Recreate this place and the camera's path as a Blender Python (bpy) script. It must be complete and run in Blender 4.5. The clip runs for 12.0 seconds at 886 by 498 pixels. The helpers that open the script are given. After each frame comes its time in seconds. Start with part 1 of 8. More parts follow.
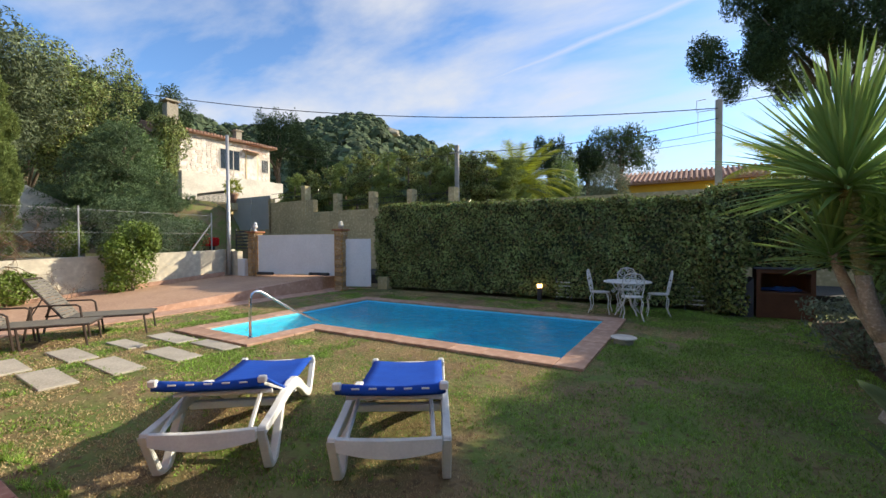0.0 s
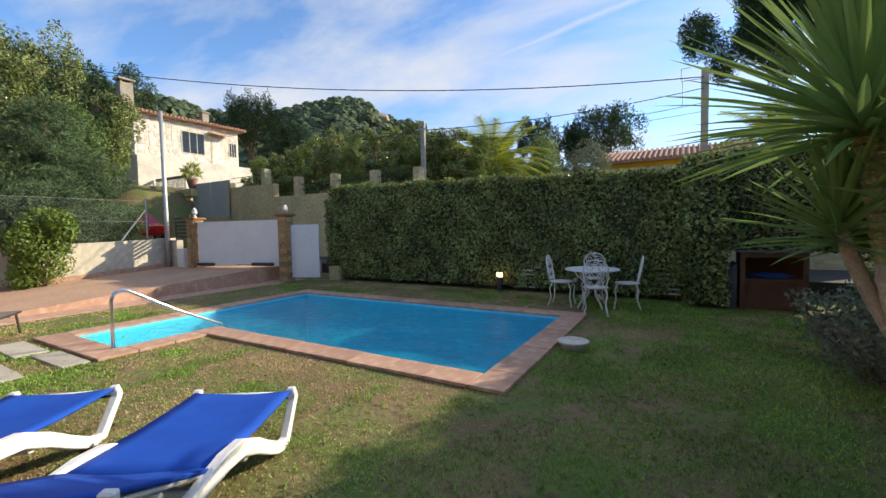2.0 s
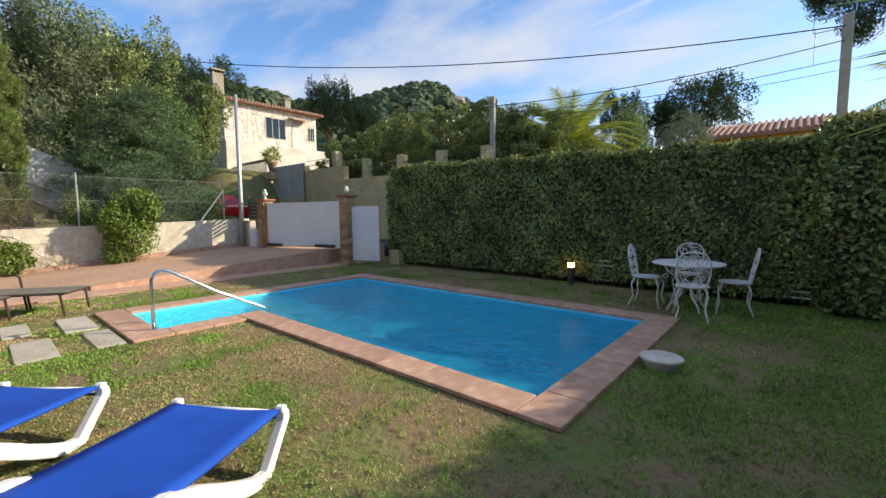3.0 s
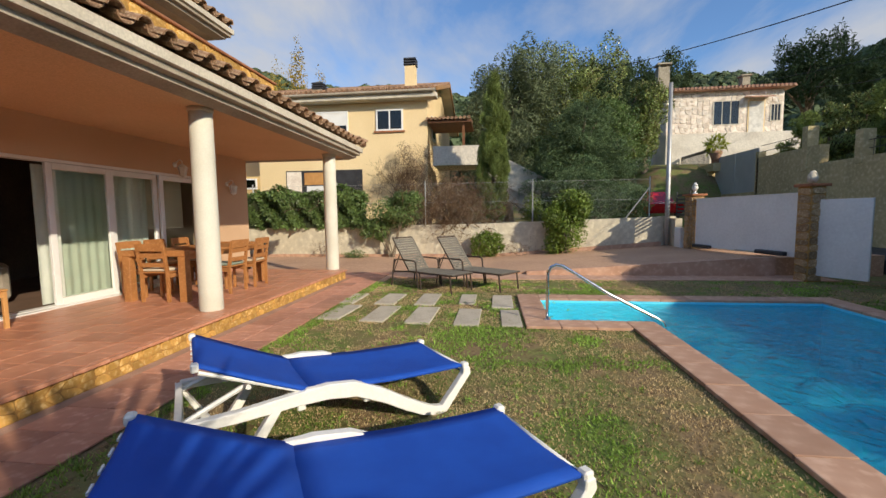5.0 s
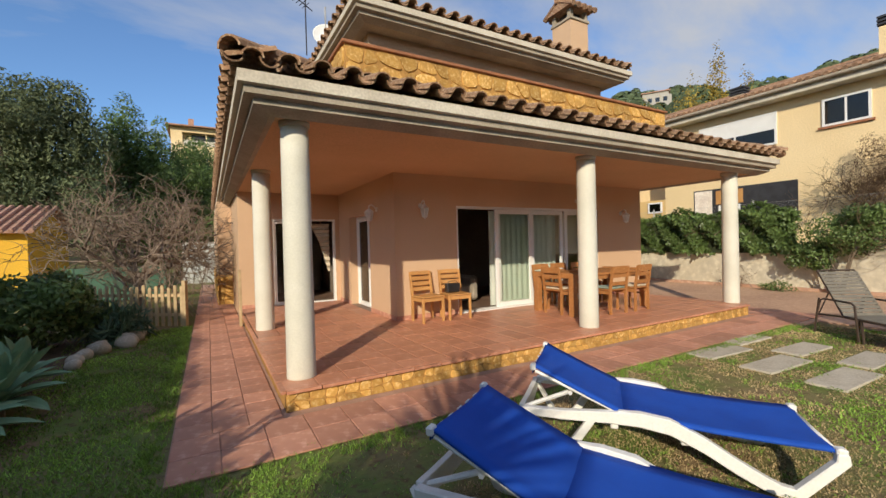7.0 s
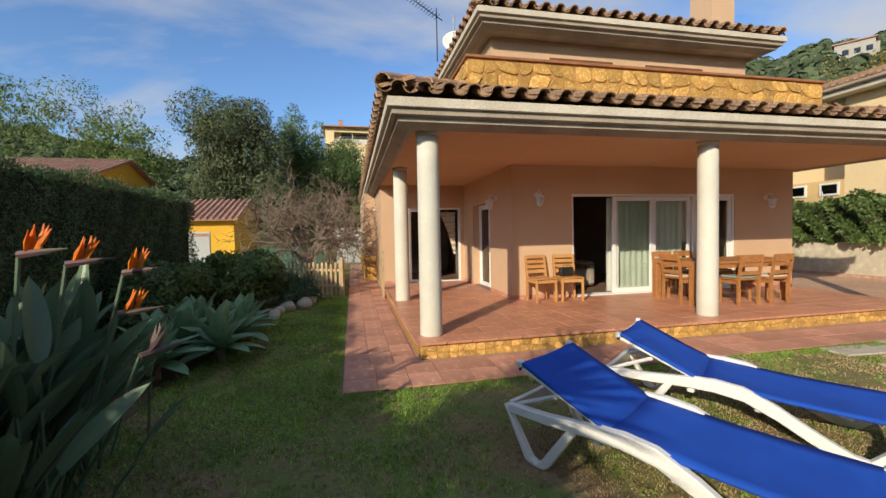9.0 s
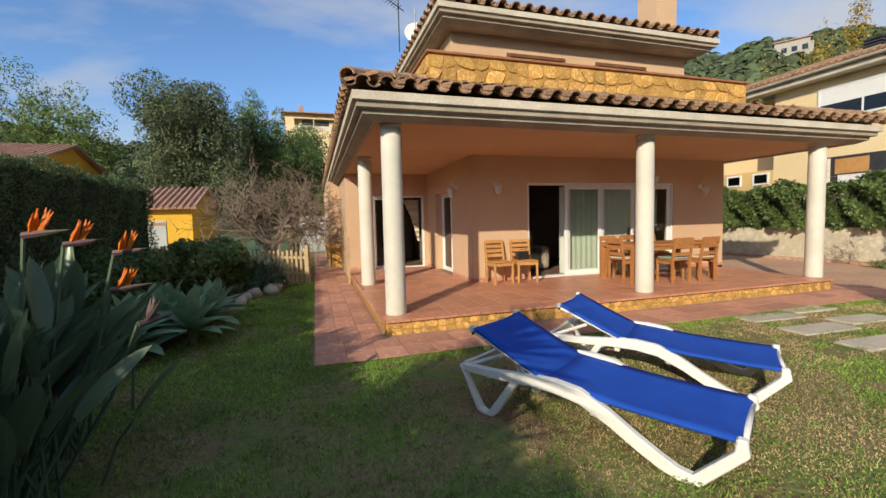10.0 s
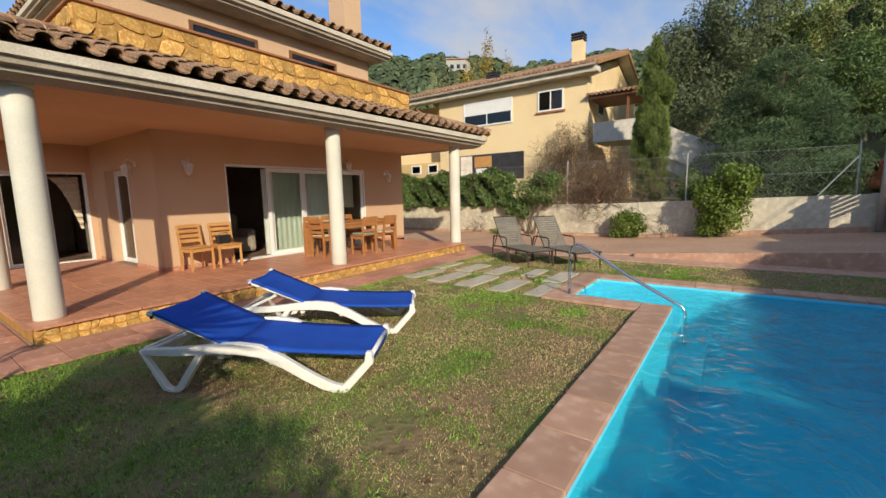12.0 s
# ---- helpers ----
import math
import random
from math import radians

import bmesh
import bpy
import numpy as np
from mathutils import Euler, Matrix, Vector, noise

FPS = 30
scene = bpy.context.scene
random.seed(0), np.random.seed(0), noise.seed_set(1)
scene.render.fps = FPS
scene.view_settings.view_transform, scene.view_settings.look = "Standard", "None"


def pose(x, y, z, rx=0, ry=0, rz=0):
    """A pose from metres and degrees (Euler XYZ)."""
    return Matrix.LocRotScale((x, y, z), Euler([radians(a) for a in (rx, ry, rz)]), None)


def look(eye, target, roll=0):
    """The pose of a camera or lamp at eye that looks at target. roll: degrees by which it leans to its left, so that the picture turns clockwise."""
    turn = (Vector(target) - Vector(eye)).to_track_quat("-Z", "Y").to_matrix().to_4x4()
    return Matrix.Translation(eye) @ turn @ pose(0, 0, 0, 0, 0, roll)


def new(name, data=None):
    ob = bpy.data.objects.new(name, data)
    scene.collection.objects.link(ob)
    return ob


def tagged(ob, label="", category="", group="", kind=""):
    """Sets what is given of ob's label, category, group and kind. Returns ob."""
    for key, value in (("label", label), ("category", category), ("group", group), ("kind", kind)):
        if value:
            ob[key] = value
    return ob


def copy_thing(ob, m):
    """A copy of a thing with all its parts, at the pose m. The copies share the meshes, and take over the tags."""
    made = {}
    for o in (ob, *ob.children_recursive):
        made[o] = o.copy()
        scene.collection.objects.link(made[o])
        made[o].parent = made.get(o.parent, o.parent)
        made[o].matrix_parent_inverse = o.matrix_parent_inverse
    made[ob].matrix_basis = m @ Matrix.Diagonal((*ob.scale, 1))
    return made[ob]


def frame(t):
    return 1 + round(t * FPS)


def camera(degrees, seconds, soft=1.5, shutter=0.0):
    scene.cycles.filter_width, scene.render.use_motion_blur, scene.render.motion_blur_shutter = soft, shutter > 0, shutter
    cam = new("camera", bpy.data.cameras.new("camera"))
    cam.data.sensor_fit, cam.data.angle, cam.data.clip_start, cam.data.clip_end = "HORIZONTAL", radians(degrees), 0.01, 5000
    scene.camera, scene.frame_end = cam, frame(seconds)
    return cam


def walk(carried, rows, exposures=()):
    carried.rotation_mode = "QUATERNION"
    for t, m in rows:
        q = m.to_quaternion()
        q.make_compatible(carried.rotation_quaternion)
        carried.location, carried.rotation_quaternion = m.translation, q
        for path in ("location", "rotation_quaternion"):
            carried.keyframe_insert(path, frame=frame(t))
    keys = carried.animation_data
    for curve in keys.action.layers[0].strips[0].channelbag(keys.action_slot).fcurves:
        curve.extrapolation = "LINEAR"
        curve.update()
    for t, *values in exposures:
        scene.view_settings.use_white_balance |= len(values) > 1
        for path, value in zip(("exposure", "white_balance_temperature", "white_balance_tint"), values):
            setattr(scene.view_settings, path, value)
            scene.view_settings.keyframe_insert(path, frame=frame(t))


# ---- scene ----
cam = camera(94.0, 12.0)
PATH = [
    (0, (0.175, 0.327, 1.554), (-0.863, 2.037, 1.519), -0.3),
    (0.5, (0.379, 0.707, 1.575), (-0.575, 2.464, 1.522), -0.9),
    (1, (0.428, 1.082, 1.51), (-0.501, 2.852, 1.449), -1.2),
    (1.5, (0.427, 1.499, 1.534), (-0.522, 3.258, 1.455), -1.2),
    (2, (0.435, 1.983, 1.501), (-0.576, 3.705, 1.397), -1.1),
    (2.5, (0.35, 2.403, 1.455), (-0.773, 4.052, 1.315), -1.0),
    (2.7, (0.283, 2.584, 1.462), (-0.901, 4.188, 1.306), -0.8),
    (4.3, (-0.195, 3.568, 1.443), (-2.085, 4.193, 1.254), 0.0),
    (4.5, (-0.249, 3.574, 1.435), (-2.199, 3.977, 1.252), -0.1),
    (5, (-0.314, 3.615, 1.443), (-2.293, 3.375, 1.279), -0.7),
    (5.5, (-0.236, 3.66, 1.532), (-2.051, 2.832, 1.394), -0.9),
    (6, (-0.185, 3.887, 1.52), (-1.715, 2.601, 1.429), -1.3),
    (6.5, (-0.181, 4.134, 1.538), (-1.416, 2.561, 1.487), -1.5),
    (7, (-0.244, 4.332, 1.557), (-1.232, 2.593, 1.533), -1.5),
    (7.5, (-0.225, 4.517, 1.588), (-0.988, 2.668, 1.57), -1.3),
    (7.7, (-0.177, 4.609, 1.576), (-0.861, 2.73, 1.558), -1.2),
    (9.3, (-0.075, 5.269, 1.539), (-0.494, 3.315, 1.447), -1.1),
    (9.5, (-0.075, 5.352, 1.533), (-0.52, 3.405, 1.429), -1.2),
    (10, (-0.007, 5.558, 1.502), (-0.595, 3.651, 1.368), -1.4),
    (10.5, (-0.023, 5.759, 1.508), (-0.833, 3.937, 1.351), -1.6),
    (11, (-0.101, 6.019, 1.491), (-1.184, 4.348, 1.304), -1.7),
    (11.5, (-0.104, 6.175, 1.497), (-1.47, 4.73, 1.28), -1.7),
    (12, (0.07, 6.309, 1.52), (-1.541, 5.152, 1.263), -1.4),
]
walk(cam, [(t, look(eye, target, roll)) for t, eye, target, roll in PATH], [(0, 1.28), (2.7, 1.30), (4.5, 0.86), (7.0, 0.72), (9.5, 0.82), (12, 0.78)])
# ---- world, sun ----
SUN_AZ, SUN_EL = radians(41.3), radians(24.0)
SUN_DIR = Vector((math.sin(SUN_AZ) * math.cos(SUN_EL), math.cos(SUN_AZ) * math.cos(SUN_EL), math.sin(SUN_EL)))
sun_data = bpy.data.lights.new("sun", "SUN")
sun_data.energy, sun_data.angle, sun_data.color = 2.75, radians(0.6), (1.0, 0.87, 0.67)
sun = new("sun", sun_data)
sun.matrix_world = look(SUN_DIR * 60, (0, 0, 0))

world = bpy.data.worlds.new("world")
scene.world = world
world.use_nodes = True
wt = world.node_tree
wt.nodes.clear()


def wn(kind, **kw):
    n = wt.nodes.new(kind)
    for k, v in kw.items():
        if k.startswith("i_"):
            n.inputs[int(k[2:])].default_value = v
        else:
            setattr(n, k, v)
    return n


sky = wn("ShaderNodeTexSky", sky_type="NISHITA", sun_disc=False, sun_elevation=SUN_EL, sun_rotation=SUN_AZ, air_density=1.0, dust_density=0.6, ozone_density=2.0)
co = wn("ShaderNodeTexCoord")
sep = wn("ShaderNodeSeparateXYZ")
wt.links.new(co.outputs["Generated"], sep.inputs[0])
zc = wn("ShaderNodeMath", operation="MAXIMUM", i_1=0.0)
wt.links.new(sep.outputs[2], zc.inputs[0])
zp = wn("ShaderNodeMath", operation="ADD", i_1=0.22)
wt.links.new(zc.outputs[0], zp.inputs[0])
dv = wn("ShaderNodeVectorMath", operation="DIVIDE")
cmb = wn("ShaderNodeCombineXYZ")
for i in range(3):
    wt.links.new(zp.outputs[0], cmb.inputs[i])
wt.links.new(co.outputs["Generated"], dv.inputs[0])
wt.links.new(cmb.outputs[0], dv.inputs[1])
mp = wn("ShaderNodeMapping")
mp.inputs["Location"].default_value = (3.1, 1.7, 0)
mp.inputs["Rotation"].default_value = (0, 0, radians(35))
mp.inputs["Scale"].default_value = (0.8, 1.5, 1)
wt.links.new(dv.outputs[0], mp.inputs[0])
n1 = wn("ShaderNodeTexNoise")
n1.inputs["Scale"].default_value, n1.inputs["Detail"].default_value, n1.inputs["Roughness"].default_value = 1.15, 9.0, 0.56
n1.inputs["Distortion"].default_value = 0.25
wt.links.new(mp.outputs[0], n1.inputs["Vector"])
cr = wn("ShaderNodeValToRGB")
cr.color_ramp.elements[0].position, cr.color_ramp.elements[0].color = 0.43, (0, 0, 0, 1)
cr.color_ramp.elements[1].position, cr.color_ramp.elements[1].color = 0.66, (1, 1, 1, 1)
wt.links.new(n1.outputs[0], cr.inputs[0])
# the thin trail of an aircraft: a great circle, wavering a little
TRAIL = Vector((0.1434, 0.4410, -0.8860)).normalized()
dt = wn("ShaderNodeVectorMath", operation="DOT_PRODUCT")
dt.inputs[1].default_value = TRAIL
nz = wn("ShaderNodeVectorMath", operation="NORMALIZE")
wt.links.new(co.outputs["Generated"], nz.inputs[0])
wt.links.new(nz.outputs[0], dt.inputs[0])
n2 = wn("ShaderNodeTexNoise")
n2.inputs["Scale"].default_value, n2.inputs["Detail"].default_value = 9.0, 5.0
wt.links.new(nz.outputs[0], n2.inputs["Vector"])
wob = wn("ShaderNodeMath", operation="MULTIPLY_ADD", i_1=0.016)
wt.links.new(n2.outputs[0], wob.inputs[0])
wt.links.new(dt.outputs["Value"], wob.inputs[2])
TRAIL_OFF = wn("ShaderNodeMath", operation="SUBTRACT", i_1=0.008)
wt.links.new(wob.outputs[0], TRAIL_OFF.inputs[0])
ab = wn("ShaderNodeMath", operation="ABSOLUTE")
wt.links.new(TRAIL_OFF.outputs[0], ab.inputs[0])
tr = wn("ShaderNodeMapRange", i_1=0.0, i_2=0.010, i_3=0.55, i_4=0.0)
wt.links.new(ab.outputs[0], tr.inputs[0])
# the trail begins in the north-west
north = wn("ShaderNodeMapRange", i_1=-0.46, i_2=-0.40, i_3=0.0, i_4=1.0)
wt.links.new(sep.outputs[0], north.inputs[0])
trn = wn("ShaderNodeMath", operation="MULTIPLY")
wt.links.new(tr.outputs[0], trn.inputs[0])
wt.links.new(north.outputs[0], trn.inputs[1])
mx = wn("ShaderNodeMath", operation="MAXIMUM")
sc = wn("ShaderNodeMath", operation="MULTIPLY", i_1=0.88)
wt.links.new(cr.outputs[0], sc.inputs[0])
wt.links.new(sc.outputs[0], mx.inputs[0])
wt.links.new(trn.outputs[0], mx.inputs[1])
mix = wn("ShaderNodeMix", data_type="RGBA")
wt.links.new(mx.outputs[0], mix.inputs[0])
tint = wn("ShaderNodeMix", data_type="RGBA", blend_type="MULTIPLY")
tint.inputs[0].default_value = 1.0
tint.inputs[7].default_value = (0.56, 0.70, 0.86, 1)
wt.links.new(sky.outputs[0], tint.inputs[6])
wt.links.new(tint.outputs[2], mix.inputs[6])
mix.inputs[7].default_value = (2.8, 2.85, 3.0, 1)
bg = wn("ShaderNodeBackground", i_1=0.12)
wt.links.new(mix.outputs[2], bg.inputs[0])
wo = wn("ShaderNodeOutputWorld")
wt.links.new(bg.outputs[0], wo.inputs[0])


# ---- materials ----
def mat(name, c1, c2=None, c3=None, rough=0.7, metal=0.0, scale=4.0, fine=40.0, bump=0.2, spec=0.4, island=0.0, obj=0.0, split=0.5, trans=0.0, warp=0.0, depth=0.01, emit=None, coat=0.0, grain=None):
    """A surface with two scales of colour variation, relief, and a tone of its own for each piece."""
    m = bpy.data.materials.new(name)
    m.use_nodes = True
    t = m.node_tree
    t.nodes.clear()
    N, L = t.nodes.new, t.links.new
    out, b = N("ShaderNodeOutputMaterial"), N("ShaderNodeBsdfPrincipled")
    L(b.outputs[0], out.inputs[0])
    c2 = c2 or tuple(v * 0.75 for v in c1)
    tc = N("ShaderNodeTexCoord")
    geo = N("ShaderNodeNewGeometry")
    src = geo.outputs["Position"] if obj <= 0 else tc.outputs["Object"]
    a, f = N("ShaderNodeTexNoise"), N("ShaderNodeTexNoise")
    a.inputs["Scale"].default_value, a.inputs["Detail"].default_value, a.inputs["Distortion"].default_value = scale, 5, warp
    f.inputs["Scale"].default_value, f.inputs["Detail"].default_value = fine, 4
    L(src, a.inputs["Vector"])
    L(src, f.inputs["Vector"])
    r = N("ShaderNodeMapRange")
    r.inputs[1].default_value, r.inputs[2].default_value = split - 0.12, split + 0.12
    L(a.outputs[0], r.inputs[0])
    m1 = N("ShaderNodeMix")
    m1.data_type = "RGBA"
    m1.inputs[6].default_value, m1.inputs[7].default_value = (*c1, 1), (*c2, 1)
    L(r.outputs[0], m1.inputs[0])
    col = m1.outputs[2]
    if c3:
        r3 = N("ShaderNodeMapRange")
        r3.inputs[1].default_value, r3.inputs[2].default_value = 0.52, 0.68
        L(f.outputs[0], r3.inputs[0])
        m3 = N("ShaderNodeMix")
        m3.data_type = "RGBA"
        m3.inputs[7].default_value = (*c3, 1)
        L(r3.outputs[0], m3.inputs[0])
        L(col, m3.inputs[6])
        col = m3.outputs[2]
    g_ = grain if grain is not None else (0.13 if rough >= 0.85 else 0.05)
    fs = N("ShaderNodeMapRange")
    fs.inputs[1].default_value, fs.inputs[2].default_value, fs.inputs[3].default_value, fs.inputs[4].default_value = 0.3, 0.7, 1 - g_, 1 + g_
    L(f.outputs[0], fs.inputs[0])
    val = fs.outputs[0]
    for amount, kind in ((island, "island"), (obj, "obj")):
        if amount > 0:
            if kind == "obj":
                oi = N("ShaderNodeObjectInfo")
                rnd = oi.outputs["Random"]
            else:
                rnd = geo.outputs["Random Per Island"]
            rr = N("ShaderNodeMapRange")
            rr.inputs[3].default_value, rr.inputs[4].default_value = 1 - amount, 1 + amount
            L(rnd, rr.inputs[0])
            mm = N("ShaderNodeMath")
            mm.operation = "MULTIPLY"
            L(val, mm.inputs[0])
            L(rr.outputs[0], mm.inputs[1])
            val = mm.outputs[0]
    hs = N("ShaderNodeHueSaturation")
    L(val, hs.inputs["Value"])
    L(col, hs.inputs["Color"])
    L(hs.outputs[0], b.inputs["Base Color"])
    b.inputs["Metallic"].default_value = metal
    b.inputs["Specular IOR Level"].default_value = spec
    b.inputs["Coat Weight"].default_value = coat
    rg = N("ShaderNodeMapRange")
    rg.inputs[3].default_value, rg.inputs[4].default_value = max(0.02, rough - 0.1), min(1, rough + 0.1)
    L(f.outputs[0], rg.inputs[0])
    L(rg.outputs[0], b.inputs["Roughness"])
    if bump:
        bp = N("ShaderNodeBump")
        bp.inputs["Strength"].default_value, bp.inputs["Distance"].default_value = bump, depth
        ad = N("ShaderNodeMath")
        ad.operation = "ADD"
        L(a.outputs[0], ad.inputs[0])
        L(f.outputs[0], ad.inputs[1])
        L(ad.outputs[0], bp.inputs["Height"])
        L(bp.outputs[0], b.inputs["Normal"])
    if emit:
        b.inputs["Emission Color"].default_value, b.inputs["Emission Strength"].default_value = (*emit[:3], 1), emit[3]
    if trans:
        tl, ms = N("ShaderNodeBsdfTranslucent"), N("ShaderNodeMixShader")
        L(hs.outputs[0], tl.inputs[0])
        ms.inputs[0].default_value = trans
        L(b.outputs[0], ms.inputs[1])
        L(tl.outputs[0], ms.inputs[2])
        L(ms.outputs[0], out.inputs[0])
    return m


def glass_mat(name, tint, gloss, rough=0.02, thin=True):
    m = bpy.data.materials.new(name)
    m.use_nodes = True
    t = m.node_tree
    t.nodes.clear()
    N, L = t.nodes.new, t.links.new
    out, ms, tr_, gl, fr = N("ShaderNodeOutputMaterial"), N("ShaderNodeMixShader"), N("ShaderNodeBsdfTransparent"), N("ShaderNodeBsdfGlossy"), N("ShaderNodeFresnel")
    fr.inputs[0].default_value = gloss
    tr_.inputs[0].default_value = (*tint, 1)
    gl.inputs["Roughness"].default_value = rough
    if thin:
        # a thin pane: its gloss grows towards grazing view, alike on both faces
        lw, pw, ma = N("ShaderNodeLayerWeight"), N("ShaderNodeMath"), N("ShaderNodeMath")
        lw.inputs[0].default_value = 0.5
        pw.operation, ma.operation = "POWER", "MULTIPLY_ADD"
        pw.inputs[1].default_value = 4.0
        base = ((gloss - 1) / (gloss + 1)) ** 2
        ma.inputs[1].default_value, ma.inputs[2].default_value = 0.9 - base, base
        L(lw.outputs["Facing"], pw.inputs[0])
        L(pw.outputs[0], ma.inputs[0])
        L(ma.outputs[0], ms.inputs[0])
    else:
        L(fr.outputs[0], ms.inputs[0])
    L(tr_.outputs[0], ms.inputs[1])
    L(gl.outputs[0], ms.inputs[2])
    L(ms.outputs[0], out.inputs[0])
    return m, t, gl, fr


STUCCO = mat("peach_stucco", (0.61, 0.42, 0.27), (0.57, 0.385, 0.245), rough=0.9, scale=0.7, fine=90, bump=0.25, depth=0.004, spec=0.2)
STUCCO_CEIL = mat("peach_ceiling_paint", (0.64, 0.42, 0.25), (0.60, 0.39, 0.23), rough=0.9, scale=0.7, fine=60, bump=0.1, depth=0.003, spec=0.2)
STUCCO_YELLOW = mat("pale_yellow_stucco", (0.80, 0.63, 0.37), (0.75, 0.58, 0.33), rough=0.9, scale=0.5, fine=30, bump=0.2, depth=0.01, spec=0.2)
STUCCO_OCHRE = mat("ochre_stucco", (0.75, 0.44, 0.05), (0.68, 0.39, 0.05), rough=0.9, scale=0.8, fine=30, bump=0.2, spec=0.2)
CEMENT = mat("weathered_cement", (0.36, 0.32, 0.25), (0.27, 0.24, 0.18), (0.43, 0.39, 0.31), rough=0.9, scale=1.6, fine=14, bump=0.35, spec=0.2)
CORNICE = mat("grey_cornice_concrete", (0.40, 0.345, 0.27), (0.33, 0.285, 0.22), rough=0.85, scale=2.2, fine=40, bump=0.2, spec=0.2)
CORNICE_LIGHT = mat("pale_cornice_concrete", (0.62, 0.57, 0.47), (0.52, 0.47, 0.38), rough=0.85, scale=2.2, fine=40, bump=0.2, spec=0.2)
COLUMN = mat("white_painted_column", (0.66, 0.64, 0.55), (0.59, 0.57, 0.48), rough=0.75, scale=1.8, fine=60, bump=0.25, depth=0.004, spec=0.3)
TILE = mat("terracotta_floor_tile", (0.54, 0.245, 0.145), (0.46, 0.20, 0.12), (0.58, 0.30, 0.20), rough=0.42, scale=2.5, fine=14, bump=0.12, depth=0.004, obj=0.13, spec=0.45)
TILE_PATH = mat("terracotta_path_tile", (0.52, 0.26, 0.175), (0.44, 0.205, 0.14), (0.58, 0.33, 0.24), rough=0.6, scale=2.5, fine=14, bump=0.2, depth=0.004, obj=0.20, spec=0.35)
TILE_REST = mat("terracotta_tile_far", (0.52, 0.26, 0.175), (0.44, 0.205, 0.14), (0.58, 0.33, 0.24), rough=0.66, scale=2.5, fine=14, bump=0.2, depth=0.004, island=0.12, spec=0.35)
GROUT = mat("grey_pink_grout", (0.44, 0.28, 0.21), (0.37, 0.23, 0.17), rough=0.9, scale=5, fine=80, bump=0.2)
COPING = mat("terracotta_coping", (0.51, 0.32, 0.225), (0.44, 0.26, 0.175), (0.56, 0.37, 0.27), rough=0.7, scale=3, fine=9, bump=0.25, depth=0.005, obj=0.13, spec=0.3)
ROOF_TILE = mat("weathered_roof_tile", (0.34, 0.20, 0.115), (0.24, 0.15, 0.095), (0.42, 0.30, 0.19), rough=0.88, scale=6, fine=30, bump=0.4, obj=0.22, spec=0.2)
ROOF_REST = mat("weathered_roof_tile_far", (0.31, 0.18, 0.11), (0.22, 0.13, 0.085), (0.42, 0.30, 0.19), rough=0.88, scale=3, fine=25, bump=0.4, island=0.22, spec=0.2)
STONE = mat("ochre_rubble_stone", (0.57, 0.33, 0.09), (0.46, 0.26, 0.075), (0.62, 0.43, 0.18), rough=0.85, scale=5, fine=26, bump=0.5, island=0.28, spec=0.2)
STONE_MORTAR = mat("ochre_mortar", (0.46, 0.25, 0.07), (0.36, 0.2, 0.06), rough=0.9, scale=6, fine=40, bump=0.5)
BRICKCAP = mat("brown_brick_cap", (0.36, 0.15, 0.07), (0.28, 0.12, 0.06), rough=0.8, scale=5, fine=30, bump=0.2, island=0.1)
WHITE_ALU = mat("white_aluminium", (0.80, 0.80, 0.78), (0.76, 0.76, 0.74), rough=0.35, scale=3, fine=50, bump=0.0, spec=0.5)
WHITE_PLASTIC = mat("white_resin", (0.82, 0.81, 0.77), (0.76, 0.75, 0.71), rough=0.42, scale=6, fine=60, bump=0.08, depth=0.002, spec=0.5)
WHITE_IRON = mat("white_painted_iron", (0.80, 0.79, 0.75), (0.70, 0.68, 0.63), rough=0.5, scale=12, fine=90, bump=0.1, depth=0.002)
BLUE = mat("royal_blue_sling", (0.012, 0.078, 0.44), (0.010, 0.066, 0.39), rough=0.75, scale=5, fine=700, bump=0.25, depth=0.002, spec=0.25)
BLUE_DARK = mat("navy_webbing", (0.008, 0.022, 0.20), rough=0.8, scale=20, fine=400, bump=0.1)
STEEL = mat("polished_steel", (0.72, 0.73, 0.74), (0.66, 0.67, 0.68), rough=0.16, metal=1.0, scale=8, fine=90, bump=0.0)
BRONZE = mat("brown_metal_frame", (0.085, 0.062, 0.048), (0.07, 0.05, 0.04), rough=0.45, metal=0.3, scale=8, fine=60, bump=0.05)
STRAP = mat("grey_brown_straps", (0.165, 0.150, 0.120), (0.13, 0.12, 0.10), rough=0.7, scale=8, fine=200, bump=0.2, island=0.14)
WOOD = mat("orange_teak", (0.42, 0.185, 0.06), (0.34, 0.145, 0.045), (0.46, 0.22, 0.085), rough=0.55, scale=4, fine=30, bump=0.15, depth=0.003)
WOOD_LIGHT = mat("light_pine_wood", (0.55, 0.29, 0.10), (0.48, 0.24, 0.08), rough=0.5, scale=4, fine=30, bump=0.12, depth=0.003)
WOOD_PICKET = mat("weathered_picket_wood", (0.50, 0.37, 0.21), (0.40, 0.29, 0.16), rough=0.8, scale=5, fine=40, bump=0.3, island=0.15, obj=0.12)
WOOD_BROWN = mat("brown_stained_wood", (0.20, 0.085, 0.035), (0.15, 0.065, 0.03), rough=0.65, scale=5, fine=40, bump=0.2, obj=0.1)
CUSHION = mat("cream_cushion", (0.66, 0.58, 0.44), (0.60, 0.52, 0.39), rough=0.9, scale=6, fine=200, bump=0.3)
CUSHION_G = mat("green_grey_cushion", (0.30, 0.38, 0.32), rough=0.9, scale=6, fine=200, bump=0.3)
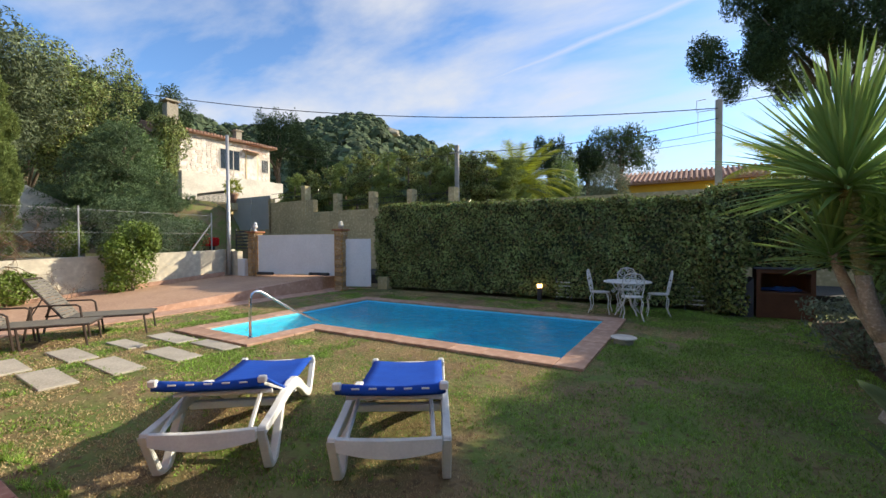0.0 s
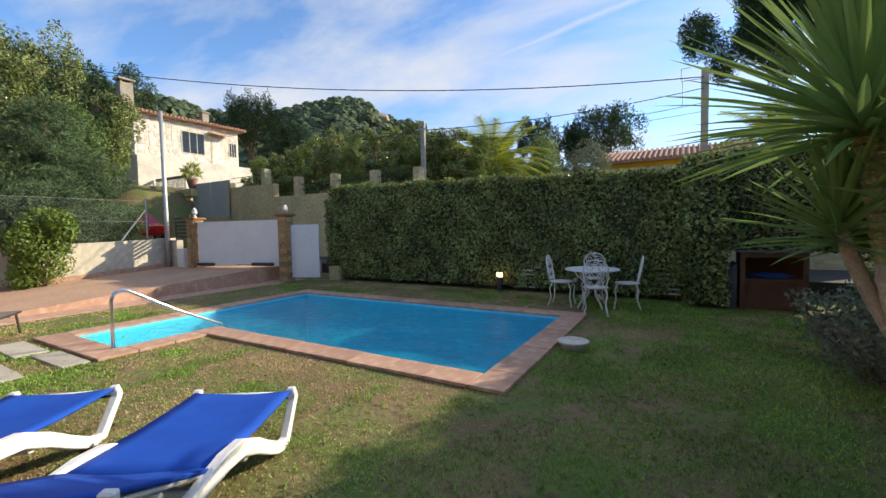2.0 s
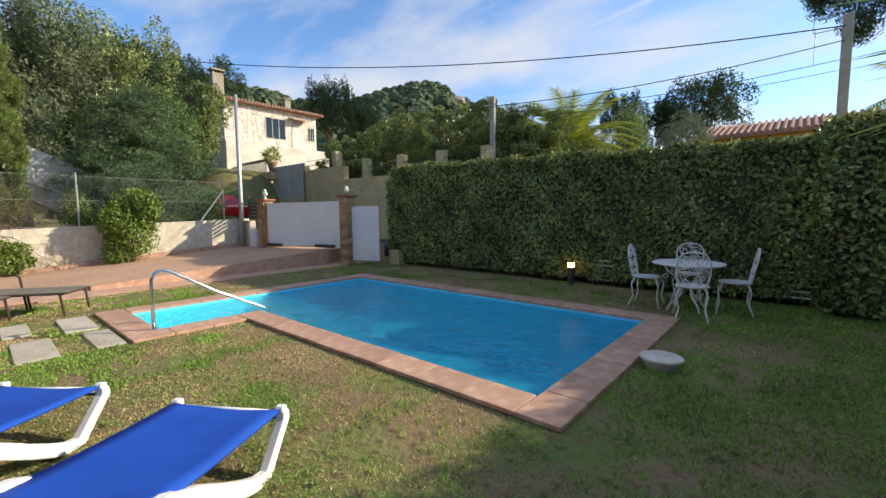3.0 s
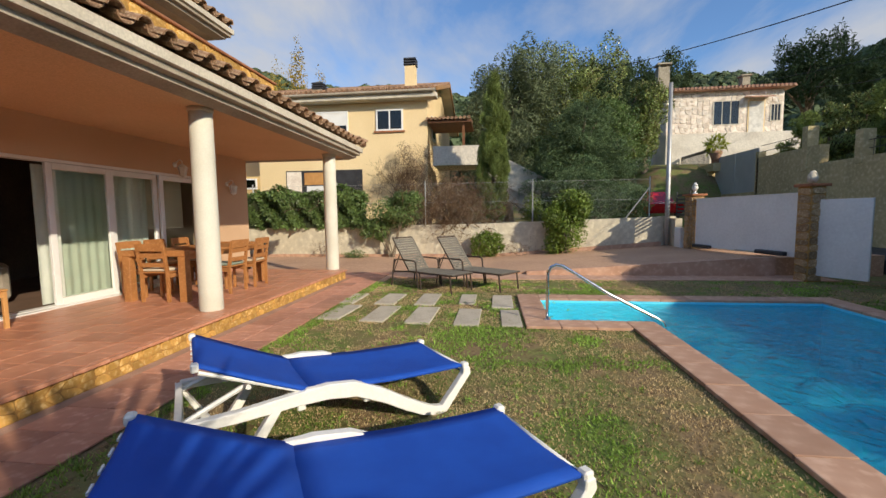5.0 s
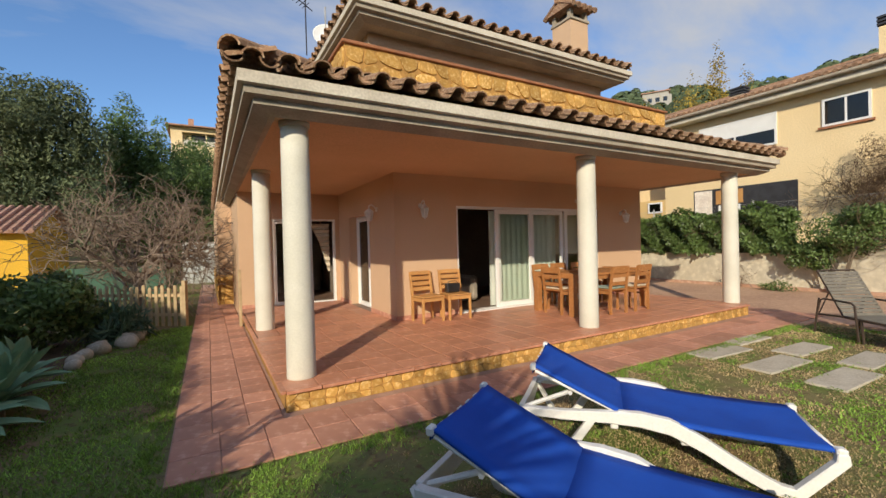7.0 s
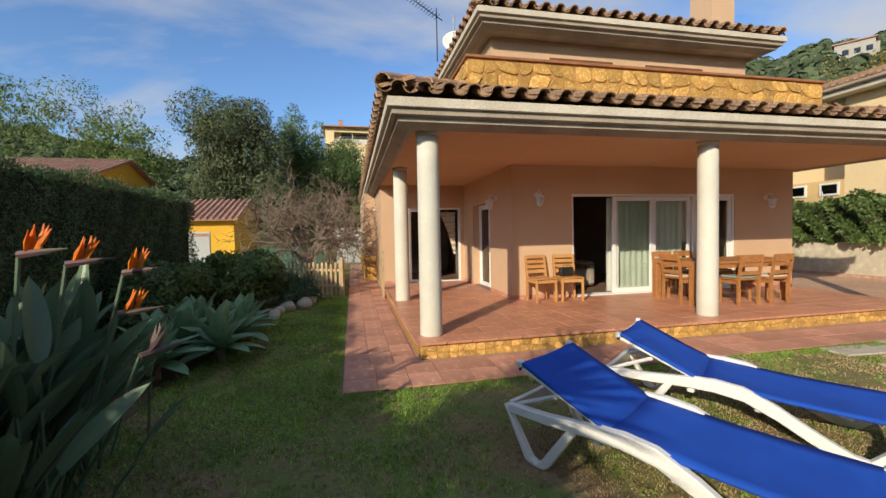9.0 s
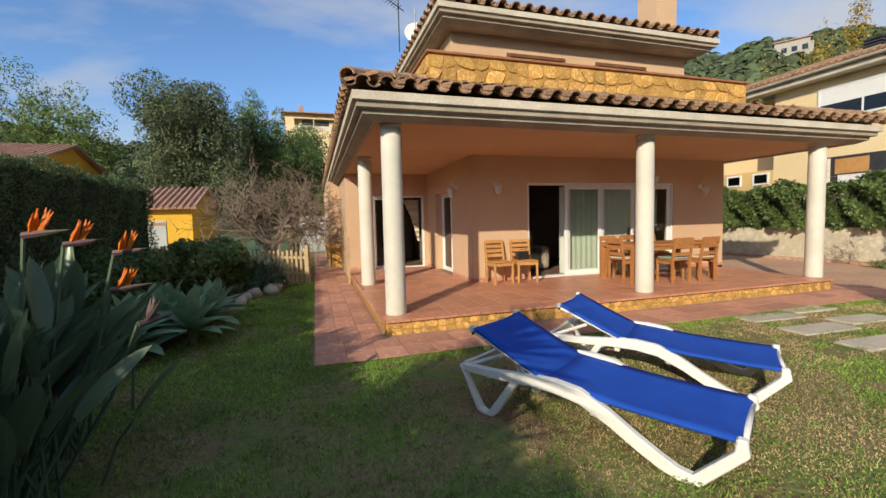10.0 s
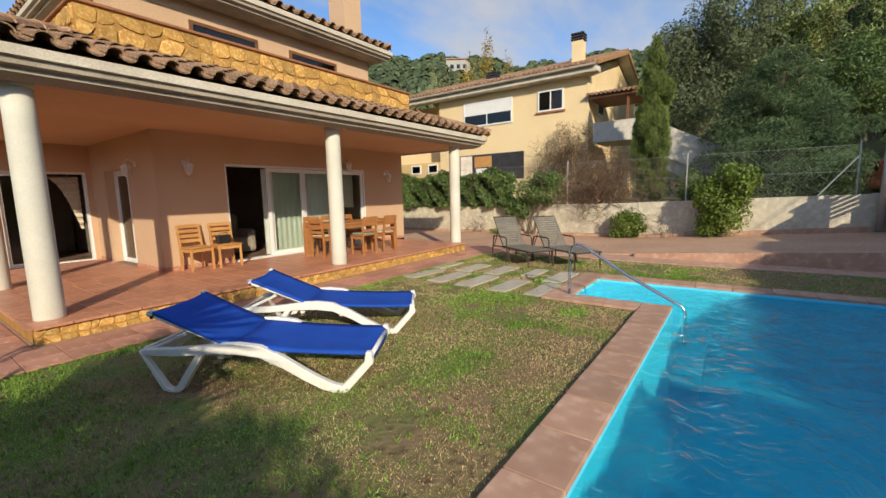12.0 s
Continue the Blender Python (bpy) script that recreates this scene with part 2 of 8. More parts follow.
BLACK = mat("black_leather", (0.022, 0.022, 0.024), rough=0.4, scale=8, fine=200, bump=0.2)
# wall colour darkened to carry the dimness of the unlit room
DARK_ROOM = mat("interior_wall_darkened", (0.20, 0.16, 0.125), (0.17, 0.135, 0.105), rough=0.9, scale=2, fine=30, bump=0.05)
DARK_FLOOR = mat("interior_floor", (0.22, 0.14, 0.10), rough=0.5, scale=2, fine=30, bump=0.05)
CURTAIN = mat("sage_curtain", (0.76, 0.80, 0.73), (0.70, 0.74, 0.67), rough=0.9, scale=4, fine=150, bump=0.1, trans=0.25)
ARMCHAIR = mat("beige_upholstery", (0.34, 0.29, 0.23), rough=0.95, scale=6, fine=200, bump=0.3)
SLAB = mat("pale_limestone_slab", (0.50, 0.45, 0.36), (0.42, 0.37, 0.29), (0.56, 0.51, 0.42), rough=0.8, scale=5, fine=40, bump=0.35, obj=0.08)
CONCRETE = mat("grey_concrete", (0.42, 0.40, 0.36), (0.34, 0.32, 0.28), rough=0.88, scale=3, fine=50, bump=0.3)
GALV = mat("galvanised_metal", (0.46, 0.46, 0.45), (0.40, 0.40, 0.39), rough=0.45, metal=0.5, scale=6, fine=80, bump=0.05)
WIRE = mat("black_cable", (0.03, 0.03, 0.03), rough=0.6, scale=8, fine=60, bump=0.0)
RETAIN = mat("cream_retaining_wall", (0.60, 0.54, 0.41), (0.53, 0.48, 0.37), (0.61, 0.56, 0.44), rough=0.9, scale=0.9, fine=7, bump=0.08, warp=0.6)
YELLOW_WALL = mat("yellow_garden_wall", (0.58, 0.47, 0.25), (0.48, 0.39, 0.21), (0.62, 0.53, 0.32), rough=0.9, scale=1.0, fine=9, bump=0.3, warp=0.6)
GATE_WHITE = mat("white_gate_panel", (0.80, 0.80, 0.80), (0.76, 0.76, 0.76), rough=0.45, scale=1.5, fine=20, bump=0.02)
GATE_GREY = mat("grey_gate_panel", (0.46, 0.48, 0.46), (0.42, 0.44, 0.42), rough=0.5, scale=1.5, fine=20, bump=0.05)
BARK = mat("grey_brown_bark", (0.20, 0.155, 0.11), (0.13, 0.10, 0.07), (0.27, 0.22, 0.16), rough=0.95, scale=7, fine=40, bump=0.8, depth=0.02)
YUCCA_BARK = mat("pale_yucca_bark", (0.46, 0.36, 0.26), (0.37, 0.29, 0.21), (0.52, 0.43, 0.33), rough=0.95, scale=8, fine=50, bump=0.8, depth=0.015)
YUCCA_RING = mat("ringed_yucca_stem", (0.30, 0.30, 0.11), (0.22, 0.20, 0.09), (0.40, 0.36, 0.20), rough=0.85, scale=14, fine=50, bump=0.5, depth=0.01)
BARE = mat("pale_bare_twigs", (0.26, 0.20, 0.15), (0.15, 0.11, 0.085), rough=0.9, scale=6, fine=40, bump=0.3)
SOIL = mat("dark_soil", (0.10, 0.065, 0.04), (0.15, 0.10, 0.06), rough=0.95, scale=4, fine=60, bump=0.7, depth=0.02)


def leaf(name, c, k=0.75, rough=0.5, trans=0.3, isl=0.35, scale=0.8, c3=None):
    return mat(name, c, tuple(v * k for v in c), c3, rough=rough, scale=scale, fine=12, bump=0.0, island=isl, trans=trans, spec=0.4)


L_HEDGE = leaf("laurel_leaf", (0.27, 0.34, 0.11), 0.6, 0.20, 0.25, 0.8, 1.6, (0.22, 0.15, 0.06))
# near-black filler colour, painted shade for the inside of the hedges
L_HEDGE_CORE = mat("hedge_inner_shade", (0.03, 0.04, 0.016), (0.04, 0.05, 0.02), rough=1, scale=3, fine=20, bump=0.3)
L_CONIFER = leaf("conifer_needles", (0.15, 0.225, 0.10), 0.6, 0.7)
L_CYPRESS = leaf("cypress_foliage", (0.24, 0.31, 0.09), 0.65, 0.8)
L_PINE = leaf("pine_needles", (0.072, 0.116, 0.043), 0.6, 0.8)
L_OAK = leaf("holm_oak_leaf", (0.165, 0.205, 0.10), 0.65, 0.6)
L_BRIGHT = leaf("bright_shrub_leaf", (0.172, 0.253, 0.040), 0.65, 0.45)
L_SHRUB = leaf("green_shrub_leaf", (0.165, 0.25, 0.075), 0.6, 0.4)
L_GREY = leaf("grey_olive_leaf", (0.196, 0.230, 0.149), 0.75, 0.7)
L_PALM = leaf("palm_leaf", (0.36, 0.41, 0.05), 0.75, 0.5, 0.35)
L_YUCCA = leaf("yucca_leaf", (0.25, 0.38, 0.11), 0.7, 0.32, 0.3)
L_STREL = leaf("strelitzia_leaf", (0.14, 0.22, 0.13), 0.7, 0.32, 0.2, 0.3)
L_AGAVE = leaf("agave_leaf", (0.27, 0.44, 0.25), 0.8, 0.5, 0.15, 0.2)
L_AUTUMN = leaf("yellow_autumn_leaf", (0.483, 0.345, 0.057), 0.7, 0.6)
L_WILLOW = leaf("pale_green_leaf", (0.217, 0.304, 0.087), 0.7, 0.6)
L_BROWN = leaf("dry_brown_leaf", (0.25, 0.165, 0.10), 0.7, 0.8)
L_FOREST = leaf("far_woodland", (0.105, 0.145, 0.07), 0.6, 0.9, 0.1, 0.4, 0.03)
ORANGE = mat("orange_petal", (0.95, 0.30, 0.01), (0.75, 0.17, 0.02), rough=0.5, scale=9, fine=60, bump=0, trans=0.3)
PURPLE = mat("mauve_bract", (0.14, 0.075, 0.085), (0.10, 0.09, 0.06), rough=0.5, scale=9, fine=60, bump=0)
L_CLOVER = leaf("clover_leaf", (0.24, 0.38, 0.07), 0.7, 0.5, 0.3, 0.3, 1.1)
GRASS = leaf("grass_blade", (0.31, 0.49, 0.085), 0.6, 0.6, 0.35, 0.5, 1.1)
GRASS_DRY = leaf("dry_grass_blade", (0.62, 0.48, 0.26), 0.7, 0.8, 0.3, 0.3, 1.1)
RED = mat("red_car_paint", (0.45, 0.01, 0.012), rough=0.25, coat=0.5, bump=0)
LAMPGLASS = mat("frosted_lamp_glass", (0.75, 0.74, 0.70), rough=0.3, bump=0)
LAMP_LIT = mat("lit_lamp_glass", (0.8, 0.6, 0.3), rough=0.4, bump=0, emit=(1.0, 0.62, 0.22, 3.0))
GREY_DARK = mat("dark_grey_metal", (0.06, 0.06, 0.065), rough=0.5, metal=0.3, bump=0.05)
POOL = mat("blue_pool_lining", (0.13, 0.72, 0.94), (0.115, 0.68, 0.92), rough=0.5, scale=1.5, fine=20, bump=0.05)
CANVAS = mat("grey_canvas", (0.13, 0.13, 0.14), rough=0.9, scale=3, fine=80, bump=0.2)
BLUE_THING = mat("bright_blue_plastic", (0.02, 0.07, 0.22), rough=0.4, bump=0)
SHUTTER = mat("pale_roller_shutter", (0.66, 0.64, 0.58), rough=0.6, bump=0.05)
RUBBLE = mat("cream_rubble_stone", (0.76, 0.69, 0.60), (0.62, 0.53, 0.44), rough=0.9, scale=3, fine=20, bump=0.4, island=0.2)
GLASS, _t, _g, _f = glass_mat("window_glass", (0.93, 0.96, 0.93), 1.5)
GLASS_DARK, _t, _g, _f = glass_mat("dark_window_glass", (0.25, 0.30, 0.33), 1.7)
WATER, wtree, wgl, wfr = glass_mat("pool_water", (0.30, 0.96, 0.98), 1.36, 0.03, False)
_n, _b, _g2 = wtree.nodes.new("ShaderNodeTexNoise"), wtree.nodes.new("ShaderNodeBump"), wtree.nodes.new("ShaderNodeNewGeometry")
_n.inputs["Scale"].default_value, _n.inputs["Detail"].default_value, _n.inputs["Distortion"].default_value = 4.2, 5, 1.1
_b.inputs["Strength"].default_value, _b.inputs["Distance"].default_value = 0.9, 0.07
wtree.links.new(_g2.outputs["Position"], _n.inputs["Vector"])
wtree.links.new(_n.outputs[0], _b.inputs["Height"])
wtree.links.new(_b.outputs[0], wgl.inputs["Normal"])
wtree.links.new(_b.outputs[0], wfr.inputs["Normal"])
# a diffuse share paints in scattered light; noise adds caustic-like brighter patches
_d, _m3 = wtree.nodes.new("ShaderNodeBsdfDiffuse"), wtree.nodes.new("ShaderNodeMixShader")
_w, _wr, _wm = wtree.nodes.new("ShaderNodeTexNoise"), wtree.nodes.new("ShaderNodeMapRange"), wtree.nodes.new("ShaderNodeMix")
_w.inputs["Scale"].default_value, _w.inputs["Detail"].default_value, _w.inputs["Distortion"].default_value = 0.9, 6, 1.6
_wr.inputs[1].default_value, _wr.inputs[2].default_value = 0.38, 0.64
_wm.data_type = "RGBA"
_wm.inputs[6].default_value, _wm.inputs[7].default_value = (0.01, 0.38, 0.60, 1), (0.03, 0.60, 0.78, 1)
wtree.links.new(_g2.outputs["Position"], _w.inputs["Vector"])
wtree.links.new(_w.outputs[0], _wr.inputs[0])
wtree.links.new(_wr.outputs[0], _wm.inputs[0])
wtree.links.new(_wm.outputs[2], _d.inputs[0])
_m3.inputs[0].default_value = 0.34
_tr = next(n for n in wtree.nodes if n.type == "BSDF_TRANSPARENT")
_ms = next(n for n in wtree.nodes if n.type == "MIX_SHADER" and n != _m3)
wtree.links.new(_b.outputs[0], _d.inputs["Normal"])
wtree.links.new(_tr.outputs[0], _m3.inputs[1])
wtree.links.new(_d.outputs[0], _m3.inputs[2])
wtree.links.new(_m3.outputs[0], _ms.inputs[1])


# ---- mesh helpers ----
RNG = np.random.default_rng(7)


def finish(name, me, material, parent=None, label="", kind="", smooth=False):
    ob = new(name, me)
    if material:
        me.materials.append(material)
    if smooth:
        me.polygons.foreach_set("use_smooth", [True] * len(me.polygons))
    if parent:
        ob.parent = parent
    tagged(ob, label, "", "", kind)
    return ob


def part(name, bm, material, parent=None, label="", kind="", smooth=False):
    me = bpy.data.meshes.new(name)
    bm.to_mesh(me)
    bm.free()
    return finish(name, me, material, parent, label, kind, smooth)


def thing(name, m=None, label="", category="", group=""):
    ob = new(name)
    ob.empty_display_size = 0.2
    if m is not None:
        ob.matrix_basis = m
    return tagged(ob, label, category, group)


def B():
    return bmesh.new()


def box(bm, x0, y0, z0, x1, y1, z1, bevel=0.0, m=None):
    q = bmesh.ops.create_cube(bm, size=1.0)["verts"]
    for v in q:
        v.co = Vector((x0 + (v.co.x + 0.5) * (x1 - x0), y0 + (v.co.y + 0.5) * (y1 - y0), z0 + (v.co.z + 0.5) * (z1 - z0)))
    if bevel:
        es = list({e for v in q for e in v.link_edges})
        r = bmesh.ops.bevel(bm, geom=es, offset=bevel, segments=1, affect="EDGES")
        q = list({v for f in r["faces"] for v in f.verts} | {v for v in q if v.is_valid})
    if m is not None:
        bmesh.ops.transform(bm, matrix=m, verts=[v for v in q if v.is_valid])
    return bm


def boxes(*rows, bevel=0.0):
    bm = B()
    for r in rows:
        box(bm, *r, bevel=bevel)
    return bm


def tube(bm, pts, r, n=8, closed=False, ry=None):
    """A round bar through the points; r is one radius or one for each point."""
    pts = [Vector(p) for p in pts]
    k = len(pts)
    rs = r if isinstance(r, (list, tuple)) else [r] * k
    rings, up = [], None
    for i, p in enumerate(pts):
        a = pts[(i - 1) % k] if (closed or i > 0) else p
        c = pts[(i + 1) % k] if (closed or i < k - 1) else p
        d = (c - a).normalized() if (c - a).length > 1e-9 else Vector((0, 0, 1))
        if up is None:
            up = Vector((0, 0, 1)) if abs(d.z) < 0.9 else Vector((0, 1, 0))
        u = (up - d * up.dot(d)).normalized()
        w = d.cross(u)
        up = u
        rings.append([bm.verts.new(p + (u * math.cos(t) * (ry or rs[i]) + w * math.sin(t) * rs[i])) for t in [2 * math.pi * (j + 0.5) / n for j in range(n)]])
    for i in range(k if closed else k - 1):
        a, b = rings[i], rings[(i + 1) % k]
        for j in range(n):
            bm.faces.new((a[j], a[(j + 1) % n], b[(j + 1) % n], b[j]))
    if not closed:
        bm.faces.new(rings[0][::-1])
        bm.faces.new(rings[-1])
    return bm


def lathe(bm, profile, n=24, at=(0, 0, 0)):
    """Turns (radius, z) rows round the upright axis."""
    at = Vector(at)
    rings = [[bm.verts.new(at + Vector((r * math.cos(2 * math.pi * j / n), r * math.sin(2 * math.pi * j / n), z))) for j in range(n)] for r, z in profile]
    for a, b in zip(rings, rings[1:]):
        for j in range(n):
            bm.faces.new((a[j], a[(j + 1) % n], b[(j + 1) % n], b[j]))
    bm.faces.new(rings[0][::-1])
    bm.faces.new(rings[-1])
    return bm


def prism(bm, outline, axis, a, b):
    """An outline of 2D points, pushed along the axis from a to b."""
    def at(p, v):
        return {"x": (v, p[0], p[1]), "y": (p[0], v, p[1]), "z": (p[0], p[1], v)}[axis]
    lo, hi = [bm.verts.new(at(p, a)) for p in outline], [bm.verts.new(at(p, b)) for p in outline]
    k = len(outline)
    fs = [bm.faces.new(lo), bm.faces.new(hi[::-1])]
    for i in range(k):
        fs.append(bm.faces.new((lo[i], hi[i], hi[(i + 1) % k], lo[(i + 1) % k])))
    bmesh.ops.recalc_face_normals(bm, faces=fs)
    return bm


def sweep(bm, path, profile):
    """A moulding: (outward, z) rows carried along a flat open path with mitred corners; outward is to the right of the way."""
    rings = []
    for i, p in enumerate(path):
        p = Vector((*p, 0))
        d0 = (Vector((*path[i], 0)) - Vector((*path[i - 1], 0))).normalized() if i else None
        d1 = (Vector((*path[i + 1], 0)) - Vector((*path[i], 0))).normalized() if i < len(path) - 1 else None
        n0 = Vector((d0.y, -d0.x, 0)) if d0 else None
        n1 = Vector((d1.y, -d1.x, 0)) if d1 else None
        if n0 and n1:
            w = (n0 + n1).normalized()
            w = w / w.dot(n0)
        else:
            w = n0 or n1
        rings.append([bm.verts.new(p + w * o + Vector((0, 0, z))) for o, z in profile])
    k = len(profile)
    fs = []
    for a, b in zip(rings, rings[1:]):
        for j in range(k):
            fs.append(bm.faces.new((a[j], a[(j + 1) % k], b[(j + 1) % k], b[j])))
    fs += [bm.faces.new(rings[0]), bm.faces.new(rings[-1][::-1])]
    bmesh.ops.recalc_face_normals(bm, faces=fs)
    return bm


def np_mesh(name, verts, faces):
    """A mesh from arrays; the faces all have the same number of corners."""
    me = bpy.data.meshes.new(name)
    faces = np.asarray(faces)
    me.from_pydata(np.asarray(verts).tolist(), [], faces.tolist())
    return me


def leaves_at(P, N, length, width, rng, up=0.0, spread=0.6, bend=0.25):
    """Leaves at the points P, turned about their normals N: each a folded lozenge of two triangles."""
    n = len(P)
    R = rng.normal(size=(n, 3))
    D = R - N * (R * N).sum(1)[:, None] * 0.8 + N * (0.9 - spread)
    D[:, 2] += up
    D /= np.linalg.norm(D, axis=1)[:, None] + 1e-9
    S = np.cross(D, N + rng.normal(size=(n, 3)) * 0.45)
    S /= np.linalg.norm(S, axis=1)[:, None] + 1e-9
    U = np.cross(S, D)
    ln = (length * rng.uniform(0.65, 1.25, n))[:, None]
    wd = (width * rng.uniform(0.7, 1.2, n))[:, None]
    a = P
    b = P + D * ln * 0.5 + S * wd * 0.5 + U * ln * bend * 0.3
    c = P + D * ln
    d = P + D * ln * 0.5 - S * wd * 0.5 + U * ln * bend * 0.3
    V = np.stack([a, b, c, d], 1).reshape(-1, 3)
    i = np.arange(n)[:, None] * 4
    F = np.concatenate([i + [0, 1, 2], i + [0, 2, 3]], 1).reshape(-1, 3)
    return V, F


def shell(blobs, n, rng, inner=0.6):
    """Points with normals in the outer part of a set of egg-shaped clumps (x, y, z, rx, ry, rz)."""
    bl = np.array(blobs, float)
    area = (bl[:, 3] * bl[:, 4] + bl[:, 3] * bl[:, 5] + bl[:, 4] * bl[:, 5])
    k = rng.choice(len(bl), n, p=area / area.sum())
    d = rng.normal(size=(n, 3))
    d /= np.linalg.norm(d, axis=1)[:, None]
    r = rng.uniform(inner, 1.0, n) ** 0.6
    P = bl[k, :3] + d * bl[k, 3:] * r[:, None]
    return P, d


def clumps(blobs, per, rng, size=0.35):
    """Breaks each big clump into small ones on its outside, for an uneven outline."""
    out = []
    for x, y, z, rx, ry, rz in blobs:
        for _ in range(per):
            d = rng.normal(size=3)
            d /= np.linalg.norm(d)
            s = size * rng.uniform(0.6, 1.3)
            q = rng.uniform(0.7, 1.02)
            out.append((x + d[0] * rx * q, y + d[1] * ry * q, z + d[2] * rz * q, rx * s, ry * s, rz * s))
    return out


def crown(name, blobs, n, length, width, material, parent, rng, spread=0.6, up=0.0, inner=0.5, label=""):
    P, N = shell(blobs, n, rng, inner)
    V, F = leaves_at(P, N, length, width, rng, up, spread)
    return finish(name, np_mesh(name, V, F), material, parent, label)


def limbs(bm, base, top, r, ends, rng, n=7):
    """A tapered trunk that bends a little, and limbs to the given ends."""
    base, top = Vector(base), Vector(top)
    mid = [base.lerp(top, t) + Vector((rng.normal() * r * 0.5, rng.normal() * r * 0.5, 0)) * math.sin(t * 3.14) for t in (0.3, 0.6)]
    tube(bm, [base - Vector((0, 0, 0.15)), base + Vector((0, 0, 0.08)), *mid, top], [r * 1.5, r * 1.15, r * 0.9, r * 0.75, r * 0.5], n)
    for e in ends:
        e = Vector(e)
        s = base.lerp(top, rng.uniform(0.55, 0.98))
        tube(bm, [s, s.lerp(e, 0.5) + Vector((rng.normal() * r, rng.normal() * r, r)), e], [r * 0.45, r * 0.3, r * 0.1], 5)
    return bm


def tree(name, x, y, z, height, r, blobs, n, length, width, material, label, category="tree", per=9, size=0.38, bark=None, spread=0.6, up=0.0, seed=1, group="", trunk_to=0.7):
    """A tree: trunk with limbs, and a crown of leaves in clumps (clump centres relative to the foot)."""
    rng = np.random.default_rng(seed)
    t = thing(name, pose(x, y, z), label, category, group)
    bm = B()
    pick = [blobs[i][:3] for i in rng.choice(len(blobs), min(len(blobs), 7), replace=False)]
    limbs(bm, (0, 0, 0), (0, 0, height * trunk_to), r, pick, rng)
    part("trunk", bm, bark or BARK, t, smooth=True)
    crown("crown", clumps(blobs, per, rng, size), n, length, width, material, t, rng, spread, up)
    return t


def tri_count():
    return sum(len(o.data.polygons) for o in scene.objects if o.type == "MESH")


# ---- ground ----
def sm(a, b, v):
    t = np.clip((v - a) / (b - a), 0, 1)
    return t * t * (3 - 2 * t)


RING_AZ = [-180, -150, -130, -116, -100, -86, -75, -60, -52, -47, -44, -40, -37, -31, -26, -20, -14, 0, 60, 120, 146, 160, 170, 180]
RING_H = [56, 76, 95, 86, 83, 84, 84, 76, 74, 82, 92, 88, 76, 64, 52, 42, 34, 28, 22, 26, 56, 46, 48, 56]


def height(x, y):
    """The height of the land: a flat plot, a raised neighbour plot in the west, banks, and wooded hills all round."""
    r = np.hypot(x + 2, y - 3)
    az = np.degrees(np.arctan2(x, y))
    ring = np.interp(az, RING_AZ, RING_H)
    wob = 1 + 0.10 * np.sin(az * 0.35) + 0.07 * np.sin(az * 0.9 + 1)
    h = ring * np.clip((r - 34) / 270, 0, 1.05) ** 1.05 * (1 + (wob - 1) * 0.25)
    h = h + 1.05 * (x < -14.66) * (y < 9.6)
    h = h + 2.6 * (y > 15.3) * (x > -19) * sm(15.2, 15.4, y) * (x < 6) * sm(6, -2, x)
    bank = 4.2 * sm(-20.5, -25, x) * sm(8.5, 13, y) * (1 - sm(26, 34, y))
    h = np.maximum(h, bank) + 1.2 * sm(-30, -50, x)
    return h


POOL_HOLE = [(-7.3, -1.23, 5.62, 8.73), (-7.3, -5.78, 4.33, 5.62)]


def ground_sheet():
    def axis(lo, hi, fixed):
        v = set(fixed)
        a = 1.0
        x = 0.0
        while x < 2500:
            x += a
            a = min(a * 1.09, 90)
            v |= {round(x, 3), round(-x, 3)}
        v |= set(np.arange(lo, hi, 0.8).round(2).tolist())
        v = sorted(v)
        out = [v[0]]
        for q in v[1:]:
            if q - out[-1] > 0.05 or q in fixed:
                if q in fixed and q - out[-1] <= 0.05 and out[-1] not in fixed:
                    out[-1] = q
                else:
                    out.append(q)
        return out
    xs = axis(-24, 12, [-14.67, -14.65, -7.3, -5.78, -1.23, -19.0])
    ys = axis(-20, 22, [4.33, 5.62, 8.73, 9.6, 9.62, 15.28, 15.42])
    X, Y = np.meshgrid(xs, ys, indexing="ij")
    Z = height(X, Y)
    nx, ny = len(xs), len(ys)
    V = np.stack([X, Y, Z], -1).reshape(-1, 3)
    F = []
    for i in range(nx - 1):
        cx = (xs[i] + xs[i + 1]) / 2
        for j in range(ny - 1):
            cy = (ys[j] + ys[j + 1]) / 2
            if any(a < cx < b and c < cy < d for a, b, c, d in POOL_HOLE):
                continue
            F.append((i * ny + j, (i + 1) * ny + j, (i + 1) * ny + j + 1, i * ny + j + 1))
    me = np_mesh("ground", V, F)
    return finish("ground", me, LAWN, None, "lawn of patchy green and straw-coloured grass, woodland soil beyond", "structure", True)


LAWN = mat("lawn_soil", (0.15, 0.20, 0.055), (0.25, 0.18, 0.10), (0.12, 0.085, 0.048), rough=0.95, scale=1.3, fine=13, bump=0.7, depth=0.03, spec=0.1, warp=0.8)
ground_sheet()


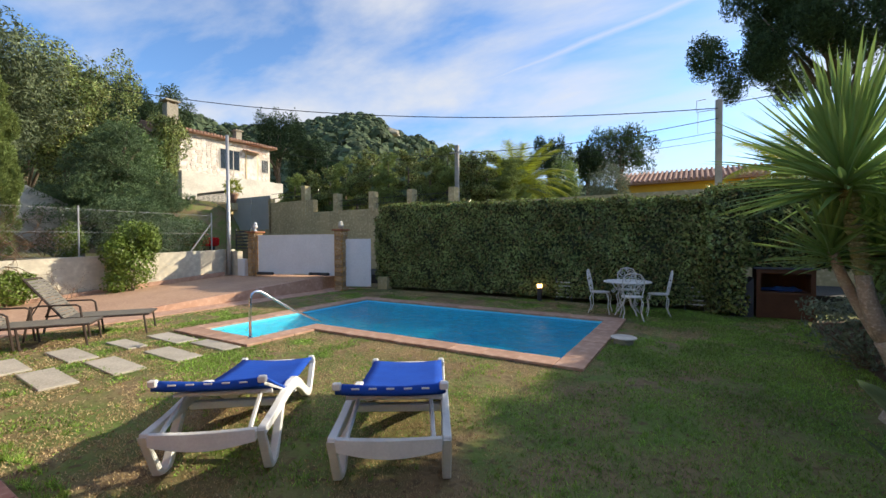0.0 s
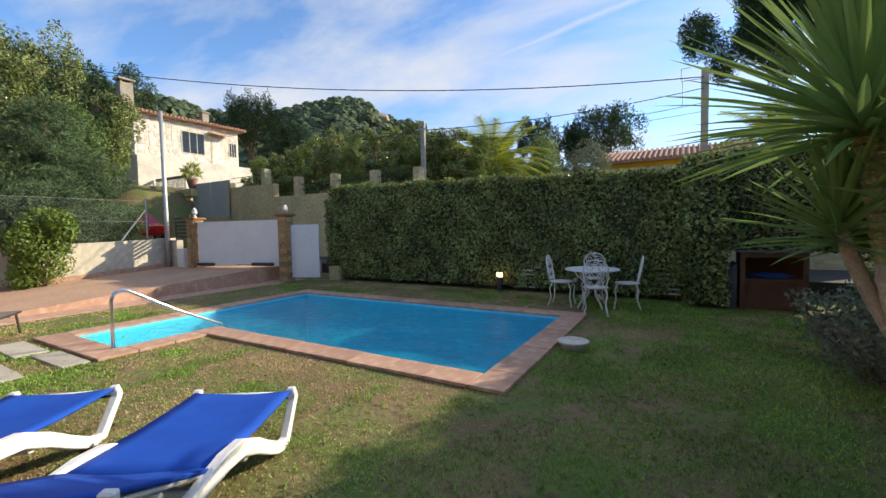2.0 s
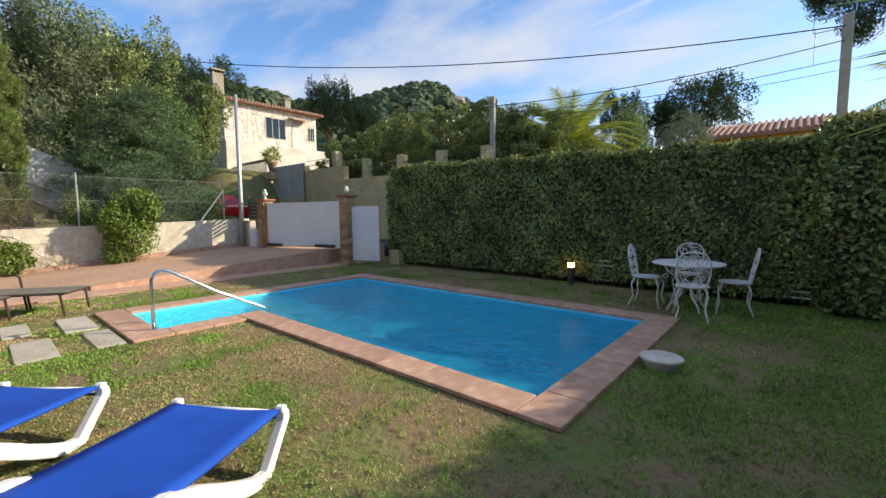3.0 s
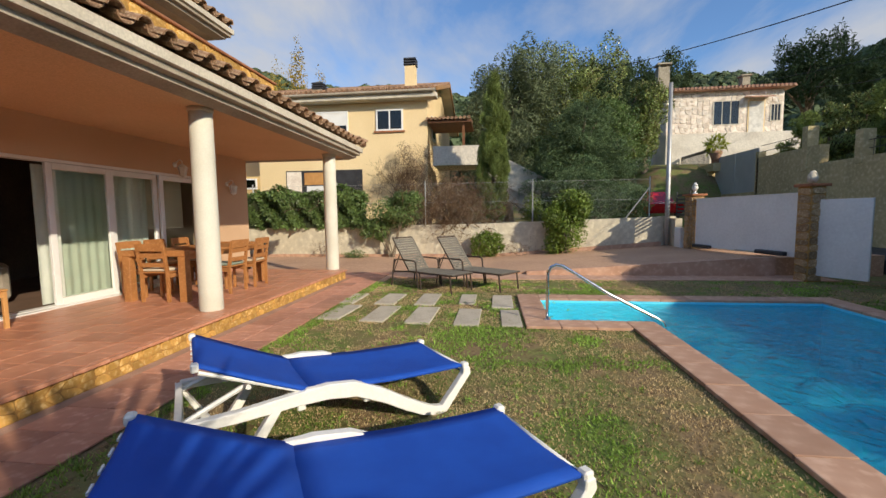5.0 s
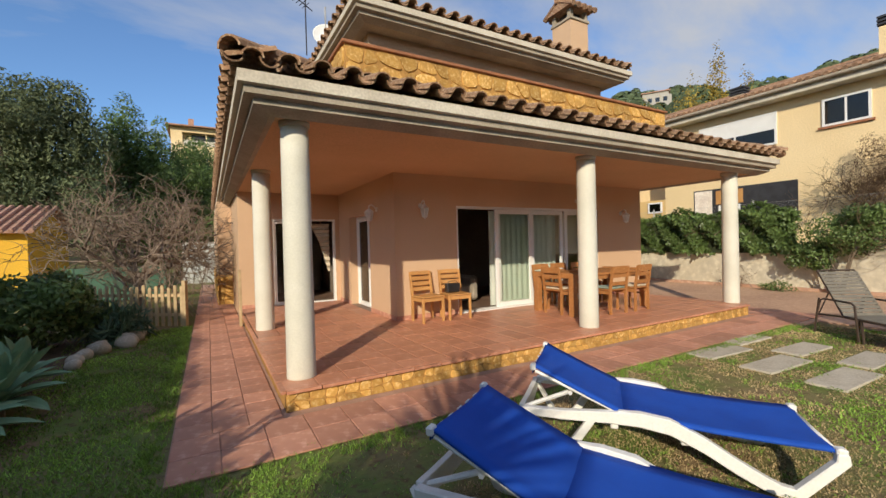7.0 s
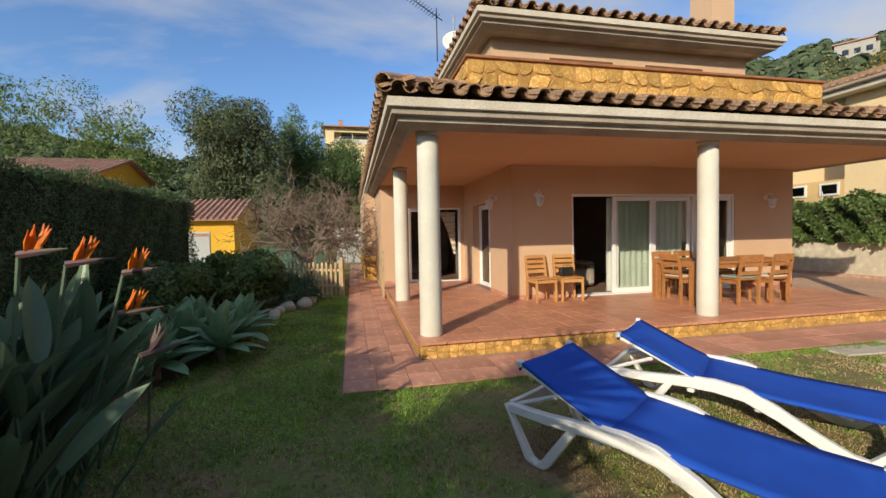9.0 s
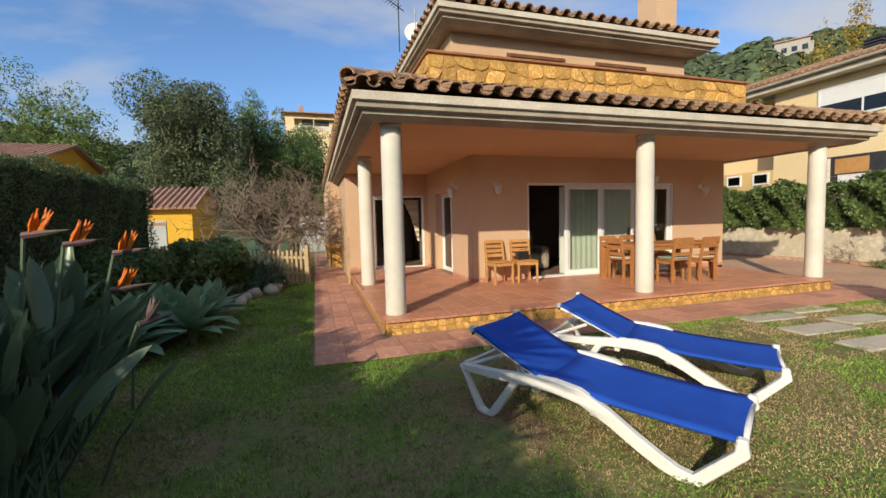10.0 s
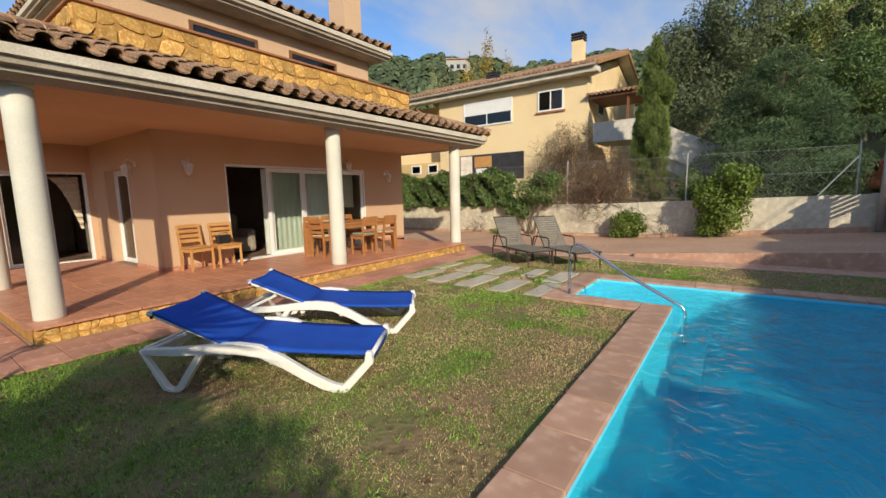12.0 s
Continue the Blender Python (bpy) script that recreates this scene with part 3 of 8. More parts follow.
def woods():
    """Far woodland: leafy crowns on the slopes, one sheet of them."""
    rng = np.random.default_rng(3)
    az = np.concatenate([rng.uniform(-172, 8, 6200), rng.uniform(130, 188, 900)])
    r = 44 + 290 * rng.uniform(0, 1, len(az)) ** 1.3
    x, y = np.sin(np.radians(az)) * r, np.cos(np.radians(az)) * r
    z = height(x, y)
    keep = ~((x < -20) & (x > -48) & (y > 8) & (y < 30))
    x, y, z, r = x[keep], y[keep], z[keep], r[keep]
    s = rng.uniform(1.3, 2.6, len(x)) * (0.75 + r / 250)
    h = s * rng.uniform(0.7, 1.25, len(x))
    m = 46
    k = np.repeat(np.arange(len(x)), m)
    d = rng.normal(size=(len(k), 3))
    d /= np.linalg.norm(d, axis=1)[:, None]
    d[:, 2] = np.abs(d[:, 2]) * 1.0 - 0.15
    q = rng.uniform(0.75, 1.0, len(k))[:, None]
    P = np.stack([x[k], y[k], z[k] + h[k] * 0.35], 1) + d * q * np.stack([s[k], s[k], h[k]], 1)
    S = s[k]
    D = rng.normal(size=(len(k), 3))
    T = np.cross(D, d) + 1e-6
    T /= np.linalg.norm(T, axis=1)[:, None]
    U = np.cross(d, T)
    ln = (S * rng.uniform(0.28, 0.5, len(k)))[:, None]
    V = np.stack([P - T * ln, P + U * ln * 0.8, P + T * ln, P - U * ln * 0.8], 1).reshape(-1, 3)
    F = np.arange(len(k) * 4).reshape(-1, 4)
    finish("woodland", np_mesh("woodland", V, F), L_FOREST, None, "distant pine and oak woodland covering the hills", "stuff")


woods()


def rock_outcrop(x, y, r, seed):
    rng = np.random.default_rng(seed)
    bm = B()
    bmesh.ops.create_icosphere(bm, subdivisions=3, radius=1)
    for v in bm.verts:
        v.co *= 1 + 0.35 * noise.noise(v.co * 1.7 + Vector((seed, 0, 0)))
    z = float(height(np.array([x]), np.array([y]))[0])
    bmesh.ops.transform(bm, matrix=Matrix.Translation((x, y, z + r * 0.2)) @ Matrix.Diagonal((r, r, r * 0.6, 1)), verts=bm.verts)
    tagged(part("rock_outcrop", bm, CEMENT), "bare pale rocks on the shoulder of the wooded mountain", "rock")


rock_outcrop(-176, 222, 7, 2)
rock_outcrop(-170, 230, 6, 5)

# ---- pool ----
PX0, PX1, PXS, PY0, PY1, PY2 = -7.60, -0.935, -5.49, 5.33, 9.02, 4.03
CW = 0.35


def pool_basin():
    x0, x1, xs, y0, y1, y2 = PX0 + CW, PX1 - CW, PXS - CW, PY0 + CW, PY1 - CW, PY2 + CW
    bm = B()
    T = 0.04
    # walls with thickness round the water
    box(bm, x0 - T, y1, -2.3, x1 + T, y1 + T, 0.0055)
    box(bm, x1, y0, -2.3, x1 + T, y1, 0.0055)
    box(bm, xs, y0 - T, -2.3, x1 + T, y0, 0.0055)
    box(bm, xs, y2, -2.3, xs + T, y0 - T, 0.0055)
    box(bm, x0 - T, y2 - T, -2.3, xs + T, y2, 0.0055)
    box(bm, x0 - T, y2, -2.3, x0, y1, 0.0055)
    # floor, shelving down to the deep end
    prism(bm, [(x0, -1.15), (x0 + 2.2, -1.3), (x1 - 1.2, -1.9), (x1, -1.9), (x1, -2.3), (x0, -2.3)], "y", y0 - 0.001, y1)
    # steps in the bay
    p = thing("swimming_pool", pose(0, 0, 0), "blue-lined garden swimming pool with a stepped bay, full of clear water", "swimming pool")
    part("basin", bm, POOL, p)
    part("step", boxes((x0 + 0.002, y2 + 0.002, -2.29, xs - 0.002, y0 - 0.002, -0.42)), POOL, p)
    part("step", boxes((x0 + 0.002, y0, -2.29, xs, y0 + 0.35, -0.85)), POOL, p)
    bm = B()
    z = -0.030
    nx, ny = 60, 46
    for a, b, c, d, kx, ky in ((x0, x1, y0, y1, nx, ny), (x0, xs, y2, y0, 18, 16)):
        g = [[bm.verts.new((a + (b - a) * i / kx, c + (d - c) * j / ky, z + 0.004 * noise.noise(Vector((i * 0.5, j * 0.5, a))))) for j in range(ky + 1)] for i in range(kx + 1)]
        for i in range(kx):
            for j in range(ky):
                bm.faces.new((g[i][j], g[i + 1][j], g[i + 1][j + 1], g[i][j + 1]))
    w = part("water", bm, WATER, p, "clear blue rippled water", smooth=True)
    w.visible_shadow = False
    return p


pool = pool_basin()


def rail():
    t = thing("pool_handrail", pose(0, 0, 0), "polished steel pool handrail curving down into the water", "handrail")
    bm = B()
    pts = [(-5.85, 4.33, 0.03), (-5.85, 4.33, 0.55), (-5.85, 4.335, 0.66), (-5.85, 4.37, 0.74), (-5.85, 4.44, 0.775), (-5.85, 4.53, 0.755), (-5.84, 5.1, 0.40), (-5.85, 5.72, 0.075), (-5.85, 5.79, 0.03), (-5.85, 5.82, -0.04), (-5.85, 5.82, -0.45)]
    tube(bm, pts, 0.021, 12)
    part("bar", bm, STEEL, t, smooth=True)
    part("flange", lathe(B(), [(0.045, 0.036), (0.045, 0.044), (0.025, 0.055)], 16, (-5.85, 4.33, 0)), STEEL, t)


rail()

# ---- paving beds, terrace and driveway ----
structure = lambda name, bm, m, label="": part(name, bm, m, None, label, "structure")
coping_bed = thing("pool_coping", pose(0, 0, 0), "terracotta coping slabs round the swimming pool", "pool coping")
bm = B()
for r in ((PX0 + .02, PY1 - CW + .045, PX1 - .02, PY1 - .02), (PX1 - CW + .045, PY0 + .02, PX1 - .02, PY1 - CW + .045), (PXS - .02, PY0 + .02, PX1 - CW + .045, PY0 + CW - .045), (PXS - CW + .045, PY2 + .02, PXS - .02, PY0 + CW - .045), (PX0 + .02, PY2 + .02, PXS - CW + .045, PY2 + CW - .045), (PX0 + .02, PY2 + CW - .045, PX0 + CW - .045, PY1 - CW + .045)):
    box(bm, r[0], r[1], -0.12, r[2], r[3], 0.006)
part("mortar_bed", bm, CONCRETE, coping_bed)

TZ = 0.22
terrace = structure("porch_floor", boxes((-9.42, -2.4, -0.1, -0.86, 0.225, TZ - 0.008), (-3.1, -5.9, -0.1, -0.86, -2.4, TZ - 0.008), (-9.93, -6.2, -0.1, -3.1, -2.4, TZ - 0.008)), GROUT, "covered terrace laid with terracotta tiles")
path_floor = structure("path", boxes((-10.4, 0.225, -0.1, 0.06, 1.08, 0.012), (-0.84, -17.0, -0.1, 0.06, 0.225, 0.012), (-10.4, -7.0, -0.1, -9.42, 0.225, 0.012)), GROUT, "terracotta-tiled garden path along the terrace")
DRIVE = mat("orange_paved_driveway", (0.53, 0.33, 0.21), (0.46, 0.28, 0.18), (0.57, 0.38, 0.26), rough=0.85, scale=0.9, fine=26, bump=0.35, depth=0.006, warp=0.5)
structure("driveway", prism(B(), [(-10.5, -0.1), (-10.5, 0.018), (3.6, 0.022), (9.6, 0.40), (12.0, 0.46), (12.0, -0.1)], "x", -14.5, -10.25), DRIVE, "orange paved driveway sloping up to the gate")
structure("driveway_low", boxes((-10.25, 3.6, -0.1, -9.45, 10.6, 0.02), (-10.25, 1.25, -0.1, -9.6, 3.6, 0.021), (-10.25, 1.11, -0.1, -8.9, 1.25, 0.016)), COPING, "pink paving strip beside the driveway")
structure("driveway_kerb", prism(B(), [(4.4, 0.0), (4.4, 0.10), (9.75, 0.44), (9.75, 0.0)], "x", -10.255, -10.10), COPING, "terracotta kerb along the raised driveway")
structure("wall_kerb", prism(B(), [(-8, 0.0), (-8, 0.10), (3.6, 0.10), (9.0, 0.50), (9.0, 0.0)], "x", -14.5, -14.34), COPING, "low terracotta kerb at the foot of the retaining wall")
road = structure("road", boxes((-40, 12.3, -0.05, 30, 14.9, 0.33)), mat("asphalt", (0.06, 0.06, 0.058), (0.05, 0.05, 0.048), rough=0.9, scale=1, fine=80, bump=0.4), "asphalt lane behind the gate")


def riser_stones(name, x0, x1, z0, z1, place, seed, label, step=0.15, depth=0.02):
    """Rubble facing: uneven stones laid in a plane, each with its own outline and proud by its own amount."""
    rng = np.random.default_rng(seed)
    bm = B()
    rows = max(1, round((z1 - z0) / (step * 0.85)))
    hz = (z1 - z0) / rows
    cols = max(1, int((x1 - x0) / step))
    gx = np.zeros((rows + 1, cols + 1, 2))
    for r in range(rows + 1):
        for c in range(cols + 1):
            off = 0.5 * step if r % 2 else 0
            jx = rng.uniform(-0.32, 0.32) * step if 0 < c < cols else 0
            jz = rng.uniform(-0.3, 0.3) * hz if 0 < r < rows else 0
            gx[r, c] = (min(x1, max(x0, x0 + (x1 - x0) * c / cols + jx + (off * 0.6 if 0 < c < cols else 0))), z0 + r * hz + jz)
    for r in range(rows):
        for c in range(cols):
            q = np.array([gx[r, c], gx[r, c + 1], gx[r + 1, c + 1], gx[r + 1, c]])
            cen = q.mean(0)
            pts = []
            for k in range(4):
                a, b2 = q[k], q[(k + 1) % 4]
                for s in (0.18, 0.5, 0.82):
                    p = a + (b2 - a) * s
                    p = cen + (p - cen) * (0.90 if s != 0.5 else 0.93 + rng.uniform(-0.03, 0.02))
                    pts.append(p)
            d = depth * rng.uniform(0.5, 1.3)
            lo = [bm.verts.new(place(p[0], p[1], 0.0)) for p in pts]
            hi = [bm.verts.new(place(*(cen + (p - cen) * 0.93), d)) for p in pts]
            k = len(pts)
            fs = [bm.faces.new(hi)]
            for i in range(k):
                fs.append(bm.faces.new((lo[i], lo[(i + 1) % k], hi[(i + 1) % k], hi[i])))
    bmesh.ops.recalc_face_normals(bm, faces=bm.faces)
    return bm


riser = structure("terrace_riser", boxes((-9.42, 0.225, -0.05, -0.835, 0.24, TZ - 0.035), (-0.86, -9.0, -0.05, -0.845, 0.225, TZ - 0.035)), STONE_MORTAR, "low riser faced with ochre rubble stone")
part("stones", riser_stones("s", -9.40, -0.84, 0.012, TZ - 0.04, lambda x, z, d: (x, 0.24 + d, z), 5, "", 0.12, 0.009), STONE, riser, "", "stuff")

# ---- main house ----
HW = STUCCO
structure("wall_south", boxes((-4.38, -2.66, TZ - 0.3, -3.1, -2.4, 2.84), (-9.93, -2.66, TZ - 0.3, -8.33, -2.4, 2.84), (-8.33, -2.66, 2.28, -4.38, -2.4, 2.84)), HW, "peach stucco wall with a wide sliding door")
structure("wall_recess", boxes((-3.36, -3.7, TZ - 0.3, -3.1, -2.66, 2.84), (-3.36, -6.15, TZ - 0.3, -3.1, -5.05, 2.84), (-3.36, -5.05, 2.22, -3.1, -3.7, 2.84)), HW, "peach stucco side wall of the porch")
structure("wall_porch_end", boxes((-3.1, -6.15, TZ - 0.3, -3.0, -5.9, 2.84), (-1.53, -6.15, TZ - 0.3, -0.83, -5.9, 2.84), (-3.0, -6.15, 2.24, -1.53, -5.9, 2.84)), HW, "peach stucco end wall of the porch")
structure("wall_east", boxes((-1.1, -8.8, -0.1, -0.83, -6.15, 3.0), (-0.9, -15.5, -0.1, -0.48, -8.8, 2.9)), HW, "peach stucco side wall along the path")
structure("wall_west", boxes((-9.93, -15.5, -0.1, -9.68, -2.66, 3.0)), HW, "peach stucco west wall")
structure("wall_back", boxes((-9.68, -15.5, -0.1, -0.9, -15.25, 3.0)), HW, "peach stucco back wall")
pl = structure("stone_plinth", boxes((-0.47, -15.4, 0.0, -0.455, -8.7, 0.85), (-0.9, -8.79, 0.0, -0.46, -8.775, 0.85)), STONE_MORTAR, "ochre rubble plinth on the side wall")
part("stones", riser_stones("s", -15.3, -8.75, 0.02, 0.83, lambda y, z, d: (-0.455 + d, y, z), 9, "", 0.24, 0.02), STONE, pl, "", "stuff")
part("stones", riser_stones("s", -0.9, -0.46, 0.02, 0.83, lambda x, z, d: (x, -8.775 + d, z), 10, "", 0.2, 0.02), STONE, pl, "", "stuff")
structure("baseboard", boxes((-4.38, -2.4, TZ, -3.09, -2.388, TZ + 0.08), (-9.93, -2.4, TZ, -8.33, -2.388, TZ + 0.08), (-3.1, -3.7, TZ, -3.088, -2.388, TZ + 0.08), (-3.1, -5.9, TZ, -3.088, -5.05, TZ + 0.08), (-1.53, -5.9, TZ, -0.83, -5.888, TZ + 0.08)), TILE_PATH, "terracotta skirting tiles")
structure("porch_ceiling", boxes((-10.05, -15.3, 2.84, -0.83, 0.10, 2.92)), STUCCO_CEIL, "peach painted porch ceiling")
# inside walls take the darkened colour, so the room reads as unlit
structure("wall_inside", boxes((-9.68, -6.4, 0.0, -3.36, -6.25, 2.84), (-3.3, -9.0, 0.0, -1.1, -8.85, 2.84), (-3.5, -8.9, 0.0, -3.36, -6.4, 2.84)), DARK_ROOM, "wall inside the house, coloured dark for the unlit room")
structure("floor_inside", boxes((-9.68, -6.25, 0.05, -3.1, -2.66, TZ + 0.002), (-3.36, -8.85, 0.05, -1.1, -5.9, TZ + 0.002)), DARK_FLOOR, "tiled floor inside the house")

PROF_A = [(-0.05, 2.835), (0.02, 2.80), (0.17, 2.86), (0.17, 2.91), (0.25, 2.925), (0.25, 2.99), (-0.05, 3.0)]
PROF_B = [(-0.05, 2.995), (0.25, 2.992), (0.30, 3.0), (0.30, 3.105), (0.27, 3.115), (-0.05, 3.12)]


def cornice(name, path, a, b, dz=0.0):
    t = structure(name, sweep(B(), path, [(o, z + dz) for o, z in a]), CORNICE, "grey moulded concrete eaves")
    part("fascia", sweep(B(), path, [(o, z + dz) for o, z in b]), CORNICE_LIGHT, t, "pale fascia band")
    return t


cornice("cornice_low", [(-0.80, -14.5), (-0.80, 0.12), (-10.10, 0.12), (-10.10, -14.5)], PROF_A, PROF_B)
SL = 0.34


def roof_deck():
    z0 = 3.10
    bm = B()
    # front slope and side slopes up to the balcony parapet and the upper storey
    P = lambda x, y, z: bm.verts.new((x, y, z))
    a, b, c, d = P(-10.38, 0.40, z0), P(-0.52, 0.40, z0), P(-1.80, -0.88, z0 + 1.28 * SL), P(-9.1, -0.88, z0 + 1.28 * SL)
    e, f2 = P(-0.52, -14.8, z0), P(-1.80, -14.0, z0 + 1.28 * SL)
    g, h = P(-10.38, -14.8, z0), P(-9.1, -14.0, z0 + 1.28 * SL)
    for q in ((a, b, c, d), (b, e, f2, c), (e, g, h, f2), (g, a, d, h), (c, f2, h, d)):
        bm.faces.new(q)
    r = bmesh.ops.extrude_face_region(bm, geom=bm.faces[:])
    bmesh.ops.translate(bm, verts=[v for v in r["geom"] if isinstance(v, bmesh.types.BMVert)], vec=(0, 0, -0.03))
    bmesh.ops.recalc_face_normals(bm, faces=bm.faces)
    return structure("roof_low", bm, ROOF_REST, "lower roof of weathered curved clay tiles")


roof_low = roof_deck()


def wall_stone_band(t, x0, x1, y, z0, z1, seed):
    part("stones", riser_stones("s", x0, x1, z0, z1, lambda x, z, d: (x, y + d, z), seed, "", 0.25, 0.022), STONE, t, "", "stuff")


parapet = structure("balcony_parapet", boxes((-8.46, -0.98, 3.3, -1.80, -0.78, 4.11), (-2.05, -2.9, 3.3, -1.80, -0.98, 4.11), (-8.46, -2.9, 3.3, -8.15, -0.98, 4.11)), STONE_MORTAR, "balcony parapet faced with ochre rubble")
wall_stone_band(parapet, -8.45, -1.81, -0.78, 3.45, 4.10, 21)
part("stones", riser_stones("s", -2.9, -0.79, 3.45, 4.10, lambda y, z, d: (-1.80 + d, y, z), 22, "", 0.25, 0.02), STONE, parapet, "", "stuff")
part("cap", boxes((-8.50, -1.02, 4.112, -1.76, -0.74, 4.155), (-2.09, -2.9, 4.112, -1.76, -1.02, 4.155), (-8.50, -2.9, 4.112, -8.11, -1.02, 4.155), bevel=0.008), BRICKCAP, parapet, "brown brick coping")
structure("balcony_floor", boxes((-8.15, -2.9, 3.24, -2.05, -0.95, 3.34)), TILE_REST, "tiled balcony floor")
UX0, UX1, UY0, UY1, UZ = -9.20, -2.92, -12.5, -2.95, 5.50
structure("wall_upper", boxes((UX0, UY0, 3.0, UX1, UY1, UZ)), STUCCO, "peach stucco upper storey")
cornice("cornice_high", [(UX1 + 0.16, UY0 - 0.2), (UX1 + 0.16, UY1 + 0.30), (UX0 - 0.16, UY1 + 0.30), (UX0 - 0.16, UY0 - 0.2)], [(-0.5, 2.835)] + PROF_A[1:], PROF_B, UZ - 2.83)


def hip_roof(name, x0, x1, y0, y1, z, slope, label, m=None):
    w = min(x1 - x0, y1 - y0) / 2
    bm = B()
    if (y1 - y0) > (x1 - x0):
        r0, r1 = ((x0 + x1) / 2, y0 + w), ((x0 + x1) / 2, y1 - w)
    else:
        r0, r1 = (x0 + w, (y0 + y1) / 2), (x1 - w, (y0 + y1) / 2)
    top = z + w * slope
    v = [bm.verts.new(c) for c in ((x0, y0, z), (x1, y0, z), (x1, y1, z), (x0, y1, z), (*r0, top), (*r1, top))]
    if (y1 - y0) > (x1 - x0):
        fs = ((0, 1, 4), (1, 2, 5, 4), (2, 3, 5), (3, 0, 4, 5))
    else:
        fs = ((0, 1, 5, 4), (1, 2, 5), (2, 3, 4, 5), (3, 0, 4))
    for f in fs:
        bm.faces.new([v[i] for i in f])
    bm.faces.new([v[i] for i in (3, 2, 1, 0)])
    bmesh.ops.recalc_face_normals(bm, faces=bm.faces)
    return structure(name, bm, m or ROOF_REST, label)


HX0, HX1, HY1 = UX0 - 0.43, UX1 + 0.43, UY1 + 0.57
roof_high = hip_roof("roof_high", HX0, HX1, UY0 - 0.5, HY1, UZ + 0.29, SL, "upper hipped roof of weathered curved clay tiles")

# columns
def column():
    t = thing("porch_column", None, "round white painted concrete porch column", "column", "porch columns")
    part("shaft", lathe(B(), [(0.145, 0.0), (0.147, 0.02), (0.146, 0.10), (0.141, 2.2), (0.138, 2.57)], 28), COLUMN, t, smooth=True)
    part("necking", lathe(B(), [(0.140, 2.565), (0.150, 2.575), (0.152, 2.62)], 28), COLUMN, t, smooth=True)
    return t


c0 = column()
c0.matrix_basis = pose(-1.05, -0.12, TZ)
for x, y in ((-5.32, -0.10), (-9.42, -0.06), (-1.03, -3.06)):
    copy_thing(c0, pose(x, y, TZ))


def pane(name, w, h, parent, m, glass, frame_w=0.06, d=0.045, mat_=None, label=""):
    """A framed pane in local x and z from the origin, as a part with a sub-part."""
    bm = boxes((0, 0, 0, frame_w, d, h), (w - frame_w, 0, 0, w, d, h), (frame_w, 0, 0, w - frame_w, d, frame_w), (frame_w, 0, h - frame_w, w - frame_w, d, h), bevel=0.004)
    fr = part(name, bm, mat_ or WHITE_ALU, parent, label)
    fr.matrix_basis = m
    g = part("pane", boxes((frame_w, d * 0.4, frame_w, w - frame_w, d * 0.4 + 0.006, h - frame_w)), glass, fr)
    g.visible_shadow = False
    return fr


def frame_bm(w, h, fw, d):
    return boxes((0, 0, 0, fw, d, h), (w - fw, 0, 0, w, d, h), (fw, 0, 0, w - fw, d, 0.03), (fw, 0, h - fw, w - fw, d, h))


def wavy(bm, x0, x1, z0, z1, y, waves, amp=0.03):
    n = waves * 8
    a = [bm.verts.new((x0 + (x1 - x0) * i / n, y + amp * math.sin(2 * math.pi * waves * i / n), z0)) for i in range(n + 1)]
    b = [bm.verts.new((v.co.x, v.co.y, z1)) for v in a]
    for i in range(n):
        bm.faces.new((a[i], a[i + 1], b[i + 1], b[i]))
    r = bmesh.ops.extrude_face_region(bm, geom=bm.faces[:])
    bmesh.ops.translate(bm, verts=[v for v in r["geom"] if isinstance(v, bmesh.types.BMVert)], vec=(0, 0.004, 0))
    return bm


door = thing("sliding_door", pose(-8.33, -2.56, TZ), "wide white aluminium sliding door, one leaf standing open", "sliding door")
door["kind"] = "structure"
part("door_frame", frame_bm(3.95, 2.06, 0.045, 0.14), WHITE_ALU, door)
pane("leaf", 0.98, 1.98, door, pose(2.02, 0.07, 0.03), GLASS, 0.085)
pane("leaf", 0.98, 1.98, door, pose(1.99 - 0.06, 0.02, 0.03), GLASS, 0.085)
pane("leaf", 1.0, 1.98, door, pose(1.06, 0.02, 0.03), GLASS, 0.085)
pane("leaf", 1.0, 1.98, door, pose(0.05, 0.07, 0.03), GLASS, 0.085)
part("sill", boxes((0, -0.02, -0.005, 3.95, 0.24, 0.022)), WHITE_ALU, door)
cu = thing("curtains", pose(0, 0, 0), "sage green curtains hanging behind the glass doors", "curtain")
part("cloth", wavy(B(), -7.25, -5.36, TZ + 0.02, 2.22, -2.72, 13, 0.008), CURTAIN, cu)
part("blind", boxes((-8.2, -2.78, 1.25, -7.3, -2.77, 2.2)), CUSHION, cu, "cream roller blind half down")
d2 = thing("sliding_door", pose(-3.27, -5.05, TZ, 0, 0, 90), "narrow white aluminium sliding door in the porch side wall", "sliding door")
d2["kind"] = "structure"
part("door_frame", frame_bm(1.35, 2.0, 0.045, 0.12), WHITE_ALU, d2)
pane("leaf", 0.70, 1.92, d2, pose(0.04, 0.02, 0.03), GLASS_DARK, 0.06)
pane("leaf", 0.70, 1.92, d2, pose(0.62, 0.06, 0.03), GLASS_DARK, 0.06)
d3 = thing("sliding_door", pose(-3.0, -6.06, TZ), "white aluminium sliding door at the end of the porch", "sliding door")
d3["kind"] = "structure"
part("door_frame", frame_bm(1.47, 2.02, 0.045, 0.12), WHITE_ALU, d3)
pane("leaf", 0.72, 1.94, d3, pose(0.70, 0.02, 0.03), GLASS, 0.05)
bm = B()
n = 30
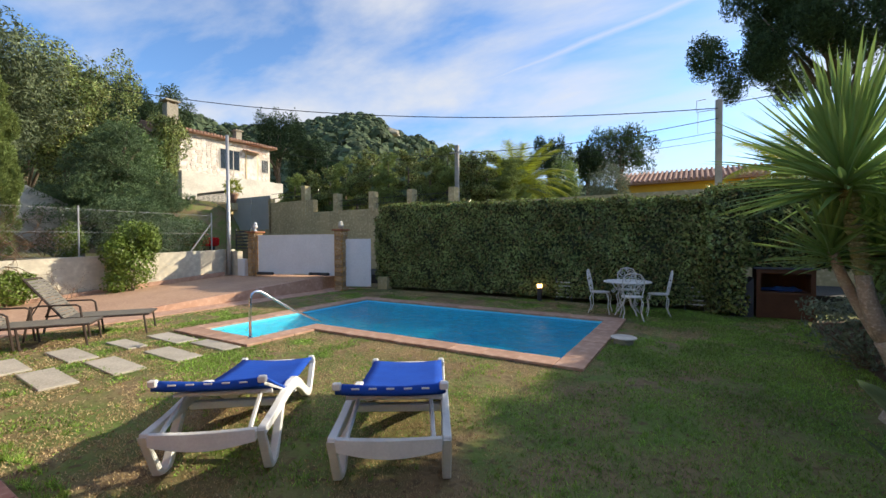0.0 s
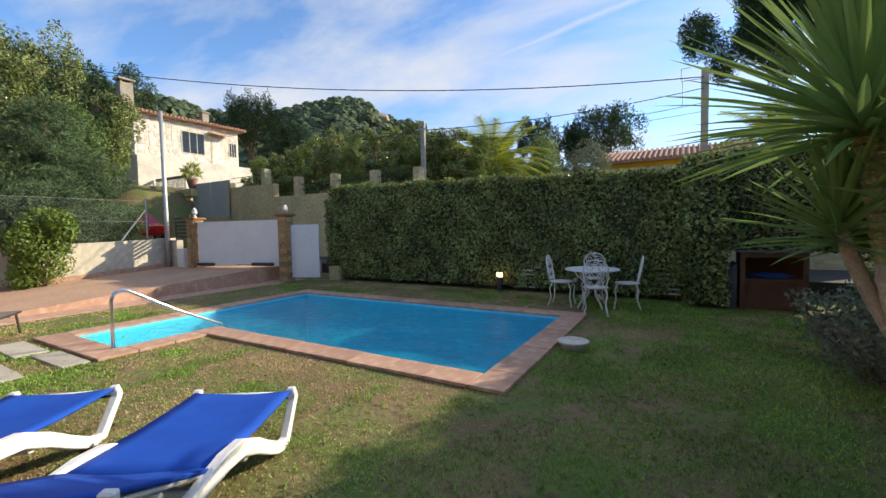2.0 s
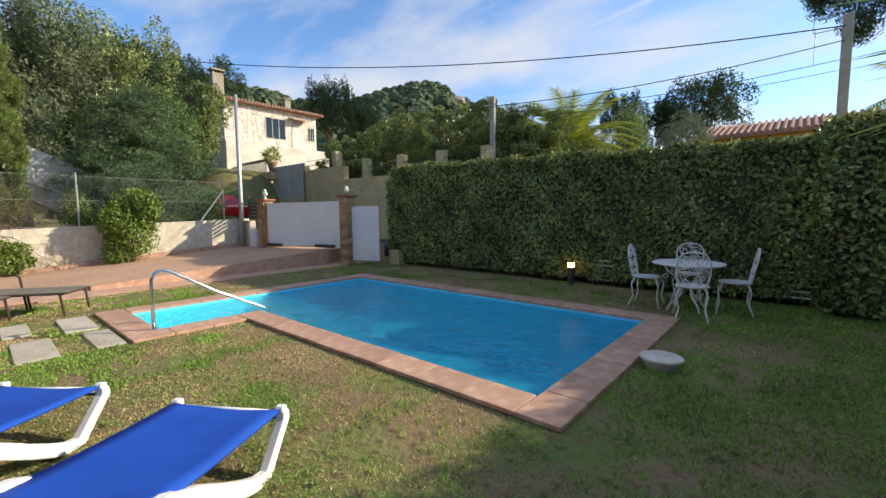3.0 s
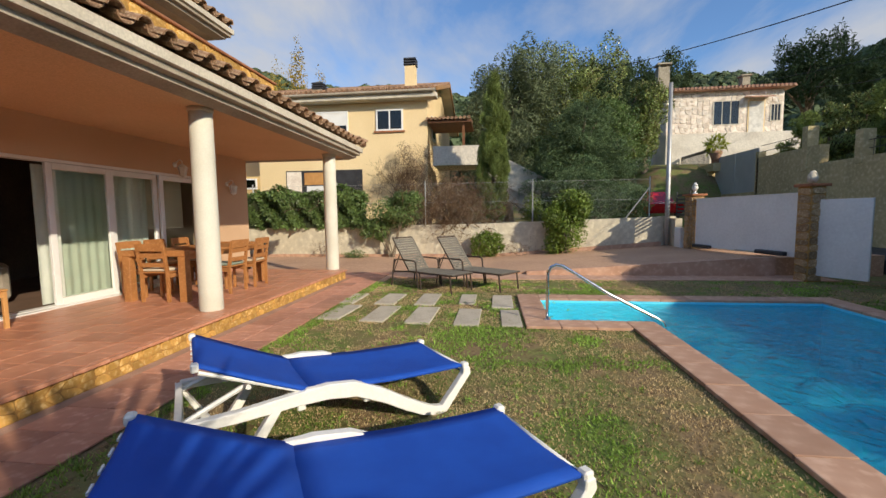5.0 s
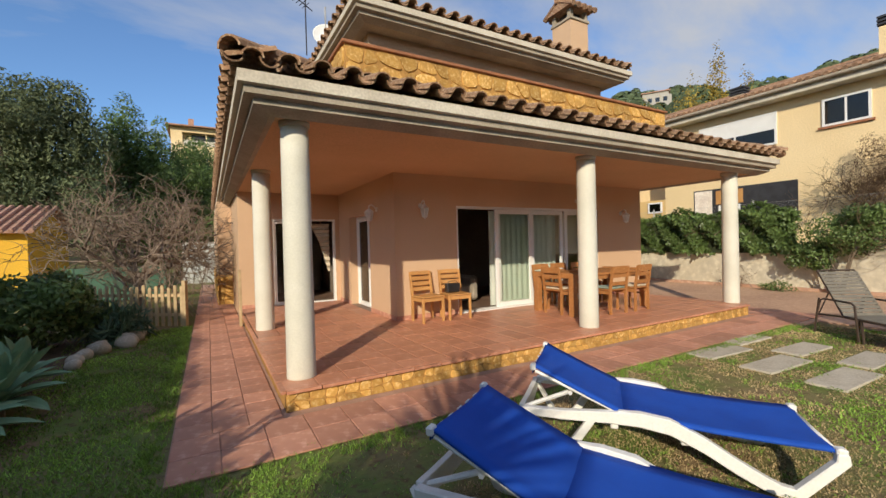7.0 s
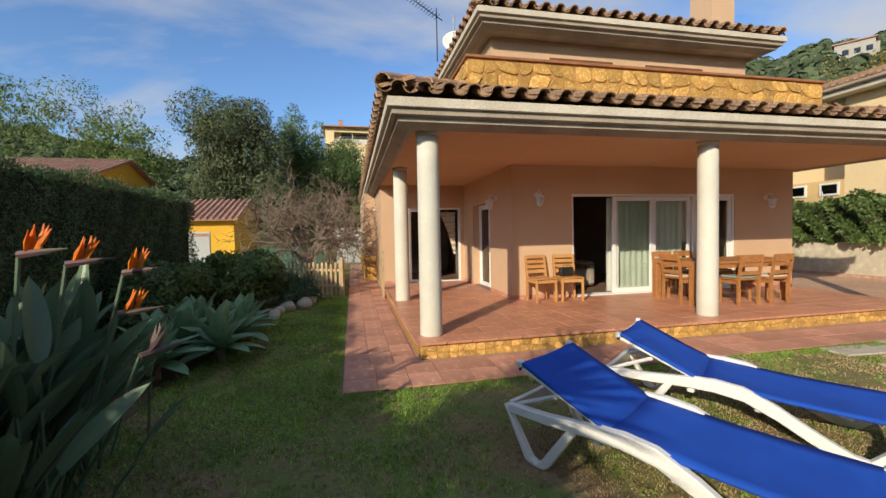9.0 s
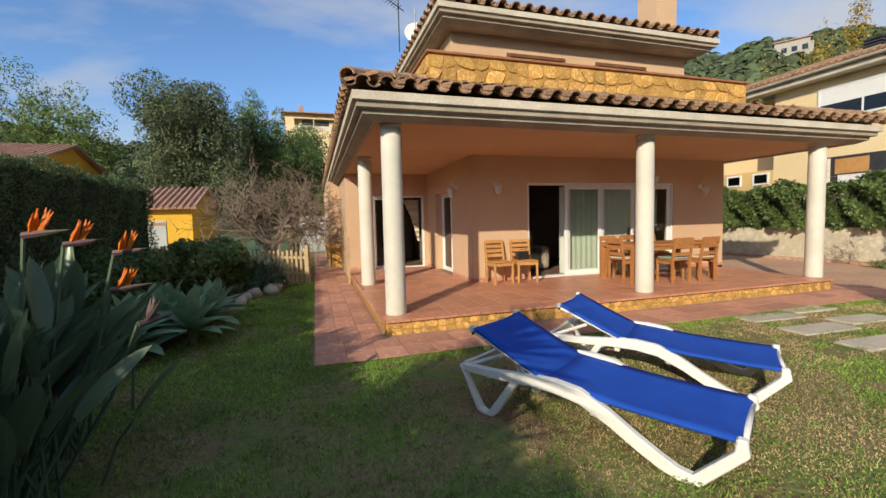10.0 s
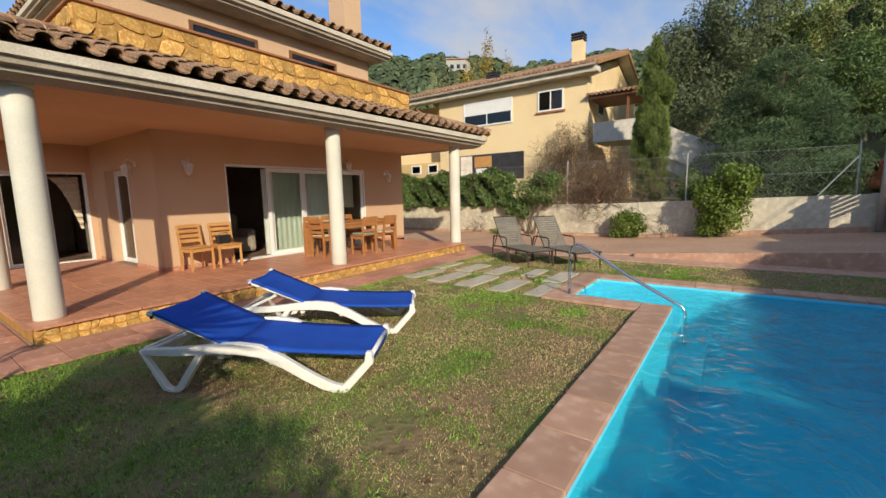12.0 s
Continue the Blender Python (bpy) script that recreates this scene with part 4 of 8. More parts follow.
av = [bm.verts.new((-2.35 - 0.55 * (i / n) ** 0.5, -6.35 + 0.03 * math.sin(i * 1.7), 2.15 - 1.2 * i / n)) for i in range(n + 1)]
bv = [bm.verts.new((-2.95, -6.35 + 0.03 * math.sin(i * 1.7 + 1), 2.15 - 1.2 * i / n)) for i in range(n + 1)]
for i in range(n):
    bm.faces.new((av[i], av[i + 1], bv[i + 1], bv[i]))
r = bmesh.ops.extrude_face_region(bm, geom=bm.faces[:])
bmesh.ops.translate(bm, verts=[v for v in r["geom"] if isinstance(v, bmesh.types.BMVert)], vec=(0, 0.005, 0))
tagged(part("tied_curtain", bm, CUSHION), "cream curtain tied back behind the glass", "curtain")
for x in (-5.67, -7.97):
    wd = thing("upper_window", pose(x, -2.94, 3.40), "brown wooden balcony door with a roller box", "window", "upper windows")
    part("window_frame", frame_bm(1.47, 1.76, 0.07, 0.03), WOOD_BROWN, wd)
    part("pane", boxes((0.07, 0.005, 0.07, 1.40, 0.012, 1.70)), GLASS_DARK, wd)

# chimney, dish, aerial
ch = thing("chimney", pose(-9.92, -4.6, 3.2), "peach stucco chimney with a clay-tiled cowl", "chimney")
part("flue_block", boxes((-0.36, -0.36, 0, 0.36, 0.36, 4.80)), STUCCO, ch)
part("collar", boxes((-0.40, -0.40, 4.80, 0.40, 0.40, 4.88), bevel=0.01), CORNICE, ch)
for sx in (-1, 1):
    for sy in (-1, 1):
        part("cowl_post", boxes((sx * 0.30 - 0.06, sy * 0.30 - 0.06, 4.88, sx * 0.30 + 0.06, sy * 0.30 + 0.06, 5.16)), CORNICE, ch)
part("flue", boxes((-0.2, -0.2, 4.88, 0.2, 0.2, 5.10)), GREY_DARK, ch)
bm = prism(B(), [(-0.52, 5.13), (0.52, 5.13), (0.0, 5.38)], "x", -0.50, 0.50)
part("cowl", bm, ROOF_REST, ch)
bm = B()
for s in (-1, 1):
    for i in range(5):
        x = -0.5 + i * 0.25
        tube(bm, [(x * 0.9, s * 0.58, 5.13), (x * 0.9, s * 0.02, 5.43)], 0.08, 8)
tube(bm, [(-0.55, 0, 5.45), (0.55, 0, 5.45)], 0.085, 8)
part("tiles", bm, ROOF_REST, ch, "", "stuff")
di = thing("satellite_dish", pose(-2.75, -5.2, 5.8), "white satellite dish on a mast above the roof", "satellite dish")
part("mast", tube(B(), [(0, -0.1, 0), (0, -0.1, 1.3)], 0.02, 8), GALV, di)
bm = lathe(B(), [(0.02, -0.09), (0.15, -0.075), (0.28, -0.02), (0.31, 0.01), (0.315, 0.015), (0.29, 0.0), (0.15, -0.055), (0.02, -0.07)], 24)
q = part("reflector", bm, WHITE_ALU, di, smooth=True)
q.matrix_basis = pose(0, 0, 0.6, -72, 0, -12)
part("feed_arm", tube(B(), [(0, 0.0, 0.32), (0.02, 0.38, 0.46)], 0.012, 6), GREY_DARK, di)
part("receiver", boxes((-0.05, 0.36, 0.42, 0.06, 0.42, 0.52)), GREY_DARK, di)
an = thing("television_aerial", pose(-2.35, -5.5, 6.0), "dark television aerial on a thin mast", "aerial")
part("mast", tube(B(), [(0, 0, 0), (0, 0, 1.35)], 0.015, 6), GREY_DARK, an)
part("boom", tube(B(), [(-0.15, 0, 1.05), (0.95, 0.25, 1.55)], 0.012, 6), GREY_DARK, an)
bm = B()
for i in range(14):
    p = Vector((0.0, 0.03, 1.12)).lerp(Vector((0.93, 0.24, 1.53)), i / 13)
    tube(bm, [p + Vector((-0.05, 0.14, 0.0)), p + Vector((0.05, -0.14, 0.0))], 0.007, 4)
part("elements", bm, GREY_DARK, an)


# ---- site walls, gate and posts ----
rw = structure("retaining_wall", prism(B(), [(-12, -0.2), (-12, 1.05), (3, 1.12), (9.0, 1.30), (9.0, -0.2)], "x", -14.75, -14.5), RETAIN, "cream rendered retaining wall, stained and weathered")
structure("side_wall", boxes((-14.75, 9.0, -0.1, -14.5, 9.5, 1.32), (-14.5, 9.25, 0.3, -13.95, 9.45, 1.25)), RETAIN, "cream rendered wall by the gate")

GA, GB, GC = Vector((-12.93, 9.36, 0)), Vector((-9.72, 9.92, 0)), Vector((-8.66, 10.42, 0))
g_ang = math.degrees(math.atan2(GB.y - GA.y, GB.x - GA.x))
gl_ = (GB - GA).length
gate = thing("driveway_gate", pose(GA.x, GA.y, 0.42, 0, 0, g_ang), "closed white double-leaf driveway gate", "gate")
part("leaf", boxes((0.02, 0, 0.05, gl_ - 0.02, 0.05, 1.40), bevel=0.006), GATE_WHITE, gate)
part("top_rail", boxes((0.02, -0.012, 1.36, gl_ - 0.02, -0.001, 1.40), (0.02, -0.012, 0.05, gl_ - 0.02, -0.001, 0.10)), WHITE_ALU, gate)
part("closer_arm", boxes((0.1, -0.16, 0.03, 0.75, -0.02, 0.12), bevel=0.02), GREY_DARK, gate)
part("closer_arm", boxes((gl_ - 0.95, -0.16, 0.06, gl_ - 0.2, -0.02, 0.15), bevel=0.02), GREY_DARK, gate)
part("push_rod", boxes((gl_ - 1.6, -0.10, 0.06, gl_ - 0.9, -0.07, 0.09)), GALV, gate)
for i in range(3):
    part("hinge", boxes((gl_ - 0.03, -0.04, 0.2 + i * 0.5, gl_ + 0.03, 0.06, 0.32 + i * 0.5), bevel=0.004), WHITE_ALU, gate)
a2 = math.degrees(math.atan2(GC.y - GB.y, GC.x - GB.x))
l2 = (GC - GB).length
g2 = thing("side_gate", pose(GB.x, GB.y, 0.10, 0, 0, a2), "closed white garden side gate", "gate")
part("leaf", boxes((0.16, 0, 0.03, l2, 0.045, 1.56), bevel=0.006), GATE_WHITE, g2)
part("handle", boxes((0.22, -0.05, 0.85, 0.34, -0.002, 0.89), bevel=0.006), STEEL, g2)
part("lock_plate", boxes((0.2, -0.006, 0.78, 0.25, -0.001, 0.97)), GREY_DARK, g2)


def pillar(x, y, z0, z1, w, ang, seed):
    t = thing("gate_pillar", pose(x, y, z0, 0, 0, ang), "gate pillar faced with brown rubble stone", "pillar", "gate pillars")
    h = z1 - z0
    part("core", boxes((-w / 2, -w / 2, 0, w / 2, w / 2, h)), STONE_MORTAR, t)
    bm = riser_stones("s", -w / 2, w / 2, 0.02, h - 0.02, lambda x, z, d: (x, -w / 2 - d, z), seed, "", 0.17, 0.02)
    part("stones", bm, PILLAR_STONE, t, "", "stuff")
    bm = riser_stones("s", -w / 2, w / 2, 0.02, h - 0.02, lambda x, z, d: (w / 2 + d, x, z), seed + 1, "", 0.17, 0.02)
    part("stones", bm, PILLAR_STONE, t, "", "stuff")
    part("cap", boxes((-w / 2 - 0.06, -w / 2 - 0.06, h + 0.001, w / 2 + 0.06, w / 2 + 0.06, h + 0.06), bevel=0.01), BRICKCAP, t)
    return t


PILLAR_STONE = mat("brown_rubble_stone", (0.38, 0.25, 0.13), (0.30, 0.19, 0.10), (0.46, 0.35, 0.22), rough=0.9, scale=5, fine=30, bump=0.4, island=0.3)
pillar(-13.14, 9.42, 0.30, 1.90, 0.34, g_ang, 31)
pillar(-9.56, 10.02, 0.0, 1.92, 0.30, g_ang, 33)


def lantern_finial(x, y, z):
    t = thing("pillar_lantern", pose(x, y, z), "white urn-shaped lantern on the gate pillar", "lantern")
    part("base", lathe(B(), [(0.07, 0), (0.07, 0.02), (0.025, 0.05), (0.03, 0.09)], 12), WHITE_ALU, t, smooth=True)
    part("globe", lathe(B(), [(0.03, 0.09), (0.075, 0.13), (0.085, 0.19), (0.05, 0.25)], 12), LAMPGLASS, t, smooth=True)
    part("cap", lathe(B(), [(0.08, 0.25), (0.04, 0.29), (0.01, 0.33)], 12), WHITE_ALU, t, smooth=True)


lantern_finial(-13.14, 9.42, 1.96)
cat_ = thing("stone_finial", pose(-9.56, 10.02, 1.98), "small pale stone ornament on the gate pillar", "ornament")
bm = B()
bmesh.ops.create_icosphere(bm, subdivisions=3, radius=0.09)
for v in bm.verts:
    v.co.z = v.co.z * 1.5 + 0.13
    v.co.x *= 1 + 0.25 * math.sin(v.co.z * 25)
    v.co += Vector((0.0, 0.0, 0.0)) + v.co.normalized() * 0.02 * noise.noise(v.co * 14)
for v in bm.verts:
    v.co.z = max(0, v.co.z)
part("ornament", bm, CORNICE_LIGHT, cat_, smooth=True)
structure("gate_end_wall", boxes((-8.78, 10.9, -0.1, -8.4, 11.15, 0.40)), YELLOW_WALL, "low yellow wall beside the side gate")
me = thing("meter_cabinet", pose(-13.66, 9.2, 0.36), "white utility cabinet in the wall by the gate", "cabinet")
part("body", boxes((-0.22, 0, 0, 0.2, 0.14, 0.62), bevel=0.01), WHITE_ALU, me)
part("door", boxes((-0.19, -0.012, 0.04, 0.17, -0.001, 0.58), bevel=0.004), GATE_WHITE, me)
sl = thing("slatted_screen", pose(-13.9, 9.38, 1.28), "small dark slatted metal screen", "screen")
for i in range(6):
    part("slat", boxes((-0.32, 0, 0.05 + i * 0.12, 0.5, 0.03, 0.11 + i * 0.12)), GREY_DARK, sl)
part("post", boxes((-0.36, 0, 0, -0.325, 0.03, 0.8)), GREY_DARK, sl)
part("post", boxes((0.505, 0, 0, 0.54, 0.03, 0.8)), GREY_DARK, sl)

# the tall post at the corner of the plot, overhead lines
po = thing("tall_post", pose(-14.27, 9.13, 0.40), "tall grey galvanised post with a cable", "post")
part("pole", tube(B(), [(0, 0, 0), (0.0, 0, 1.4), (-0.02, 0, 5.05)], [0.075, 0.07, 0.055], 12), GALV, po, smooth=True)
part("pipe", tube(B(), [(-0.16, 0.02, 0.0), (-0.16, 0.02, 2.6)], 0.022, 8), GREY_DARK, po)
u1 = thing("utility_pole", pose(-8.55, 15.9, 2.2), "grey concrete utility pole with crossbar", "utility pole")
part("pole", boxes((-0.09, -0.07, 0, 0.09, 0.07, 3.5), bevel=0.02), CONCRETE, u1)
part("crossbar", boxes((-0.3, -0.11, 3.15, 0.3, -0.075, 3.2)), GALV, u1)
for i in (-0.22, 0, 0.22):
    part("insulator", lathe(B(), [(0.02, 3.2), (0.035, 3.23), (0.02, 3.28)], 8, (i, -0.09, 0)), GREY_DARK, u1)
u2 = thing("utility_pole", pose(1.0, 20.0, 0.2), "grey concrete utility pole with a lamp bracket", "utility pole")
part("pole", boxes((-0.12, -0.09, 0, 0.12, 0.09, 6.9), bevel=0.02), CONCRETE, u2)
part("bracket", tube(B(), [(-0.13, -0.11, 6.5), (-0.75, -0.11, 6.5), (-0.75, -0.11, 6.95), (-0.45, -0.11, 6.96)], 0.015, 6), GALV, u2)
part("mast", tube(B(), [(-0.7, -0.11, 5.6), (-0.7, -0.11, 6.6)], 0.012, 6), GALV, u2)


def cable(p, q, sag, r=0.014, label="black overhead cable strung between poles"):
    p, q = Vector(p), Vector(q)
    pts = [p.lerp(q, i / 24) - Vector((0, 0, sag * 4 * (i / 24) * (1 - i / 24))) for i in range(25)]
    t = thing("overhead_cable", None, label, "cable", "overhead cables")
    t.matrix_basis = Matrix.Translation(p)
    part("line", tube(B(), [v - p for v in pts], r, 5), WIRE, t)


cable((0.95, 19.9, 6.75), (-26.0, 9.0, 9.6), 0.9, 0.018)
cable((0.95, 19.9, 6.35), (-8.55, 15.9, 5.35), 0.22)
cable((0.95, 20.0, 5.85), (-8.55, 15.9, 5.1), 0.25, 0.01)
cable((0.95, 20.0, 5.55), (-8.55, 15.9, 4.9), 0.22, 0.008)
cable((-8.55, 15.9, 5.35), (-30, 24.0, 9.3), 0.5, 0.012)
cable((-8.55, 15.9, 5.2), (-40, 12.0, 11.3), 0.6, 0.008)
cable((0.95, 20.0, 6.9), (30, 16.0, 9.0), 0.6, 0.014)

# chain-link fence on the retaining wall
fence = thing("chainlink_fence", pose(-14.62, 0, 1.08), "old chain-link fence with galvanised posts on the wall", "fence")
for y in (-11.5, -8.3, -5.1, -1.9, 1.28, 4.95, 8.7):
    part("post", tube(B(), [(0, y, 0), (0, y, 1.55)], 0.022, 8), GALV, fence)
bm = B()
for i in range(0, 210):
    y = -11.5 + i * 0.105
    for s in (1, -1):
        y0, y1 = y, y + s * 1.4
        if -11.5 <= y1 <= 8.7 and y0 <= 8.7:
            z0 = 0.05
            for k in range(1):
                a, b2 = Vector((0.0, y0, z0)), Vector((0.004 * s, y1, z0 + 1.4))
                w = Vector((0, 0.0013, 0))
                vs = [bm.verts.new(c) for c in (a - w, a + w, b2 + w, b2 - w)]
                bm.faces.new(vs)
                w = Vector((0.0013, 0, 0))
                vs = [bm.verts.new(c) for c in (a - w, a + w, b2 + w, b2 - w)]
                bm.faces.new(vs)
part("mesh", bm, GALV, fence, "diamond wire mesh", "stuff")
for z in (0.1, 0.8, 1.45):
    part("tie_wire", tube(B(), [(0, -11.5, z), (0, 8.7, z)], 0.004, 4), GALV, fence)
part("brace", tube(B(), [(0.02, 7.9, 0.1), (0.02, 8.7, 1.2)], 0.02, 6), GALV, fence)

# yellow wall over the lane, with pillars and rails
yw = structure("wall_lane", boxes((-20.0, 15.0, 0.0, -16.5, 15.3, 3.75), (-16.5, 15.0, 0.0, 5.0, 15.3, 3.1)), YELLOW_WALL, "yellow rendered wall across the lane")
for x, z in ((-17.2, 4.5), (-14.9, 3.95), (-12.6, 3.9), (-10.4, 3.85), (-8.3, 3.8)):
    part("pier", boxes((x - 0.14, 14.96, 2.9, x + 0.14, 15.34, z), bevel=0.01), YELLOW_WALL, yw)
for z in (3.35, 3.6):
    part("rail", tube(B(), [(-14.9, 15.15, z), (-8.3, 15.15, z)], 0.012, 5), GREY_DARK, yw)
for z in (4.0, 4.25):
    part("rail", tube(B(), [(-20, 15.15, z), (-17.2, 15.15, z)], 0.012, 5), GREY_DARK, yw)
bm = B()
for i in range(33):
    tube(bm, [(-14.8 + i * 0.2, 15.15, 3.1), (-14.8 + i * 0.2, 15.15, 3.6)], 0.006, 4)
part("bars", bm, GREY_DARK, yw, "", "stuff")
gg = thing("grey_gate", pose(-23.6, 15.1, 2.3), "grey sheet-metal gate across the lane", "gate")
part("leaf", boxes((0, 0, 0, 1.75, 0.05, 1.9), bevel=0.01), GATE_GREY, gg)
part("leaf", boxes((1.80, 0, 0, 3.5, 0.05, 1.9), bevel=0.01), GATE_GREY, gg)
structure("wall_lane_west", boxes((-31.5, 14.8, 0.0, -23.7, 15.2, 3.9), (-20.1, 15.0, 0.0, -19.9, 15.3, 4.0), (-23.7, 15.05, 0.0, -20.0, 15.15, 2.3)), YELLOW_WALL, "yellow rendered wall beside the grey gate")


# ---- stone house up the lane ----
def stone_house():
    t = thing("stone_house", pose(-29.0, 15.0, 3.6), "neighbouring house of cream rubble stone with a clay-tiled roof", "house")
    part("wall", boxes((-8, -0.3, 0, 0, 6.6, 5.4)), RUBBLE, t)
    bm = riser_stones("s", -0.2, 6.5, 2.6, 5.35, lambda y, z, d: (d, y, z), 41, "", 0.33, 0.03)
    part("stones", bm, RUBBLE, t, "", "stuff")
    part("base_wall", boxes((0.02, -0.9, -1.5, 1.6, 6.6, 2.55)), CEMENT_PALE, t, "cream rendered terrace wall")
    bm = B()
    prism(bm, [(-3.2, 5.42), (0.5, 5.42), (0.5, 5.5), (-4.0, 6.5), (-8.5, 5.5), (-8.5, 5.42)], "y", -0.8, 7.0)
    roof_ = part("roof", bm, ROOF_PINK, t, "clay-tiled roof")
    for i in range(33):
        y = -0.7 + i * 0.235
        part("tile_row", tube(B(), [(0.56, y, 5.50), (-4.0, y, 6.54)], 0.09, 6), ROOF_PINK, roof_)
    for y0, y1, z0, z1, door_ in ((2.5, 4.0, 3.35, 4.75, 0), (4.55, 5.45, 2.6, 4.7, 1), (5.85, 6.4, 3.5, 4.45, 0)):
        w = part("window", boxes((0.031, y0 - 0.05, z0 - 0.05, 0.06, y1 + 0.05, z1 + 0.05)), CORNICE_LIGHT if not door_ else STUCCO_YELLOW, t)
        k = 3 if not door_ else 1
        for j in range(k):
            a = y0 + (y1 - y0) * j / k
            part("pane", boxes((0.062, a + 0.03, z0, 0.075, a + (y1 - y0) / k - 0.03, z1)), GLASS_DARK if not door_ else SHUTTER, w)
    part("door_canopy", prism(B(), [(0.03, 4.95), (0.7, 4.78), (0.7, 4.84), (0.03, 5.03)], "y", 4.3, 5.7), ROOF_PINK, t)
    c = part("chimney", boxes((-1.3, -0.6, 5.6, -0.7, 0.1, 7.3)), CEMENT, t)
    part("cowl", boxes((-1.4, -0.7, 7.45, -0.6, 0.2, 7.55), (-1.25, -0.55, 7.3, -1.15, -0.45, 7.45), (-0.85, -0.05, 7.3, -0.75, 0.05, 7.45), (-1.25, -0.05, 7.3, -1.15, 0.05, 7.45), (-0.85, -0.55, 7.3, -0.75, -0.45, 7.45)), CEMENT, c)
    part("chimney", boxes((-4.3, 6.2, 6.2, -3.8, 6.7, 7.4), (-4.4, 6.1, 7.405, -3.7, 6.8, 7.5)), CEMENT, t)


CEMENT_PALE = mat("pale_render", (0.68, 0.63, 0.54), (0.58, 0.53, 0.45), rough=0.9, scale=1.3, fine=12, bump=0.2, warp=0.5)
ROOF_PINK = mat("pink_clay_roof", (0.42, 0.24, 0.17), (0.34, 0.19, 0.13), (0.5, 0.33, 0.25), rough=0.9, scale=2, fine=18, bump=0.3)
stone_house()
fp = thing("flower_pot", pose(-23.4, 15.0, 3.92), "tall terracotta flower pot with a small succulent", "plant pot")
part("pot", lathe(B(), [(0.16, 0.0), (0.26, 0.45), (0.3, 0.5), (0.28, 0.62), (0.24, 0.6)], 16), ROOF_PINK, fp, smooth=True)
part("plinth", boxes((-0.3, -0.25, -0.4, 0.3, 0.25, 0)), YELLOW_WALL, fp)
P, N = shell([(0, 0, 0.95, 0.35, 0.35, 0.4)], 160, RNG, 0.1)
V, F = leaves_at(P, N, 0.45, 0.07, RNG, 0.3, 0.4)
finish("plant", np_mesh("plant", V, F), L_PALM, fp)
wr = thing("wrought_railing", pose(-27.3, 15.0, 3.9), "dark wrought-iron railing on the lane wall", "railing")
bm = B()
for i in range(24):
    tube(bm, [(i * 0.14, 0, 0), (i * 0.14, 0, 0.75 + 0.0 * i)], 0.02, 4)
part("bars", bm, GREY_DARK, wr, "", "stuff")
part("rail", boxes((0, -0.03, 0.7, 3.3, 0.03, 0.85)), GREY_DARK, wr)


